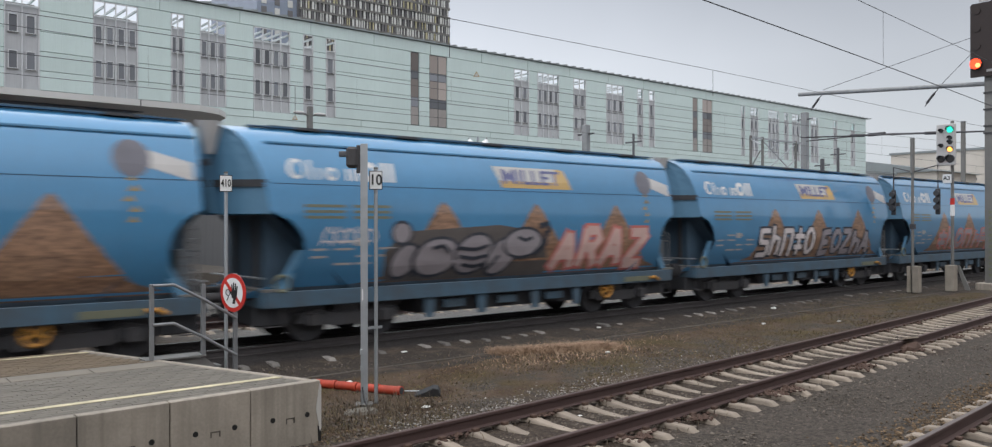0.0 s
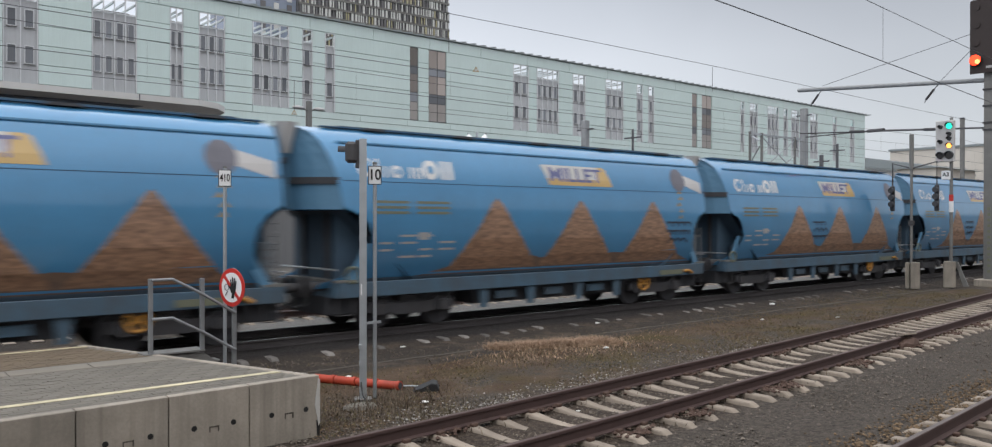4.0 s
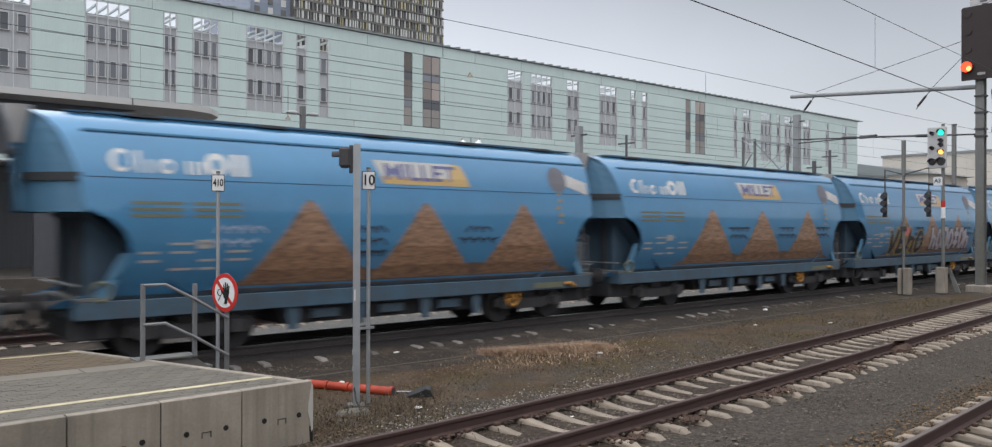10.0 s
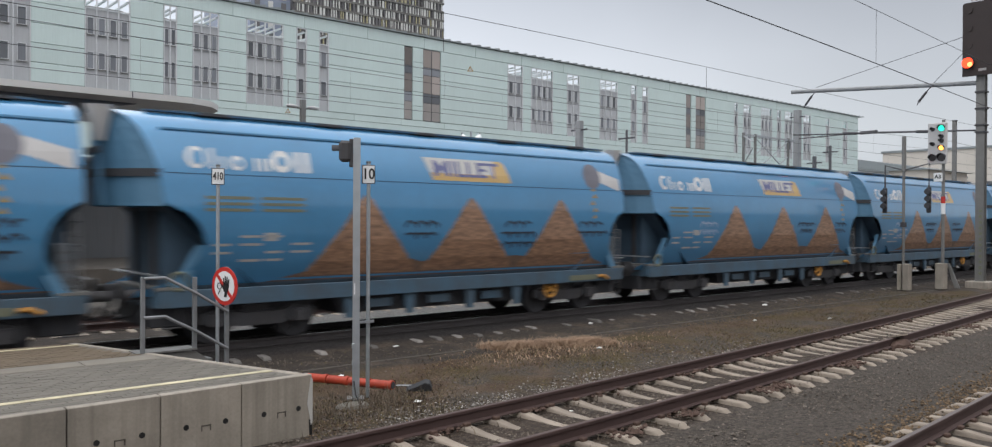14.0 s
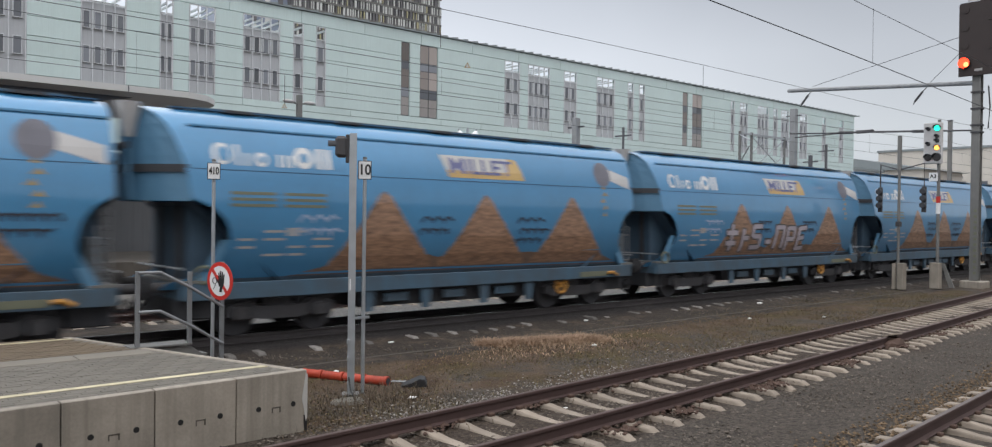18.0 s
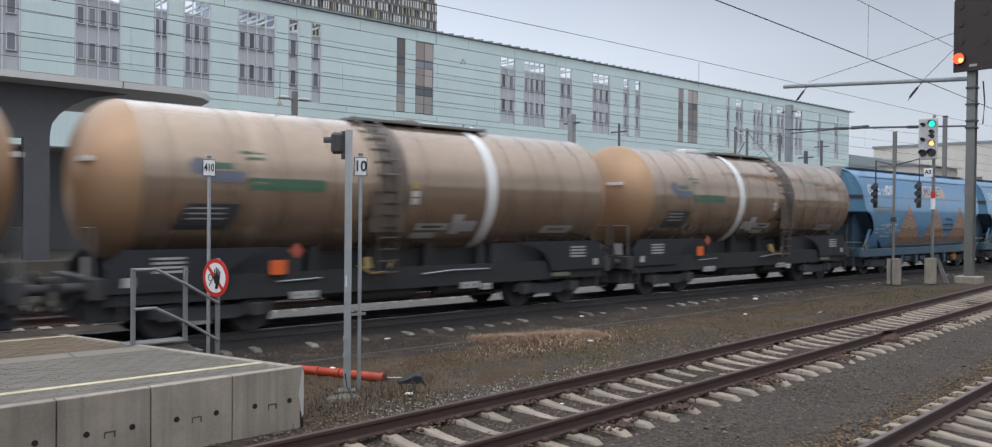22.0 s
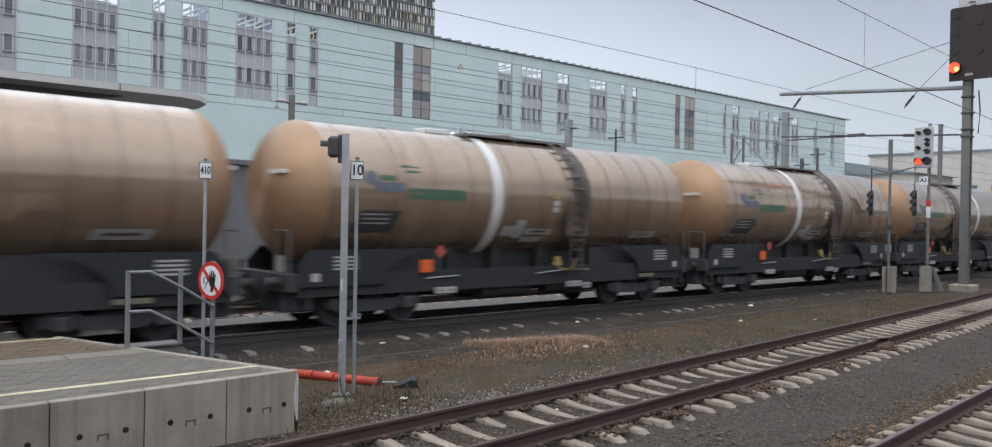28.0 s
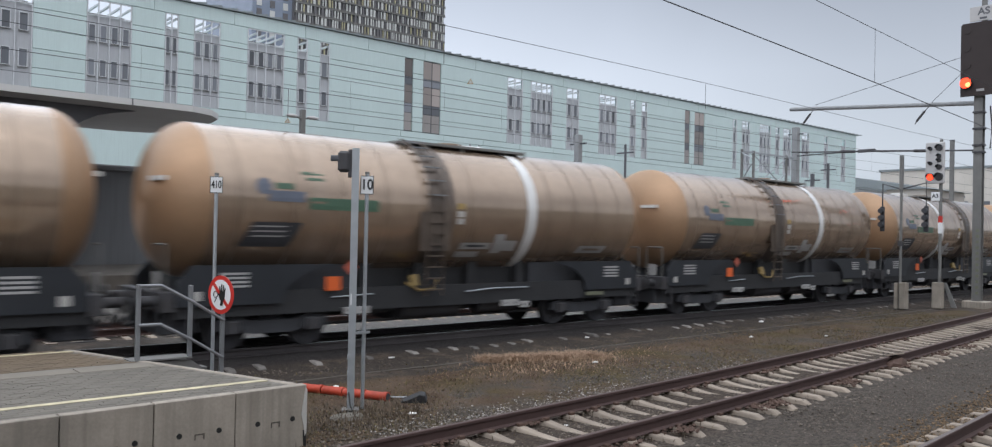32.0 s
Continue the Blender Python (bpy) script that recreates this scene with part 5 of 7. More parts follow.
def colour_light_signal():
    s = thing("light_signal", "pale grey signal head with coloured lights on slim mast", "railway signal", pose(36.18, 13.73, 0))
    bm = B()
    rod(bm, (0, -0.14, -0.2), (0, -0.14, 6.72), 0.065, seg=12)
    part("mast", bm, M["galv_dull"], s, smooth=True)
    bm = B()
    for a, b in ((3.29, 3.56),):
        rod(bm, (0, -0.14, a), (0, -0.14, b), 0.085, seg=12)
    part("red_stripe", bm, M["sign_red"], s)
    for a, b in ((2.84, 3.29),):
        part("white_stripe", rod(B(), (0, -0.14, a), (0, -0.14, b), 0.085, seg=12), M["sign_white"], s)
    bm = B()
    box(bm, -0.22, -0.08, -0.33, 0.40, 4.90, 6.60, 0.03)
    hd = part("signal_head", bm, M["sig_grey"], s, "pale grey lamp board")
    lamps = (("green_light", -0.14, 6.36, 0.125, "green_lamp"), ("amber_light", -0.14, 5.56, 0.10, "amber_lamp"), ("dark_lamp", 0.20, 6.33, 0.075, "lens_off"), ("dark_lamp", 0.20, 5.72, 0.075, "lens_off"), ("dark_lamp", -0.14, 6.02, 0.08, "lens_off"), ("dark_lamp", -0.14, 5.84, 0.08, "lens_off"), ("dark_lamp", -0.14, 5.16, 0.15, "lens_off"), ("red_light", 0.20, 5.16, 0.13, "red_lamp"))
    for nm, y, z, r, m_ in lamps:
        bm = B()
        rod(bm, (-0.246, y, z), (-0.238, y, z), r, seg=18)
        part(nm, bm, M[m_], hd)
        bm = B()
        rod(bm, (-0.238, y, z), (-0.21, y, z), r * 1.08, seg=18)
        part("bezel", bm, M["black"], hd)
        bm = B()
        prism(bm, half_ring(y, z, r * 1.1, r * 1.2), -0.36, -0.22, "x")
        part("lamp_hood", bm, M["black"], hd)
        if m_ != "lens_off":
            # an added flap, no part of such a signal: over the lens, the lamp looks out
            bm = B()
            rod(bm, (-0.004, 0, -r * 1.08), (0.004, 0, -r * 1.08), r * 1.08, seg=20)
            flap = part("shutter", bm, M["lens_off"], hd, "dark flap added to switch a signal lamp off and on")
            LAMP_FLAPS.append((flap, (-0.253, y, z + r * 1.08), nm == "red_light"))
    bm = B()
    box(bm, -0.14, -0.10, -0.15, 0.19, 4.18, 4.54, 0.01)
    pl = part("name_plate", bm, M["sign_white"], s, "white plate with black characters")
    letters("A3", 0.22, pl, "plate_letters", M["sign_black"], pose(-0.146, 0.02, 4.38, 90, 0, -90))
    bm = B()
    box(bm, -0.18, 0.18, -0.27, 0.10, -0.25, 0.82, 0.02)
    part("cabinet", bm, M["conc"], s, "pale grey cabinet at the foot")
    bm = B()
    prism(bm, [(-0.30, 0.8), (-0.18, 0.8), (-0.5, -0.2), (-0.7, -0.2)], 0.28, 0.34, "x")
    part("foot_brace", bm, M["galv_dull"], s)
    q = thing("rear_mast", "grey steel mast far behind the signal head", "mast", pose(71.4, 26.0, 0))
    bm = B()
    box(bm, -0.13, 0.13, -0.14, 0.14, -0.25, 10.67)
    part("column", bm, M["galv_dull"], q)
    bm = B()
    box(bm, -0.4, 0.4, -0.4, 0.4, -0.3, -0.1, 0.02)
    part("foundation", bm, M["conc"], q)
    bm = B()
    box(bm, -0.16, 0.16, -0.17, 0.17, 10.67, 10.73)
    part("cap_plate", bm, M["dark_grey"], q)


colour_light_signal()


def hanging_signals():
    s = thing("twin_signal_post", "slim post with two small black signals hung from angled arms", "railway signal", pose(34.39, 14.42, 0))
    bm = B()
    rod(bm, (0, 0, -0.2), (0, 0, 4.6), 0.055, seg=12)
    rod(bm, (0, 0, 4.55), (0, 0, 5.97), 0.085, seg=12)
    part("post", bm, M["galv_dull"], s, smooth=True)
    for sgn, y in ((1, 0.75), (-1, -0.97)):
        bm = B()
        path_tube(bm, [(0, 0, 4.6), (0, y, 4.83), (0, y, 3.85)], 0.032, 8)
        arm = part("arm", bm, M["black_steel"], s)
        bm = B()
        box(bm, -0.05, 0.05, y - 0.085, y + 0.085, 2.88, 3.9, 0.02)
        hs = part("lamp_housing", bm, M["black"], arm, "black housing with three dark lamps")
        for k in range(3):
            bm = B()
            rod(bm, (-0.2, y, 3.16 + 0.28 * k), (-0.05, y, 3.16 + 0.28 * k), 0.11, seg=14)
            part("lamp_hood", bm, M["black"], hs)
    bm = B()
    box(bm, -0.17, 0.17, -0.28, -0.03, -0.25, 0.82, 0.02)
    part("cabinet", bm, M["conc"], s, "pale grey cabinet at the foot")
    bm = B()
    box(bm, -0.12, 0.12, 0.04, 0.20, -0.25, 0.80, 0.02)
    part("side_cabinet", bm, M["conc"], s)
    bm = B()
    box(bm, -0.08, 0.08, -0.09, 0.09, 2.3, 2.5)
    part("clamp", bm, M["black_steel"], s)


hanging_signals()


def yard_masts():
    for x, y, top, w, nm, label in ((27.6, 26.0, 7.05, 0.28, "concrete_mast", "short grey concrete mast top behind the train"), (46.9, 26.0, 9.3, 0.36, "concrete_mast", "thick grey concrete mast behind the train"), (30.92, 26.0, 6.9, 0.10, "yard_post", "slim dark post in the yard"), (49.0, 26.0, 6.6, 0.2, "yard_post", "short grey post in the yard"), (51.0, 26.0, 7.4, 0.14, "yard_post", "dark yard post with a cross arm")):
        m = thing(nm, label, "mast", pose(x, y, 0))
        bm = B()
        box(bm, -w / 2, w / 2, -w / 2, w / 2, -0.3, top, 0.02)
        part("column", bm, M["mast_grey"] if "concrete" in nm else M["dark_grey"], m)
        bm = B()
        box(bm, -0.03, 0.03, -0.5, 0.5, top - 0.45, top - 0.38)
        part("cross_arm", bm, M["dark_grey"], m)
    l = thing("yard_lamp", "grey lamp post with two short arms and flat lamp heads", "street lamp", pose(13.69, 26.0, 0))
    bm = B()
    box(bm, -0.08, 0.08, -0.08, 0.08, -0.3, 6.62)
    part("post", bm, M["galv_dull"], l)
    for sgn in (-1, 1):
        bm = B()
        path_tube(bm, [(0, 0, 6.28), (sgn * 0.22, 0, 6.36)], 0.03, 8)
        ar = part("arm", bm, M["galv_dull"], l)
        bm = B()
        bmesh.ops.create_icosphere(bm, subdivisions=2, radius=0.19, matrix=Matrix.Translation((sgn * 0.4, 0, 6.38)) @ Matrix.Diagonal((1.2, 0.6, 0.35, 1)))
        part("lamp_head", bm, M["sig_grey"], ar, smooth=True)
    g = thing("lattice_gantry", "dark lattice frame carrying overhead line gear beside a mast", "gantry", pose(42.62, 26.0, 0))
    for x in (-1.6, -0.4, 3.2):
        bm = B()
        box(bm, x - 0.055, x + 0.055, -0.055, 0.055, -0.3, 7.5)
        part("upright", bm, M["galv_dull"], g)
    bm = B()
    for z in (7.35, 5.3):
        box(bm, -1.6, 3.9, -0.05, 0.05, z, z + 0.1)
    for a, b in (((-0.4, 5.4), (3.2, 7.3)), ((3.2, 5.4), (-0.4, 7.3)), ((-0.4, 6.3), (1.3, 7.3)), ((1.3, 5.4), (3.2, 6.4))):
        rod(bm, (a[0], 0, a[1]), (b[0], 0, b[1]), 0.032, seg=6)
    part("lattice", bm, M["galv"], g)
    for z0, z1, y in ((7.3, 6.6, -2.6), (5.7, 6.3, -2.6), (5.4, 5.6, -2.2)):
        bm = B()
        path_tube(bm, [(-1.6, 0, z0), (-4.8, y, z1)], 0.035, 6)
        part("registration_arm", bm, M["galv"], g, "pale tubular arm")
    w = thing("cross_span", "dark cross-span wire with insulators between masts", "overhead wire")
    bm = B()
    path_tube(bm, [(46.9, 26.0, 7.55), (43.0, 20.0, 7.2), (38.6, 13.2, 6.45)], 0.035, 6)
    rod(bm, (43.3, 20.4, 7.22), (42.5, 19.2, 7.14), 0.09, seg=8)
    part("span_wire", bm, M["black_steel"], w)


yard_masts()

# ---------------------------------------------------------------- the train
SECT = [(1.00, 1.02), (1.16, 1.25), (1.31, 1.6), (1.39, 2.0), (1.41, 2.4), (1.40, 2.8), (1.36, 3.2), (1.285, 3.6), (1.175, 3.95), (1.07, 4.2), (0.89, 4.41), (0.60, 4.55), (0.0, 4.62)]
HALF, FRONT_X, BOW = 6.52, 6.55, 0.92


def side_y(z):
    for (y0, z0), (y1, z1) in zip(SECT[:-1], SECT[1:]):
        if z0 <= z <= z1:
            return y0 + (y1 - y0) * (z - z0) / (z1 - z0)
    return 1.00


def cut(z):
    u = (z - 1.95) / 0.78
    return 0.62 * math.sqrt(1 - u * u) if abs(u) < 1 else 0.0


def decal(pts, name, material, parent, lift=0.006, label="", surf=side_y):
    """A flat painted shape given by (x, z) corners, laid on the wagon's curved side."""
    bm = B()
    f = bm.faces.new([bm.verts.new((x, 0, z)) for x, z in pts])
    for k in range(6, 34):
        z = k * 0.13
        bmesh.ops.bisect_plane(bm, geom=bm.verts[:] + bm.edges[:] + bm.faces[:], plane_co=(0, 0, z), plane_no=(0, 0, 1))
    for v in bm.verts:
        v.co.y = -surf(v.co.z) - lift
    me = bpy.data.meshes.new(name)
    bm.to_mesh(me)
    bm.free()
    me.materials.append(material)
    ob = new(name, me)
    ob.parent = parent
    if label:
        tagged(ob, label)
    return ob


def decal_set(polys, name, material, parent, lift=0.006, label="", surf=side_y, layer=0.0, joined=()):
    """Painted shapes in one mesh; joined numbers the stroke of each piece, whose corners it shares with its neighbours."""
    bm = B()
    seen = {}
    for i, pts in enumerate(polys):
        vs = []
        for x, z in pts:
            key = (round(x, 5), round(z, 5), joined[i]) if joined else (i, x, z)
            if key not in seen:
                seen[key] = bm.verts.new((x, -layer * i, z))
            vs.append(seen[key])
        if len(set(vs)) > 2:
            bm.faces.new(vs)
    for k in range(6, 34):
        bmesh.ops.bisect_plane(bm, geom=bm.verts[:] + bm.edges[:] + bm.faces[:], plane_co=(0, 0, k * 0.13), plane_no=(0, 0, 1))
    for v in bm.verts:
        v.co.y -= surf(v.co.z) + lift
    me = bpy.data.meshes.new(name)
    bm.to_mesh(me)
    bm.free()
    me.materials.append(material)
    ob = new(name, me)
    ob.parent = parent
    if label:
        tagged(ob, label)
    return ob


def rect(x0, x1, z0, z1, skew=0.0):
    return [(x0, z0), (x1, z0), (x1 + skew, z1), (x0 + skew, z1)]


def wheelset(parent, x):
    bm = B()
    rod(bm, (0, -0.95, 0), (0, 0.95, 0), 0.08, seg=10)
    for s in (-1, 1):
        rod(bm, (0, s * 0.69, 0), (0, s * 0.82, 0), 0.455, seg=28)
        rod(bm, (0, s * 0.66, 0), (0, s * 0.69, 0), 0.485, seg=28)
        rod(bm, (0, s * 0.82, 0), (0, s * 0.86, 0), 0.13, seg=12)
        for k in range(6):
            a = radians(60 * k)
            rod(bm, (0.3 * math.cos(a), s * 0.815, 0.3 * math.sin(a)), (0.3 * math.cos(a), s * 0.83, 0.3 * math.sin(a)), 0.05, seg=8)
    ob = part("wheelset", bm, M["wheel"], parent, "dark steel wheelset", smooth=True)
    ob.matrix_basis = pose(x, 0, 0.46)
    return ob


def bogie(parent, x, colour):
    bm = B()
    for s in (-1, 1):
        y0, y1 = sorted((s * 0.94, s * 1.08))
        pts = [(-1.25, 0.42), (-1.25, 0.62), (-0.75, 0.72), (-0.5, 0.60), (0.5, 0.60), (0.75, 0.72), (1.25, 0.62), (1.25, 0.42), (0.7, 0.40), (0.45, 0.33), (-0.45, 0.33), (-0.7, 0.40)]
        prism(bm, [(x + a, b) for a, b in pts], y0, y1, "y")
    box(bm, x - 0.28, x + 0.28, -0.95, 0.95, 0.45, 0.75, 0.02)
    box(bm, x - 1.5, x + 1.5, -0.58, 0.58, 0.50, 0.9, 0.02)
    box(bm, x - 0.42, x + 0.42, -0.92, 0.92, 0.34, 0.62, 0.02)
    fr = part("bogie_frame", bm, colour, parent, "black Y-shaped bogie side frames")
    for s in (-1, 1):
        for o in (-0.9, 0.9):
            bm = B()
            box(bm, x + o - 0.15, x + o + 0.15, min(s * 1.05, s * 1.17), max(s * 1.05, s * 1.17), 0.34, 0.62, 0.03)
            part("axle_box", bm, M["black_steel"], fr)
            for d in (-0.22, 0.22):
                bm = B()
                rod(bm, (x + o + d, s * 1.05, 0.42), (x + o + d, s * 1.05, 0.66), 0.07, seg=10)
                part("spring", bm, M["black"], fr)


def buffers(parent, half, z=1.06):
    for e in (-1, 1):
        for s in (-1, 1):
            bm = B()
            rod(bm, (e * half, s * 0.88, z), (e * (half + 0.42), s * 0.88, z), 0.10, seg=12)
            rod(bm, (e * (half + 0.42), s * 0.88, z), (e * (half + 0.47), s * 0.88, z), 0.22, seg=18)
            part("buffer", bm, M["black_steel"], parent, smooth=True)
        bm = B()
        box(bm, min(e * (half - 0.8), e * (half - 0.02)), max(e * (half - 0.8), e * (half - 0.02)), -0.95, 0.95, 0.40, z - 0.2, 0.03)
        part("draw_gear", bm, M["black"], parent)
        for s in (-0.35, 0.35):
            bm = B()
            path_tube(bm, [(e * half, s, z - 0.15), (e * (half + 0.2), s, z - 0.45), (e * (half + 0.4), s * 0.8, z - 0.5), (e * (half + 0.5), s * 0.5, z - 0.3)], 0.035, 8)
            part("brake_hose", bm, M["rubber"], parent)
        for s in (-1, 1):
            bm = B()
            path_tube(bm, [(e * (half - 0.12), s * 1.2, z - 0.1), (e * (half - 0.12), s * 1.24, 0.42), (e * (half - 0.5), s * 1.24, 0.42), (e * (half - 0.5), s * 1.2, z - 0.1)], 0.025, 6)
            part("foot_step", bm, M["black_steel"], parent)
        bm = B()
        box(bm, min(e * half, e * (half + 0.5)), max(e * half, e * (half + 0.5)), -0.06, 0.06, z - 0.12, z + 0.02)
        part("coupling", bm, M["black"], parent)


def hopper_wagon():
    w = thing("hopper_wagon", "blue grain hopper wagon with painted grain heaps", "freight wagon", group="blue hopper wagons")
    # shell
    bm = B()
    loop = [(-y, z) for y, z in SECT] + [(y, z) for y, z in SECT[-2::-1]]
    fine = []
    for (y0, z0), (y1, z1) in zip(loop[:-1], loop[1:]):
        for k in range(2):
            fine.append((y0 + (y1 - y0) * k / 2, z0 + (z1 - z0) * k / 2))
    fine.append(loop[-1])
    cols = []
    for u in (-1, -0.8, -0.4, 0, 0.4, 0.8, 1):
        col = []
        for y, z in fine:
            c = cut(z) if abs(u) == 1 else 0
            xe = FRONT_X if u == 1 else u * HALF
            c *= 1.28 if u < 0 else 1.0
            if u == -1:
                xe -= BOW * (1 - min(1.0, (y / 1.41) ** 2))
            col.append(bm.verts.new((xe - math.copysign(c, u), y, z)))
        cols.append(col)
    for a, b in zip(cols[:-1], cols[1:]):
        for j in range(len(fine) - 1):
            bm.faces.new((a[j], b[j], b[j + 1], a[j + 1]))
    shell = part("body_shell", bm, M["blue"], w, "glossy blue barrel-sided hopper body", smooth=True)
    # ends
    for e in (-1, 1):
        bm = B()
        lv = [2.73, 3.0, 3.35, 3.6, 3.95, 4.2, 4.41, 4.55, 4.61]
        x = FRONT_X - 0.03 if e > 0 else -(HALF - 0.03)
        bow = 0.0 if e > 0 else BOW
        rows = [[bm.verts.new((x - bow * (1 - (f * side_y(z) / 1.41) ** 2), f * (side_y(z) - 0.004), z)) for f in (-1, -0.75, -0.5, -0.25, 0, 0.25, 0.5, 0.75, 1)] for z in lv]
        for lo, hi in zip(rows[:-1], rows[1:]):
            for k in range(8):
                bm.faces.new((lo[k], lo[k + 1], hi[k + 1], hi[k]))
        en = part("end_wall", bm, M["blue_end"], w, "dusty blue end wall")
        bm = B()
        q = [f * 1.33 for f in (-1, -0.75, -0.5, -0.25, 0, 0.25, 0.5, 0.75, 1)]
        prism(bm, [(x - bow * (1 - (y / 1.41) ** 2) + e * 0.05, y) for y in q] + [(x - bow * (1 - (y / 1.41) ** 2) - e * 0.02, y) for y in q[::-1]], 3.28, 3.43, "z")
        part("end_beam", bm, M["black"], en)
        bm = B()
        box(bm, min(x - bow, x - bow + e * 0.06), max(x - bow, x - bow + e * 0.06), -0.55, 0.3, 3.72, 3.86, 0.01)
        part("end_step", bm, M["black_steel"], en)
        # cabinet and slope sheet carry the recess's shade in their dark colour
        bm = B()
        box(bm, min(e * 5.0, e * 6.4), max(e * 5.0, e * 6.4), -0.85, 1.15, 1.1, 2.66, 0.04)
        part("end_cabinet", bm, M["recess"], w, "equipment cabinet in the end recess, shade in its dark colour")
        # pale plate in place of the highlight along the curved recess edge
        bm = B()
        prism(bm, [(e * 6.12, 1.12), (e * 6.38, 1.12), (e * 5.86, 1.98), (e * 5.70, 1.98)], -1.27, -1.20, "y")
        part("corner_gusset", bm, M["blue_end"], w, "slanted pale blue plate for the highlight on the recess edge")
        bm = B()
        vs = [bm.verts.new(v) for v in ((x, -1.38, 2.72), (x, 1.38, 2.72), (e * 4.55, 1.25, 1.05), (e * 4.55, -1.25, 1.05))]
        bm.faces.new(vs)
        part("slope_sheet", bm, M["recess"], w, "sloping hopper end sheet with shade put into its colour")
        for s in (-1, 1):
            bm = B()
            prism(bm, [(x - e * 0.05, 2.72), (x, 2.72), (x - e * 0.0, 1.22), (x - e * 0.10, 1.22)], s * 0.55 - 0.05, s * 0.55 + 0.05, "y")
            part("end_post", bm, M["black_steel"], w)
        bm = B()
        box(bm, min(e * 5.0, e * 5.7), max(e * 5.0, e * 5.7), -0.7, 0.7, 1.15, 1.75, 0.05)
        part("equipment_box", bm, M["black"], w)
        bm = B()
        rod(bm, (e * 5.5, -1.15, 1.5), (e * 5.5, -0.4, 1.5), 0.2, seg=16)
        part("air_tank", bm, M["black_steel"], w, smooth=True)
        # ladder and rails at the end
        bm = B()
        for s in (-1.02, -0.68):
            rod(bm, (e * 6.58, s, 1.2), (e * 6.58, s, 2.6), 0.018, seg=6)
        for k in range(5):
            rod(bm, (e * 6.58, -1.02, 1.35 + 0.27 * k), (e * 6.58, -0.68, 1.35 + 0.27 * k), 0.012, seg=6)
        if e > 0:
            part("end_ladder", bm, M["rail_galv"], w)
        else:
            bm.free()
        bm = B()
        box(bm, min(e * 6.15, e * 6.66), max(e * 6.15, e * 6.66), -1.3, 1.3, 1.14, 1.19)
        part("end_platform", bm, M["galv_dull"], w)
        bm = B()
        rod(bm, (e * 6.64, -1.3, 1.42), (e * 6.64, 1.3, 1.42), 0.02, seg=6)
        part("grab_rail", bm, M["galv"], w)
    bm = B()
    path_tube(bm, [(-6.22 + 0.17 * math.cos(radians(20 * k)), -1.30, 1.30 + 0.17 * math.sin(radians(20 * k))) for k in range(19)], 0.028, 8)
    part("brake_hand_ring", bm, M["ochre_dim"], w, "brownish yellow brake ring at the wagon end")
    bm = B()
    box(bm, 6.16, 6.44, -1.12, -0.86, 1.24, 2.05, 0.03)
    cab = part("end_box", bm, M["end_grey"], w, "dull grey equipment box on the end platform")
    for k in range(4):
        bm = B()
        box(bm, 6.19, 6.41, -1.132, -1.122, 1.36 + 0.17 * k, 1.40 + 0.17 * k)
        part("louvre", bm, M["dark_grey"], cab)
    bm = B()
    path_tube(bm, [(6.30, -1.24, 1.2), (6.30, -1.24, 2.25), (6.52, -1.24, 2.25), (6.52, -1.24, 1.2)], 0.02, 6)
    part("end_rail", bm, M["rail_galv"], w)
    bm = B()
    path_tube(bm, [(6.56, -1.2, 2.0), (6.56, 1.2, 2.0)], 0.02, 6)
    part("end_rail", bm, M["rail_galv"], w)
    # roof gutter and walkway
    for s in (-1, 1):
        bm = B()
        box(bm, -HALF, HALF, min(s * 1.055, s * 1.10), max(s * 1.055, s * 1.10), 4.195, 4.235)
        part("gutter", bm, M["blue"], w, "narrow blue gutter rail")
        bm = B()
        box(bm, -HALF - 0.12, HALF - 0.05, min(s * 0.44, s * 0.64), max(s * 0.44, s * 0.64), 4.575, 4.60)
        part("walkway", bm, M["blue_deep"], w, "dark roof walkway grating")
        for k in range(5):
            bm = B()
            xx = -5.3 + 2.65 * k
            prism(bm, [(xx - 0.35, 4.56), (xx - 0.25, 4.615), (xx + 0.25, 4.615), (xx + 0.35, 4.56)], min(s * 0.35, s * 0.68), max(s * 0.35, s * 0.68), "y")
            part("hatch_clamp", bm, M["black_steel"], w)
    bm = B()
    prism(bm, [(-HALF + 0.4, 4.59), (-HALF + 0.5, 4.67), (HALF - 0.5, 4.67), (HALF - 0.4, 4.59)], -0.28, 0.28, "y")
    part("roof_hatch", bm, M["blue_sill"], w, "long roof loading hatch")
    for z in (3.36,):
        bm = B()
        for s in (-1, 1):
            y = side_y(z)
            box(bm, -HALF + 0.02, HALF - 0.02, s * y - 0.006, s * y + 0.006, z - 0.008, z + 0.008)
        part("seam", bm, M["blue_deep"], w)
    # sole bar and underframe
    bm = B()
    for s in (-1, 1):
        box(bm, -6.6, 6.6, min(s * 1.17, s * 1.30), max(s * 1.17, s * 1.30), 0.80, 1.13, 0.01)
    box(bm, -6.66, -6.42, -1.25, 1.25, 0.82, 1.14)
    box(bm, 6.42, 6.66, -1.25, 1.25, 0.82, 1.14)
    part("sole_bar", bm, M["blue_sill"], w, "dusty blue frame beam")
    bm = B()
    box(bm, -6.5, 6.5, -0.5, 0.5, 0.72, 1.1)
    part("centre_sill", bm, M["black"], w)
    for k, xx in enumerate((-2.45, -0.85, 0.95, 2.5)):
        for s in (-1, 1):
            bm = B()
            prism(bm, [(xx - 0.16, 0.82), (xx + 0.16, 0.82), (xx + 0.10, 0.34), (xx - 0.10, 0.34)], s * 1.21 - 0.03, s * 1.21 + 0.03, "y")
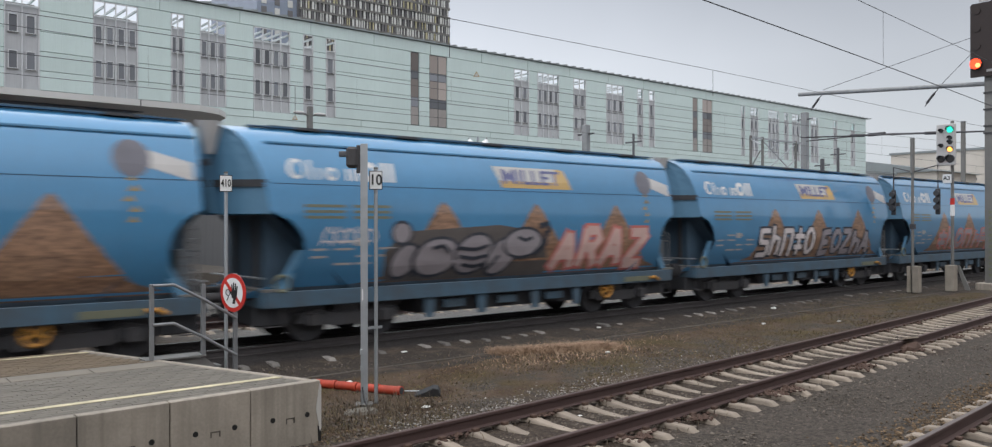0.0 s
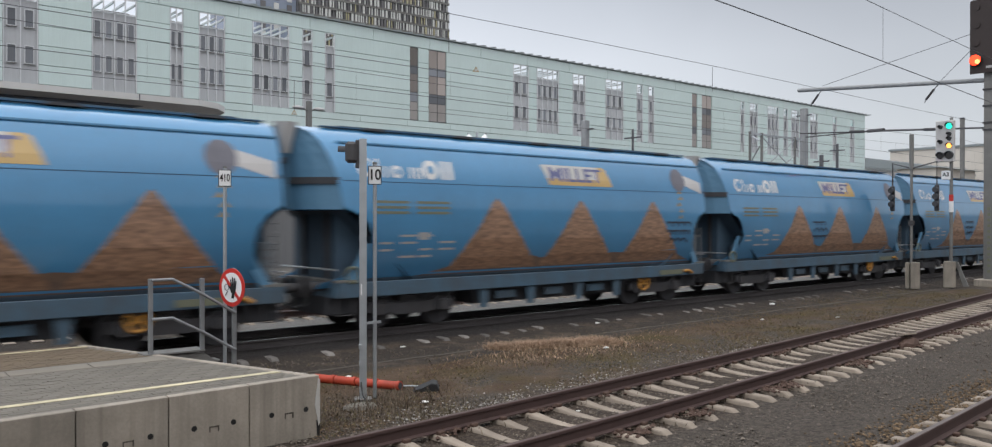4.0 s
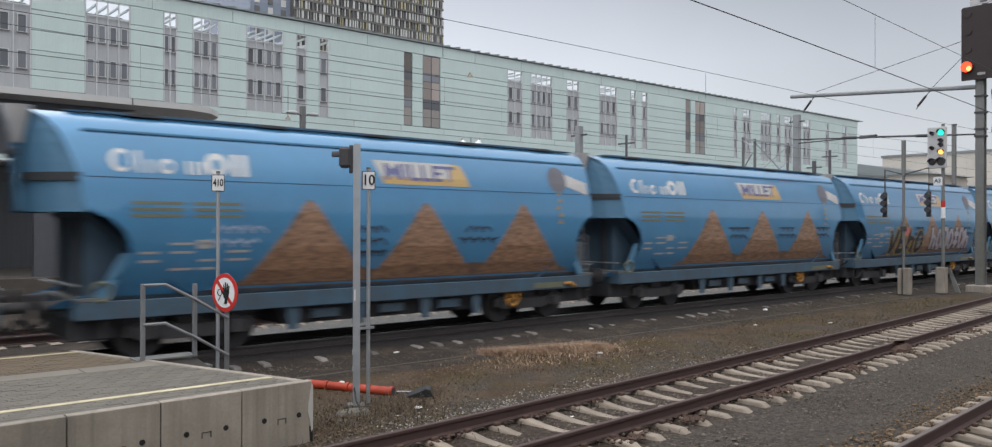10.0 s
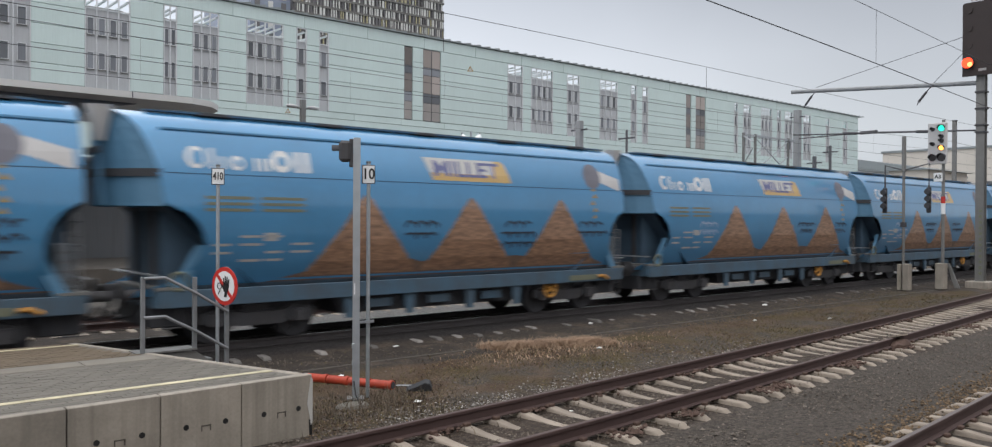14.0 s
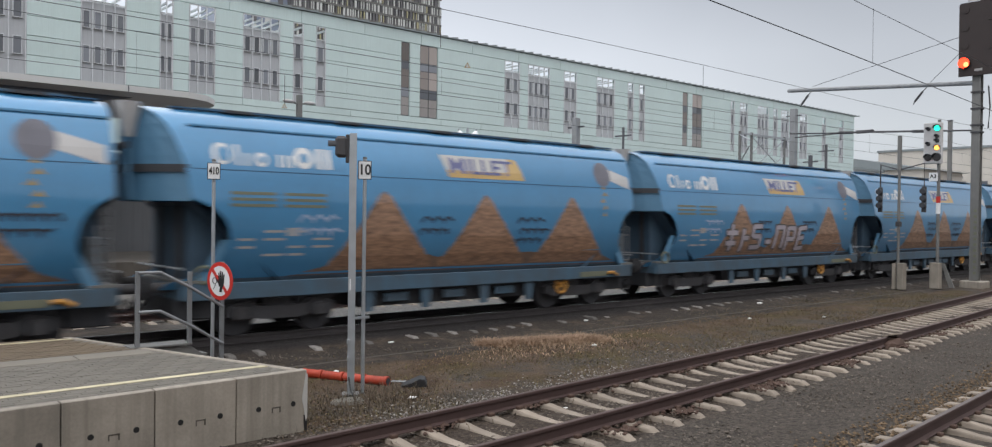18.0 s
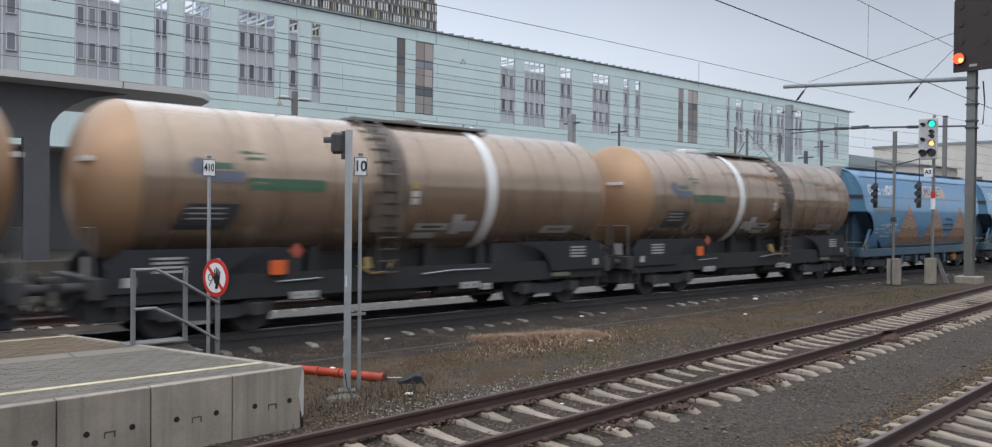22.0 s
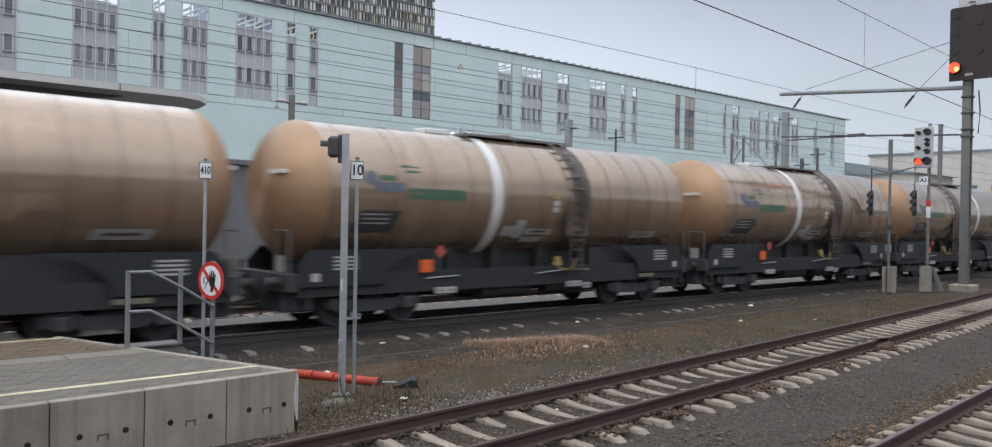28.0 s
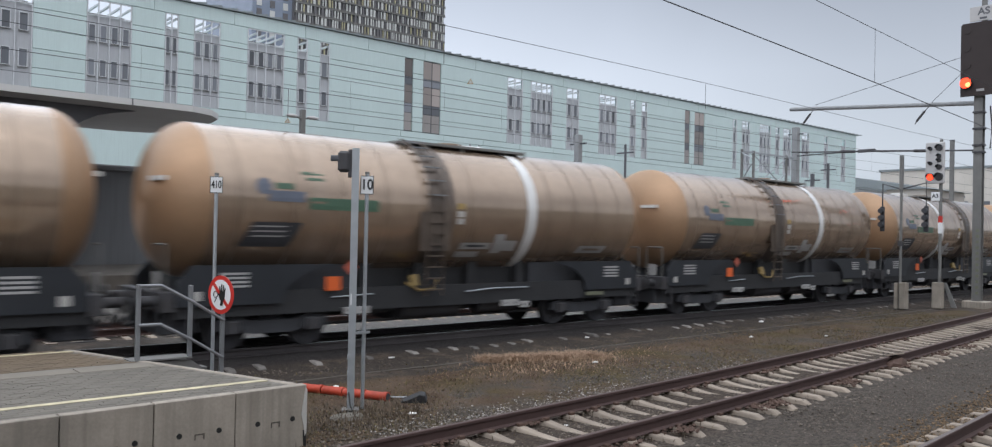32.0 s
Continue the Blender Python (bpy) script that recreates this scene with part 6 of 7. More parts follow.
            part("outlet_bracket", bm, M["blue_sill"], w, "blue bracket beside the outlet")
    for xx in (-1.65, 0.05, 1.72):
        bm = B()
        for a, b, c, d in ((0.9, 1.15, 1.05, 0.45),):
            lo = [bm.verts.new((xx + p * 0.42, q * 0.75, 0.40)) for p, q in ((-1, -1), (1, -1), (1, 1), (-1, 1))]
            hi = [bm.verts.new((xx + p * 0.78, q * 1.1, 1.05)) for p, q in ((-1, -1), (1, -1), (1, 1), (-1, 1))]
            bm.faces.new(lo)
            bm.faces.new(hi)
            for i in range(4):
                bm.faces.new((lo[i], lo[(i + 1) % 4], hi[(i + 1) % 4], hi[i]))
        part("discharge_chute", bm, M["black"], w, "dark discharge chute")
        bm = B()
        box(bm, xx - 0.32, xx + 0.32, -1.16, -1.10, 0.52, 0.72, 0.01)
        part("control_box", bm, M["blue_sill"], w)
    bm = B()
    prism(bm, [(-2.85, 1.05), (-2.55, 0.42), (2.6, 0.42), (2.9, 1.05)], -0.98, 0.98, "y")
    part("outlet_housing", bm, M["black"], w, "black housing round the discharge chutes")
    for e in (-1, 1):
        bm = B()
        rod(bm, (e * 2.95, -0.55, 0.78), (e * 3.35, -0.55, 0.78), 0.18, seg=14)
        part("brake_cylinder", bm, M["black_steel"], w, smooth=True)
    for xx in (-4.5, 4.5):
        bogie(w, xx, M["black_steel"])
    for xx in (-5.4, -3.6, 3.6, 5.4):
        wheelset(w, xx)
    buffers(w, 6.68)
    bm = B()
    path_tube(bm, [(3.75 + 0.22 * math.cos(radians(18 * k)), -1.20, 0.66 + 0.22 * math.sin(radians(18 * k))) for k in range(21)], 0.035, 8)
    hw = part("handbrake_wheel", bm, M["brake_yellow"], w, "worn orange-yellow handbrake wheel", smooth=True)
    for a in (30, 90, 150):
        bm = B()
        dx, dz = 0.22 * math.cos(radians(a)), 0.22 * math.sin(radians(a))
        rod(bm, (3.75 - dx, -1.20, 0.66 - dz), (3.75 + dx, -1.20, 0.66 + dz), 0.022, seg=6)
        part("spoke", bm, M["brake_yellow"], hw)
    bm = B()
    rod(bm, (3.75, -1.24, 0.66), (3.75, -1.0, 0.66), 0.06, seg=12)
    part("hub", bm, M["brake_yellow"], hw)
    bm = B()
    path_tube(bm, [(5.55, -1.31, 0.93), (5.72, -1.36, 0.95), (5.9, -1.36, 0.86)], 0.045, 8)
    part("brake_lever", bm, M["brake_yellow"], w, "orange-yellow brake lever")
    bm = B()
    box(bm, 4.4, 5.5, -1.315, -1.302, 0.85, 0.99)
    part("orange_panel", bm, M["ochre_dim"], w, "dull ochre marking on the sole bar")
    # paint on the near side
    decal([(-0.26, 3.44), (2.22, 3.44), (2.16, 3.62), (-0.34, 3.62)], "yellow_panel", M["yellow"], w, 0.006, "yellow lower part of a name panel")
    decal([(-0.34, 3.62), (2.16, 3.62), (2.01, 3.93), (1.91, 3.98), (-0.50, 3.98)], "pale_panel", M["pale"], w, 0.006, "pale upper part of a name panel")
    decal([(1.62, 3.62), (2.16, 3.62), (2.01, 3.93), (1.91, 3.98), (1.70, 3.98)], "yellow_panel", M["yellow"], w, 0.009, "yellow end of a name panel")
    me = letters("MILLET", 0.50, None, "millet_letters", M["navy"], None, 0.0)
    x0 = min(v.co.x for v in me.vertices)
    x1 = max(v.co.x for v in me.vertices)
    for v in me.vertices:
        u = (v.co.x - x0) / (x1 - x0)
        z = 3.71 + v.co.y * 1.05
        v.co = Vector((-0.22 + 2.05 * u, -side_y(z) - 0.014, z))
    ob = new("word_letters", me)
    ob.parent = w
    tagged(ob, "dark blue capital letters")
    bars = [disc(-5.9, 3.68, 0.2, 0.22, 16)]
    bars += [rect(x, x + 0.07, 3.46, 3.46 + h) for x, h in ((-5.62, 0.42), (-5.42, 0.26), (-4.72, 0.26), (-4.58, 0.26), (-4.44, 0.26))]
    bars += [disc(-5.08, 3.6, 0.15, 0.15, 14), disc(-4.12, 3.68, 0.23, 0.23, 16), rect(-3.82, -3.69, 3.46, 3.90), rect(-3.61, -3.48, 3.46, 3.90)]
    for b_ in bars:
        decal(b_, "logo_shape", M["white"], w, 0.006, "plain white logo shape")
    for b_ in (disc(-5.87, 3.68, 0.13, 0.15, 14), disc(-5.06, 3.6, 0.08, 0.08, 10), disc(-4.12, 3.68, 0.10, 0.11, 12)):
        decal(b_, "logo_gap", M["blue"], w, 0.010)
    for xc in (-2.15, 0.85, 3.94):
        pts = [(xc - 1.46, 1.30)]
        rng = random.Random(int(xc * 10))
        n = 16
        # flanks that flare out a little at the foot, and a rounded top
        for i in range(-n, n + 1):
            u = 1 - abs(i) / n
            xx = xc + 1.40 * i / n
            zz = 1.40 + 1.75 * (0.88 * u + 0.12 * u * u - 0.045 * max(0.0, (u - 0.9) / 0.1)) + rng.uniform(-0.02, 0.02)
            pts.append((xx, zz))
        pts.append((xc + 1.46, 1.30))
        decal(pts[::-1], "painted_grain", M["grain"], w, 0.005, "painted heap of brown millet grain")
    rng = random.Random(5)
    top = [(-4.4 + 0.35 * i, 1.21 + (0.35 + rng.uniform(-0.05, 0.05)) * min(1.0, i / 5, (30 - i) / 3)) for i in range(31)]
    decal([(-4.6, 1.2), (6.25, 1.2)] + top[::-1], "painted_floor", M["grain_low"], w, 0.003, "dull brown painted ground under the grain heaps")
    decal(rect(-5.9, 6.4, 1.05, 1.20), "dusty_band", M["low_band"], w, 0.003, "dull dark band along the lower edge")
    lines = []
    for k in range(3):
        for a in (-5.75, -4.6):
            lines.append(rect(a, a + 0.95, 2.88 - 0.12 * k, 2.94 - 0.12 * k))
    for q in lines:
        decal(q, "writing_bar", M["ochre_dim"], w, 0.006, "plain ochre bar of small writing")
    marks = [rect(-5.6 + 0.55 * k, -5.25 + 0.55 * k + 0.1 * (k % 2), 2.12 - 0.16 * j, 2.17 - 0.16 * j) for k in range(4) for j in range(4) if (k + j) % 3]
    marks += [rect(-4.55, -4.25, 2.05, 2.22)]
    for q in marks:
        decal(q, "marking_bar", M["grey_mark"], w, 0.006, "small pale bar of unreadable marking")
    # painted spout with falling grains
    decal([(5.37, 3.64), (6.42, 3.34), (6.42, 3.69), (5.5, 3.93)], "painted_spout", M["pipe"], w, 0.006, "painted grey spout")
    decal(disc(5.30, 3.74, 0.34, 0.35, 18), "spout_mouth", M["mouth"], w, 0.009)
    drops = [[(5.28 + 0.05 * math.sin(k * 2.3) - 0.09 - 0.02 * (k % 3), 3.32 - 0.19 * k), (5.28 + 0.05 * math.sin(k * 2.3) + 0.09 + 0.03 * (k % 2), 3.32 - 0.19 * k), (5.30 + 0.05 * math.sin(k * 2.3), 3.44 - 0.19 * k)] for k in range(5)]
    decal_set(drops, "falling_grain", M["ochre"], w, 0.006, "painted falling grains")
    bm = B()
    rod(bm, (-7.42, -0.50, 3.95), (-7.44, -0.54, 4.62), 0.09, 0.25, seg=18)
    part("filling_funnel", bm, M["pipe"], w, "pale grey funnel at the wagon end", smooth=True)
    bm = B()
    path_tube(bm, [(-7.42, -0.50, 3.96), (-7.42, -0.5, 3.2), (-7.36, -0.5, 2.75)], 0.06, 8)
    part("down_pipe", bm, M["blue_end"], w, "blue pipe running down the end wall")
    return w


TANK_R, TANK_Z, SHIFT, SHELL, BULGE = 1.60, 3.05, 0.35, 6.24, 0.78


def tank_y(z):
    return math.sqrt(max(0.0, TANK_R ** 2 - (z - TANK_Z) ** 2))


def tank_wagon(band, ladder):
    w = thing("tank_wagon", "brown tank wagon with a white ring and ochre ends", "freight wagon", group="brown tank wagons")
    bm = B()
    n = 48
    xs = [-SHELL, -3, 0, 3, SHELL]
    rings = [[bm.verts.new((x, TANK_R * math.cos(2 * math.pi * k / n), TANK_Z + TANK_R * math.sin(2 * math.pi * k / n))) for k in range(n)] for x in xs]
    for r, s in zip(rings[:-1], rings[1:]):
        for k in range(n):
            bm.faces.new((r[k], r[(k + 1) % n], s[(k + 1) % n], s[k]))
    part("tank_shell", bm, M["tank"], w, "weathered brown cylindrical tank", smooth=True)
    for e in (-1, 1):
        bm = B()
        prof = [(SHELL + BULGE * (1 - q ** 3.2) ** 0.6, TANK_R * q) for q in (1.0, 0.995, 0.982, 0.96, 0.925, 0.88, 0.82, 0.74, 0.64, 0.52, 0.38, 0.24, 0.1)]
        rings = [[bm.verts.new((e * x, r * math.cos(2 * math.pi * k / n), TANK_Z + r * math.sin(2 * math.pi * k / n))) for k in range(n)] for x, r in prof]
        tip = bm.verts.new((e * (SHELL + BULGE), 0, TANK_Z))
        for r, s in zip(rings[:-1], rings[1:]):
            for k in range(n):
                bm.faces.new((r[k], r[(k + 1) % n], s[(k + 1) % n], s[k]))
        for k in range(n):
            bm.faces.new((rings[-1][k], rings[-1][(k + 1) % n], tip))
        hd = part("tank_end", bm, M["tank_head"], w, "ochre domed tank end", smooth=True)
        bm = B()
        box(bm, min(e * 6.90, e * 7.03), max(e * 6.90, e * 7.03), -0.95, -0.35, 3.38, 3.47)
        part("white_plate", bm, M["white"], hd)
    def ring(x0, x1, r, material, name, label=""):
        bm = B()
        a = [bm.verts.new((x0, r * math.cos(2 * math.pi * k / n), TANK_Z + r * math.sin(2 * math.pi * k / n))) for k in range(n)]
        b = [bm.verts.new((x1, r * math.cos(2 * math.pi * k / n), TANK_Z + r * math.sin(2 * math.pi * k / n))) for k in range(n)]
        for k in range(n):
            bm.faces.new((a[k], a[(k + 1) % n], b[(k + 1) % n], b[k]))
        return part(name, bm, material, w, label, smooth=True)
    ring(band - 0.165, band + 0.165, TANK_R + 0.012, M["white"], "white_ring", "white painted ring round the tank")
    for x in (-5.35, -4.15, -3.05, -1.9, -0.6, 0.55, 3.2, 4.1, 5.0, 5.9):
        if abs(x - band) > 0.4 and abs(x - ladder) > 0.5:
            ring(x - 0.016, x + 0.016, TANK_R + 0.006, M["tank_seam"], "sheet_seam")
    ring(ladder - 0.15, ladder + 0.58, TANK_R + 0.004, M["tank_stain"], "spill_stain", "dark oily stain running down beside the ladder")
    for x in (-3.62,):
        ring(x - 0.15, x + 0.15, TANK_R + 0.008, M["tank_clean"], "pale_band", "paler band of cleaner sheet")
    # ladder with side rails following the shell, and the walkway on top
    for s in (-1, 1):
        lb = part("ladder", rod(B(), (ladder, s * 1.63, 1.1), (ladder, s * 1.63, 2.2), 0.02, seg=6), M["black_steel"], w, "dark curved access ladder")
        bm = B()
        for dx in (-0.24, 0.24):
            pts = [(ladder + dx, s * 1.61, 1.0), (ladder + dx, s * 1.67, 3.0)] + [(ladder + dx, s * (TANK_R + 0.11) * math.cos(radians(a)), TANK_Z + (TANK_R + 0.11) * math.sin(radians(a))) for a in (15, 30, 45, 60, 75)]
            path_tube(bm, pts, 0.022, 6)
        part("ladder_rail", bm, M["tank_stain"], lb)
        bm = B()
        box(bm, -0.24, 0.24, -0.04, 0.04, -0.015, 0.015)
        rung = finish(bm, "rung", M["rail_galv"])
        low_rung = rung.copy()
        low_rung.materials[0] = M["tank_stain"]
        spots = [(s * 1.65, 1.15 + 0.26 * k) for k in range(8)]
        spots += [(s * (TANK_R + 0.1) * math.cos(radians(a)), TANK_Z + (TANK_R + 0.1) * math.sin(radians(a))) for a in (10, 22, 34, 46, 58, 70)]
        for y, z in spots:
            share("rung", rung if z > 3.1 else low_rung, lb, pose(ladder, y, z))
        bm = B()
        box(bm, ladder - 0.42, ladder + 0.42, s * 1.61 - 0.02, s * 1.61 + 0.02, 2.05, 2.95)
        part("ladder_backing", bm, M["tank_stain"], lb)
    a, b = sorted((band, ladder))
    bm = B()
    box(bm, a - 0.3, b + 0.6, -0.62, 0.62, TANK_Z + TANK_R - 0.03, TANK_Z + TANK_R + 0.03)
    for x in (a - 0.28, (a + b) / 2, b + 0.58):
        for s in (-0.6, 0.6):
            box(bm, x - 0.02, x + 0.02, s - 0.02, s + 0.02, TANK_Z + 1.25, TANK_Z + TANK_R + 0.06)
    part("roof_walkway", bm, M["galv_dull"], w, "dark grated roof walkway")
    bm = B()
    rod(bm, ((a + b) / 2, 0, TANK_Z + TANK_R), ((a + b) / 2, 0, TANK_Z + TANK_R + 0.12), 0.32, seg=20)
    part("manhole_lid", bm, M["tank"], w, smooth=True)
    bm = B()
    box(bm, band - 1.3, band - 0.6, -0.25, 0.25, TANK_Z + TANK_R - 0.02, TANK_Z + TANK_R + 0.10, 0.02)
    part("vent_cover", bm, M["white"], w)
    # saddles and frame
    for e in (-1, 1):
        for s in (-1, 1):
            bm = B()
            y0, y1 = sorted((s * 1.22, s * 1.28))
            pts = [(e * 6.78, 0.95), (e * 6.78, 1.42), (e * 6.48, 1.75), (e * 3.3, 1.75)] + [(e * (3.3 + 1.3 * math.sin(radians(t))), 0.95 + 0.75 * math.cos(radians(t))) for t in (15, 30, 45, 60, 75, 90)]
            prism(bm, pts, y0, y1, "y")
            sd = part("side_skirt", bm, M["skirt"], w, "dark grey frame skirt with an arched cut-out")
            if s < 0:
                bm = B()
                for k in range(4):
                    box(bm, min(e * 5.35, e * 5.95), max(e * 5.35, e * 5.95), y0 - 0.006, y0, 1.30 + 0.085 * k, 1.345 + 0.085 * k)
                part("pale_writing", bm, M["grey_mark"], sd, "pale bars of unreadable writing")
        bm = B()
        box(bm, min(e * 2.7, e * 6.2), max(e * 2.7, e * 6.2), -0.95, 0.95, 1.0, 1.72)
        part("saddle", bm, M["black"], w)
        bm = B()
        box(bm, min(e * 6.8, e * 7.05), max(e * 6.8, e * 7.05), -1.28, 1.28, 0.86, 1.24, 0.01)
        part("headstock", bm, M["black_steel"], w)
        bm = B()
        rod(bm, (e * 6.98, -1.2, 1.2), (e * 6.98, -1.2, 2.15), 0.018, seg=6)
        rod(bm, (e * 6.98, -0.6, 1.2), (e * 6.98, -0.6, 2.15), 0.018, seg=6)
        rod(bm, (e * 6.98, -1.2, 2.15), (e * 6.98, -0.6, 2.15), 0.018, seg=6)
        part("end_handrail", bm, M["galv_dull"], w)
        bm = B()
        box(bm, min(e * 7.0, e * 7.02), max(e * 7.0, e * 7.02), -1.0, -0.7, 1.28, 1.62)
        part("pale_end_plate", bm, M["grey_mark"], w)
        bogie(w, e * 4.7, M["black"])
    bm = B()
    box(bm, -6.9, 6.9, -0.45, 0.45, 0.78, 1.05)
    box(bm, -3.2, 3.2, -0.3, 0.3, 1.0, 1.7)
    part("centre_sill", bm, M["black"], w, "black centre beam of the frame")
    for s in (-1, 1):
        bm = B()
        box(bm, -6.8, 6.8, min(s * 1.1, s * 1.2), max(s * 1.1, s * 1.2), 0.72, 1.22)
        part("side_beam", bm, M["rubber"], w)
    for x in (-2.4, -0.9, 0.75, 2.4):
        bm = B()
        prism(bm, [(x - 0.2, 0.8), (x + 0.2, 0.8), (x + 0.12, 1.85), (x - 0.12, 1.85)], -0.92, 0.92, "y")
        part("cross_member", bm, M["rubber"], w)
    bm = B()
    box(bm, -2.75, 2.75, -0.70, 0.70, 0.56, 1.70, 0.03)
    part("valve_housing", bm, M["rubber"], w, "black housing of pipes and valves under the tank")
    for s in (-1, 1):
        bm = B()
        path_tube(bm, [(0.3, s * 1.26, 1.04), (1.2, s * 1.27, 1.10), (2.4, s * 1.22, 1.09)], 0.020, 6)
        part("air_pipe", bm, M["galv"], w, "thin pale air pipe along the frame")
        bm = B()
        path_tube(bm, [(-3.4, s * 1.22, 1.03), (-2.4, s * 1.24, 1.07)], 0.018, 6)
        part("air_pipe", bm, M["galv"], w, "thin pale air pipe along the frame")
        for x0, x1, z0, z1 in ((-3.1, -2.45, 0.64, 0.80), (1.5, 2.1, 0.62, 0.78), (2.16, 2.5, 0.56, 0.72)):
            bm = B()
            box(bm, x0, x1, s * 1.2 - 0.03, s * 1.2 + 0.03, z0, z1, 0.01)
            plate = part("brake_plate", bm, M["grey_mark"], w, "pale brake selector plate")
            bm = B()
            for q in (0.25, 0.75):
                xx = x0 + (x1 - x0) * q
                rod(bm, (xx, s * 1.228, (z0 + z1) / 2), (xx, s * 1.238, (z0 + z1) / 2), 0.03, seg=8)
            part("bolt", bm, M["black"], plate)
        for e in (-1, 1):
            bm = B()
            box(bm, min(e * 6.3, e * 6.48), max(e * 6.3, e * 6.48), s * 1.284 - 0.004, s * 1.284 + 0.004, 1.06, 1.24)
            part("label_plate", bm, M["pale"], w, "small white label plate")
    bm = B()
    rod(bm, (-1.4, -0.8, 0.66), (0.3, -0.8, 0.66), 0.24, seg=16)
    part("brake_reservoir", bm, M["black_steel"], w, smooth=True)
    bm = B()
    rod(bm, (0.9, -0.85, 0.66), (2.2, -0.85, 0.66), 0.2, seg=16)
    part("brake_reservoir", bm, M["black_steel"], w, smooth=True)
    for x0, x1, z0 in ((-3.3, -1.5, 0.54), (-1.4, 0.6, 0.38), (0.7, 3.3, 0.52)):
        bm = B()
        box(bm, x0, x1, -0.42, 0.42, z0, 0.80, 0.03)
        part("brake_gear", bm, M["black"], w, "black brake gear under the frame")
    bm = B()
    rod(bm, (-3.2, -0.62, 0.40), (3.2, -0.62, 0.40), 0.035, seg=8)
    part("brake_rod", bm, M["black_steel"], w)
    bm = B()
    rod(bm, (ladder - 0.2, -1.15, 1.2), (ladder - 0.2, -1.05, 1.45), 0.1, seg=14)
    path_tube(bm, [(ladder - 0.5, -1.2, 1.3), (ladder - 0.2, -1.28, 1.12), (ladder + 0.2, -1.28, 1.12), (ladder + 0.4, -1.2, 1.35)], 0.03, 8)
    part("drain_valve", bm, M["ochre"], w, "yellowish drain pipe")
    bm = B()
    box(bm, 4.6, 5.3, -1.31, -1.285, 0.80, 0.90)
    part("yellow_brake_lever", bm, M["ochre_dim"], w)
    for xx in (-5.6, -3.8, 3.8, 5.6):
        wheelset(w, xx)
    buffers(w, 7.0)
    fixed = ("white_ring", "spill_stain", "sheet_seam", "pale_band", "ladder", "roof_walkway", "manhole_lid", "vent_cover", "drain_valve")
    done = set()
    for c in w.children_recursive:
        base = c.name.split(".")[0]
        if base in fixed or c.parent.name.split(".")[0] in fixed:
            continue
        if base == "wheelset":
            c.matrix_basis = pose(c.matrix_basis.translation.x + SHIFT, 0, 0.46)
        elif c.data.name not in done:
            c.data.transform(Matrix.Translation((SHIFT, 0, 0)))
            done.add(c.data.name)
    # paint on the near side
    kw = dict(surf=tank_y)
    for q in (rect(-4.0, -3.5, 3.62, 3.68), rect(-3.9, -3.5, 3.50, 3.56), rect(-4.6, -4.2, 3.30, 3.42)):
        decal(q, "green_logo", M["green_band"], w, 0.008, "faded green logo stripe", **kw)
    for q in (disc(-4.85, 3.34, 0.17, 0.17, 14), rect(-4.75, -3.95, 3.04, 3.26)):
        decal(q, "blue_logo", M["logo_blue"], w, 0.008, "faded blue logo shape", **kw)
    decal(rect(-3.85, -2.15, 2.90, 3.15), "green_band", M["green_band"], w, 0.008, "faded green band along the tank", **kw)
    decal(rect(-5.3, -4.2, 2.12, 2.62, 0.25), "dark_board", M["black"], w, 0.010, "dark data board", **kw)
    decal_set([rect(-5.1, -4.35, 2.32 + 0.1 * k, 2.35 + 0.1 * k, 0.1) for k in range(3)], "board_writing", M["grey_mark"], w, 0.014, "", **kw)
    # stencils stand between the white ring and the ladder
    g = 1 if ladder > band else -1
    for u, v, z0, z1 in ((0.34, 0.86, 2.04, 2.30), (0.80, 1.12, 1.98, 2.46)):
        a, b = sorted((band + g * u, band + g * v))
        decal(rect(a, b, z0, z1), "stencil", M["grey_mark"], w, 0.008 if u < 0.5 else 0.010, "plain pale stencil block", **kw)
    bar = band + g * 1.68
    for x0, x1, z0, z1 in ((bar - 0.48, bar + 0.48, 2.08, 2.24), (bar - 0.5, bar + 0.2, 1.88, 2.02)):
        decal(rect(x0, x1, z0, z1), "stencil", M["grey_mark"], w, 0.008, "plain pale stencil bar", **kw)
    decal(rect(bar - 0.3, bar + 0.3, 2.135, 2.185), "stencil_writing", M["black"], w, 0.012, "", **kw)
    plate = ladder - g * 0.78
    for dz, key in ((0.24, "ochre"), (0.05, "pale"), (-0.12, "pale")):
        decal(rect(plate - 0.11, plate + 0.11, 2.80 + dz, 2.94 + dz), "data_plate", M[key], w, 0.008, "small data plate", **kw)
    decal(rect(4.5, 5.6, 1.98, 2.18, 0.1), "grey_plate", M["grey_mark"], w, 0.008, "", **kw)
    decal(rect(4.75, 5.45, 2.05, 2.11), "plate_writing", M["tank_seam"], w, 0.012, "", **kw)
    bm = B()
    box(bm, -3.25, -2.9, -1.30, -1.285, 1.18, 1.48)
    part("orange_plate", bm, M["orange_plate"], w, "orange hazard plate")
    bm = B()
    prism(bm, [(-2.66, 1.50), (-2.49, 1.67), (-2.66, 1.84), (-2.83, 1.67)], -1.30, -1.285, "y")
    part("hazard_diamond", bm, M["diamond"], w, "dull red hazard diamond")
    return w


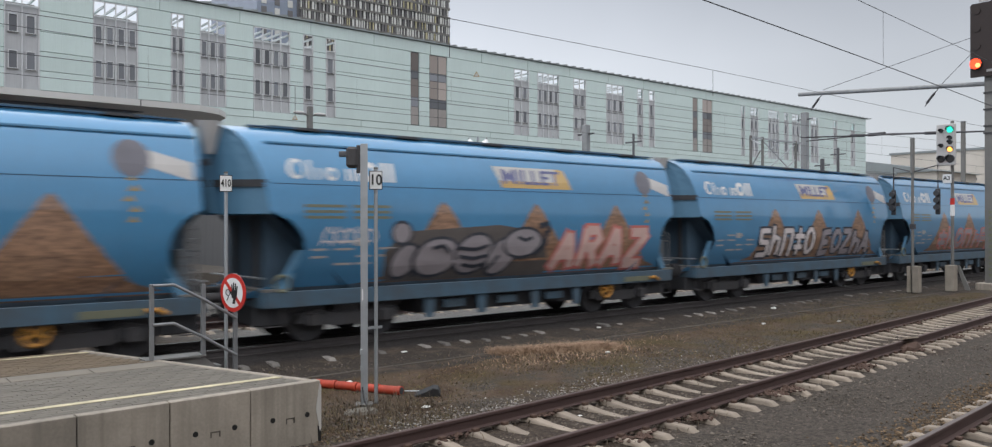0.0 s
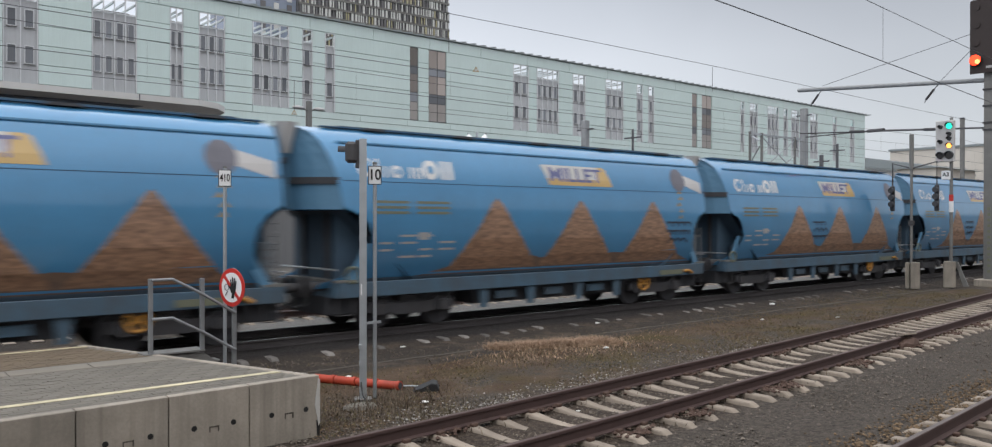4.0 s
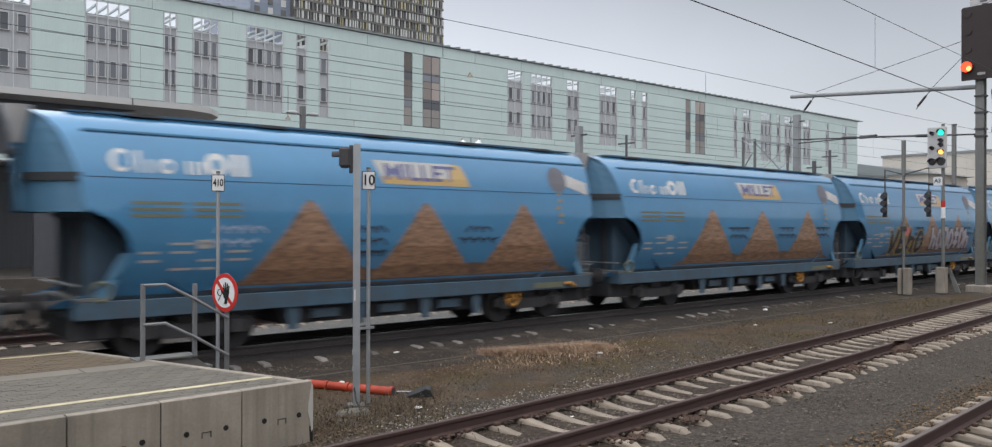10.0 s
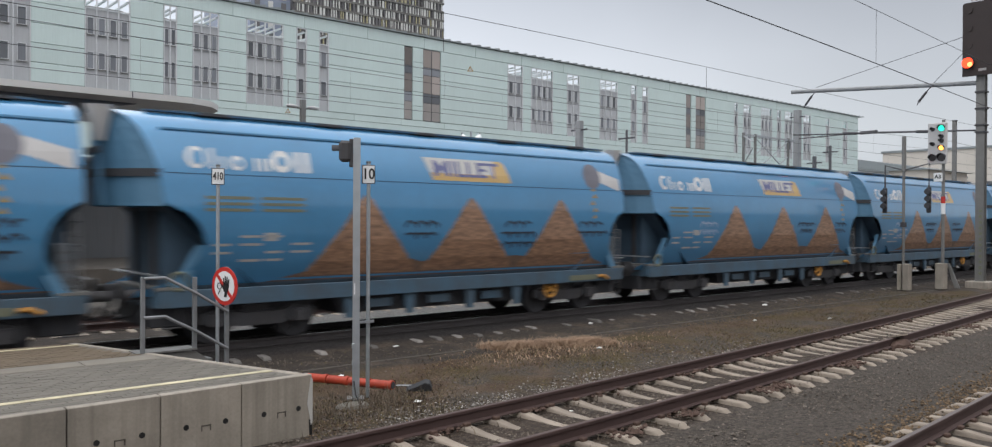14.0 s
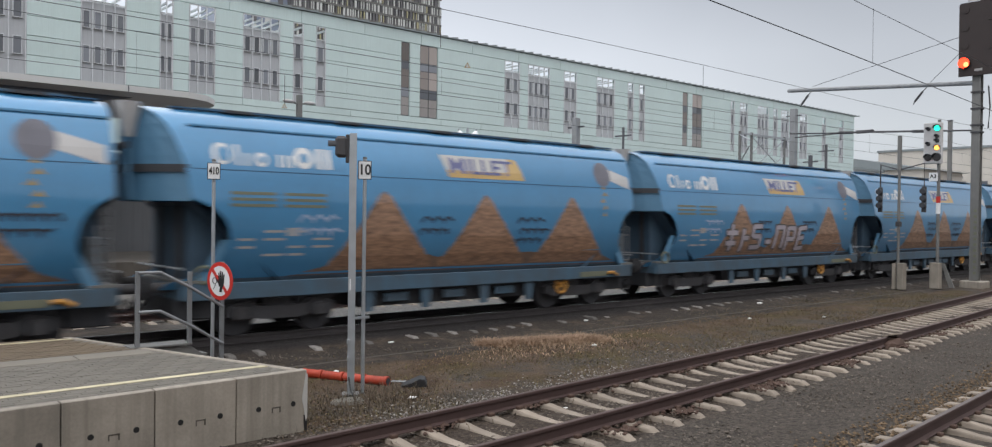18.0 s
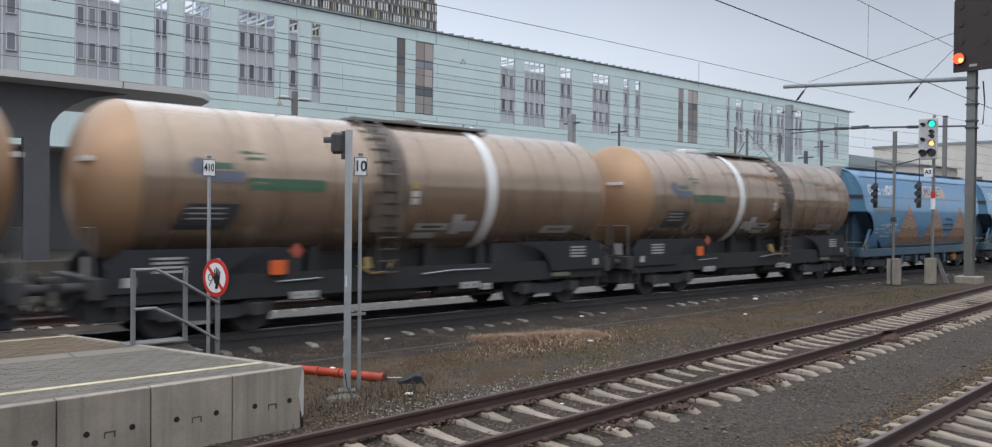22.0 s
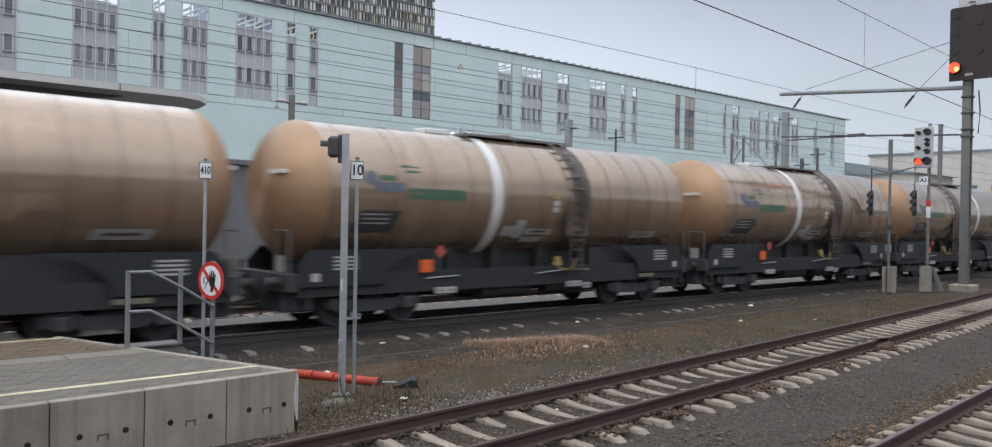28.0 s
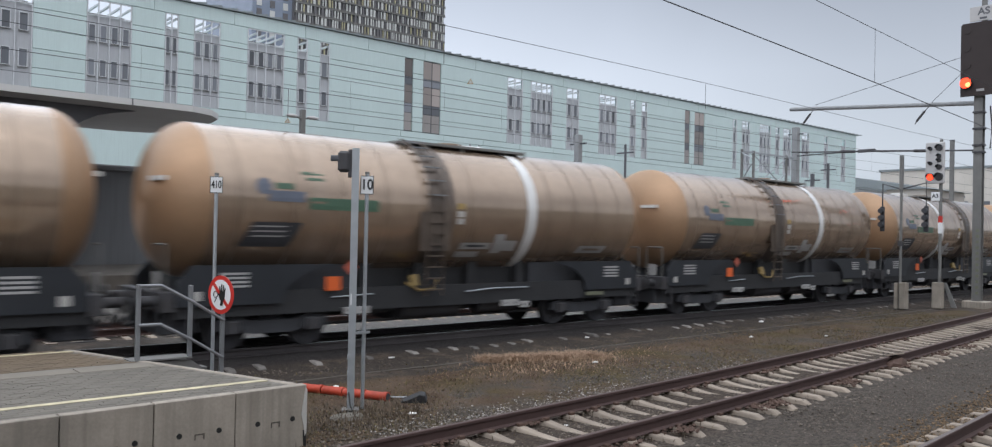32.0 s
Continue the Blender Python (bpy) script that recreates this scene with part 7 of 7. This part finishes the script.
def ribbon(pts, width):
    """Quads of one brush stroke along the (x, z) points."""
    n = len(pts) - 1
    edge = []
    for i, (a, b) in enumerate(pts):
        (p, q), (u, v) = pts[max(i - 1, 0)], pts[min(i + 1, n)]
        le = math.hypot(u - p, v - q) or 1
        nx, nz = -(v - q) / le * width / 2, (u - p) / le * width / 2
        edge.append(((a + nx, b + nz), (a - nx, b - nz)))
    return [(a, b, d, c) for (a, b), (c, d) in zip(edge[:-1], edge[1:])]


def arc_pts(cx, cz, rx, rz, a0=0, a1=360, n=10):
    return [(cx + rx * math.cos(radians(a0 + (a1 - a0) * k / n)), cz + rz * math.sin(radians(a0 + (a1 - a0) * k / n))) for k in range(n + 1)]


# strokes of sprayed shapes in a unit square
SLANT = [[(0.0, 1.0), (0.42, 0.0)], [(0.42, 0.0), (0.95, 1.05)]]
COMB = [[(0.9, 1.0), (0.12, 0.95)], [(0.14, 1.0), (0.1, 0.0)], [(0.1, 0.5), (0.7, 0.55)], [(0.08, 0.03), (0.9, 0.08)]]
HOOK = [[(0.15, 1.1), (0.1, 0.0)], [(0.12, 0.45), (0.4, 0.68), (0.75, 0.6), (0.8, 0.3), (0.78, 0.0)]]
LOOP = [arc_pts(0.5, 0.5, 0.42, 0.46)]
GABLE = [[(0.0, 0.0), (0.4, 1.0)], [(0.4, 1.0), (0.9, 0.0)], [(0.18, 0.38), (0.72, 0.38)]]
LEG = [[(0.08, 0.0), (0.08, 1.0)], [(0.05, 0.97), (0.6, 0.97), (0.78, 0.75), (0.6, 0.52), (0.1, 0.5)], [(0.4, 0.5), (0.9, 0.0)]]
BOLT = [[(0.0, 0.97), (0.9, 0.97)], [(0.88, 0.95), (0.08, 0.05)], [(0.05, 0.03), (1.0, 0.03)]]
CROSS = [[(0.5, 1.05), (0.5, 0.0)], [(0.0, 0.72), (1.0, 0.72)], [(0.08, 0.3), (0.92, 0.3)]]
POST = [[(0.35, 1.0), (0.35, 0.0)], [(0.35, 0.6), (0.9, 0.6)]]
SNAKE = [[(0.95, 0.95), (0.1, 0.95)], [(0.1, 1.0), (0.1, 0.5)], [(0.1, 0.52), (0.88, 0.52)], [(0.88, 0.55), (0.88, 0.02)], [(0.9, 0.05), (0.0, 0.05)]]
DOT = [[(0.3, 0.4), (0.8, 0.4)]]
GATE = [[(0.08, 0.0), (0.08, 1.0)], [(0.05, 0.95), (0.9, 0.95)], [(0.85, 1.0), (0.85, 0.0)]]
FLAG = [[(0.1, 0.0), (0.1, 1.0)], [(0.1, 0.95), (0.85, 0.95)], [(0.82, 1.0), (0.82, 0.5)], [(0.85, 0.48), (0.1, 0.48)]]


def brush_row(parent, shapes, x0, x1, z0, z1, fill, line, surf, width, rim, skew=0.0, seed=1):
    """A row of brush-stroke shapes, each with its own outline."""
    rng = random.Random(seed)
    step = (x1 - x0) / len(shapes)
    hgt = z1 - z0
    for i, strokes in enumerate(shapes):
        dz = rng.uniform(-0.06, 0.06) * hgt
        k = rng.uniform(0.92, 1.06)

        def put(p):
            return (x0 + step * (i + 0.06 + 0.84 * p[0]) + skew * (p[1] - 0.5) * hgt, z0 + dz + k * hgt * p[1])
        polys = [[put(p) for p in st] for st in strokes]
        rimq, fillq, order = [], [], []
        for st in polys:
            (a, b), (c, d) = st[0], st[1]
            le = math.hypot(c - a, d - b) or 1
            (e, f), (g, h) = st[-2], st[-1]
            lf = math.hypot(g - e, h - f) or 1
            longer = [(a - (c - a) / le * rim, b - (d - b) / le * rim)] + st[1:-1] + [(g + (g - e) / lf * rim, h + (h - f) / lf * rim)]
            rimq += ribbon(longer, width + 2 * rim)
            fillq += ribbon(st, width)
            order += [len(rimq)] * (len(rimq) - len(order))
        back = decal_set(rimq, "graffiti_outline", line, parent, 0.010, "sprayed outline of a graffiti shape", surf, 0.0004, order)
        decal_set(fillq, "graffiti_shape", fill, back, 0.022, "sprayed graffiti shape", surf, 0.0004, order)


def blob(parent, cx, cz, rx, rz, fill, line, surf, lift=0.010, tilt=0.0):
    """A rounded sprayed shape with a dark outline."""
    def ell(k):
        return [(cx + (rx + k) * math.cos(a) + tilt * (rz + k) * math.sin(a), cz + (rz + k) * math.sin(a)) for a in [2 * math.pi * j / 20 for j in range(20)]]
    back = decal(ell(0.07), "graffiti_outline", line, parent, lift, "dark sprayed outline of a rounded shape", surf)
    decal(ell(0.0), "graffiti_lump", fill, back, lift + 0.004, "grey sprayed rounded shape", surf)


def tag(parent, x0, z0, x1, z1, material, surf, seed, width=0.035):
    """A thin looping scrawl."""
    rng = random.Random(seed)
    n = max(14, int((x1 - x0) * 30))
    zc, hz = (z0 + z1) / 2, (z1 - z0) / 2
    ph, turns = rng.uniform(0, 6), (x1 - x0) * rng.uniform(3.0, 4.5)
    pts = []
    for i in range(n + 1):
        u = i / n
        a = ph + 2 * math.pi * turns * u
        pts.append((x0 + (x1 - x0) * u + 0.07 * math.sin(a), zc + hz * math.cos(a) * (0.6 + 0.4 * math.sin(3 * a + ph))))
    decal_set(ribbon(pts, width), "scrawl", material, parent, 0.012, "thin sprayed scrawl", surf, 0.0003, [0] * n)


# wagon number 0 is the one whose rear end passes the platform at the start; the train rolls towards +x
HOP, TNK, JOIN = 14.46, 15.1, 14.95
S_ROWS = ((0, 13.87), (3, 47.72), (6, 81.38), (9, 115.1), (11, 137.4), (13, 159.85), (19, 225.9), (20, 236.75), (21, 247.3), (23, 268.8), (24, 279.68), (28, 322.3), (30, 343.55), (32, 364.83))
wagons = []
first_hopper = hopper_wagon()
for k in range(-3, 16):
    ob = first_hopper if k == -3 else copy_thing(first_hopper, pose(0, TRAIN_Y, 0))
    wagons.append((ob, -HOP * k))
tank_a, tank_b = tank_wagon(-1.1, 1.8), tank_wagon(2.52, -0.6)
used = set()
ORDER = {16: "A", 17: "B", 18: "A", 19: "B", 20: "A", 21: "A", 22: "A", 23: "B", 24: "B", 25: "A", 26: "B"}
for k, kind in ORDER.items():
    proto = tank_a if kind == "A" else tank_b
    ob = copy_thing(proto, pose(0, TRAIN_Y, 0)) if kind in used else proto
    used.add(kind)
    wagons.append((ob, -HOP * 15 - JOIN - TNK * (k - 16) - (0.2 if k == 16 else 0.0)))

by_k = {k: w[0] for k, w in zip(list(range(-3, 16)) + list(ORDER), wagons)}
G, LN = M["g_grey"], M["g_dark"]
decal([(-3.75, 1.22), (1.3, 1.22), (1.35, 1.5), (1.0, 2.3), (-0.4, 2.5), (-3.3, 2.35), (-3.8, 1.9)], "graffiti_ground", M["g_dusk"], by_k[0], 0.008, "dull brown-grey sprayed ground")
for n, (cx, cz, rx, rz, tl) in enumerate(((-3.35, 2.32, 0.24, 0.22, 0.0), (-3.25, 1.68, 0.33, 0.36, 0.3), (-2.35, 1.75, 0.62, 0.42, 0.25), (-1.25, 1.8, 0.55, 0.46, 0.3), (-0.35, 1.72, 0.42, 0.44, 0.4), (0.35, 2.05, 0.62, 0.34, 0.2))):
    blob(by_k[0], cx, cz, rx, rz, G, LN, side_y, 0.012 + 0.006 * n, tl)
for n, st in enumerate(([(-2.9, 2.0), (-3.05, 1.7), (-2.95, 1.3)], [(-2.5, 1.95), (-2.2, 2.02), (-2.0, 1.85)], [(-1.75, 1.95), (-1.25, 1.9), (-0.8, 2.0)], [(-1.7, 1.75), (-1.25, 1.68), (-0.85, 1.75)], [(-1.6, 1.55), (-1.2, 1.48), (-0.9, 1.55)], [(0.15, 2.2), (0.4, 2.1), (0.65, 2.18)], [(-0.75, 1.4), (-0.45, 1.75)], [(0.75, 1.75), (1.1, 2.0), (1.15, 2.35)], [(0.9, 2.45), (1.2, 2.55), (1.25, 2.3)])):
    decal_set(ribbon(st, 0.09 if n < 7 else 0.16), "graffiti_stroke", LN, by_k[0], 0.056, "dark sprayed stroke", side_y, 0.0, [0, 0])
brush_row(by_k[0], (GABLE, LEG, GABLE, BOLT), 1.55, 5.35, 1.40, 2.36, M["g_pink"], M["g_red"], side_y, 0.26, 0.07, 0.30, 32)
tag(by_k[0], -5.3, 2.1, -4.0, 2.5, M["g_white"], side_y, 33, 0.045)
tag(by_k[0], -5.4, 2.05, -4.2, 2.2, M["g_white"], side_y, 34, 0.03)
brush_row(by_k[-1], (SNAKE, HOOK, GATE, CROSS, LOOP), -3.2, 0.6, 1.4, 2.3, M["g_white"], LN, side_y, 0.17, 0.07, 0.15, 35)
brush_row(by_k[-1], (COMB, LOOP, BOLT, HOOK, GABLE), 1.0, 5.0, 1.4, 2.2, G, LN, side_y, 0.2, 0.07, 0.2, 36)
brush_row(by_k[-2], (CROSS, HOOK, LOOP, GATE, POST, FLAG, BOLT), -2.8, 4.2, 1.4, 2.2, G, M["g_red"], side_y, 0.2, 0.06, 0.2, 37)
brush_row(by_k[6], (SLANT, COMB, HOOK, LOOP), -3.6, -0.1, 1.34, 2.32, LN, M["ochre"], side_y, 0.21, 0.075, 0.22, 38)
decal([(-2.35, 2.15), (-1.75, 2.12), (-1.6, 2.4), (-2.2, 2.45)], "graffiti_patch", M["g_red"], by_k[6], 0.03, "dull red sprayed patch")
brush_row(by_k[6], (HOOK, LOOP, GATE, LOOP, CROSS, LOOP, HOOK), 0.7, 5.3, 1.48, 2.42, M["g_lilac"], LN, side_y, 0.22, 0.05, 0.1, 39)
brush_row(by_k[13], (CROSS, POST, SNAKE, DOT, GATE, FLAG, COMB), -3.1, 2.3, 1.46, 2.26, M["g_lilac"], M["g_dusk"], side_y, 0.15, 0.05, 0.12, 40)
# dark scrawls in the gaps between the painted heaps
GAPS = (-3.75, -0.65, 2.40, 5.15)
for k in range(1, 16):
    r = random.Random(100 + k)
    for x in r.sample(GAPS, 3 if k > 4 else 1):
        for row in range(r.choice((2, 2, 3))):
            z = 2.40 - 0.26 * row
            tag(by_k[k], x - r.uniform(0.35, 0.6), z - 0.10, x + r.uniform(0.3, 0.65), z + 0.10, M["g_dark"] if x > -3 else M["g_blue"], side_y, 200 + 10 * k + row, 0.05)
brush_row(by_k[18], (GATE, HOOK), -2.1, -0.75, 2.25, 3.0, M["g_yel"], LN, tank_y, 0.29, 0.055, 0.1, 41)
brush_row(by_k[18], (HOOK, LOOP, LOOP), -0.7, 1.2, 2.2, 3.0, M["g_blue"], LN, tank_y, 0.29, 0.06, 0.1, 42)
brush_row(by_k[18], (GATE, POST, HOOK, GATE, POST, GATE), 2.5, 5.6, 2.2, 2.85, M["g_purple"], M["g_dusk"], tank_y, 0.25, 0.04, 0.3, 43)


def head_scrawl(parent, seed):
    """White sprayed strokes on the rear tank end."""
    rng = random.Random(seed)

    def hx(y, z):
        return SHIFT - SHELL - BULGE * max(0.0, 1 - (math.hypot(y, z) / TANK_R) ** 3.2) ** 0.6 - 0.012
    bm = B()
    for _ in range(340):
        y0, z0 = rng.uniform(-1.2, 0.75), rng.gauss(-0.15, 0.5)
        a = rng.uniform(-0.5, 0.5)
        le, w = rng.uniform(0.15, 0.36), 0.032
        pts = [(y0 - le / 2 * math.cos(a), z0 - le / 2 * math.sin(a)), (y0 + le / 2 * math.cos(a), z0 + le / 2 * math.sin(a))]
        if max(math.hypot(*p) for p in pts) > 1.38:
            continue
        vs = []
        for (y, z), d in ((pts[0], -w), (pts[1], -w), (pts[1], w), (pts[0], w)):
            vs.append(bm.verts.new((hx(y, z + d), y, TANK_Z + z + d)))
        bm.faces.new(vs)
    part("head_scrawl", bm, M["g_white"], parent, "white sprayed strokes on the tank end")


head_scrawl(by_k[18], 77)
# the sprayed wagon carries no hazard plates
for ob in [c for c in by_k[18].children if c.name.split(".")[0] in ("orange_plate", "hazard_diamond")]:
    bpy.data.objects.remove(ob)
for k, word in ((0, "large grey and red graffiti"), (-1, "white and grey graffiti"), (-2, "pale graffiti"), (6, "dark and white graffiti"), (13, "a row of white sprayed shapes")):
    by_k[k]["label"] = "blue grain hopper wagon covered with " + word
by_k[18]["label"] = "brown tank wagon with yellow, blue and purple graffiti"


def motions():
    # the signal falls from green over yellow to red as the added flaps turn
    for flap, hinge, opens in LAMP_FLAPS:
        up, down = pose(*hinge, 0, 85, 0), pose(*hinge)
        first, last = (down, up) if opens else (up, down)
        walk(flap, [(0, first), (24.6, first), (24.8, last), (32, last)])
    for ob, offset in wagons:
        walk(ob, [(t, pose(s + offset, TRAIN_Y, 0)) for t, s in S_ROWS])
    # wheels roll without slipping; alike wheels of alike wagons share their turning
    for proto in (first_hopper, tank_a, tank_b):
        alike = [o for o, _ in wagons if o.children and o.children[0].data == proto.children[0].data]
        sets = [c for c in proto.children if c.name.split(".")[0] == "wheelset"]
        for c in sets:
            x = c.location.x
            rows = []
            ang = 0.0
            for f in range(0, 961):
                t = f / FPS
                rows.append((t, pose(x, 0, 0.46, 0, math.degrees(11.0 * t / 0.46) % 360, 0)))
            walk(c, rows)
            act, slot = c.animation_data.action, c.animation_data.action_slot
            for o in alike:
                for d in o.children:
                    if d is not c and d.data == c.data and abs(d.matrix_basis.translation.x - x) < 0.01:
                        d.rotation_mode = "QUATERNION"
                        d.animation_data_create()
                        d.animation_data.action = act
                        d.animation_data.action_slot = slot


motions()
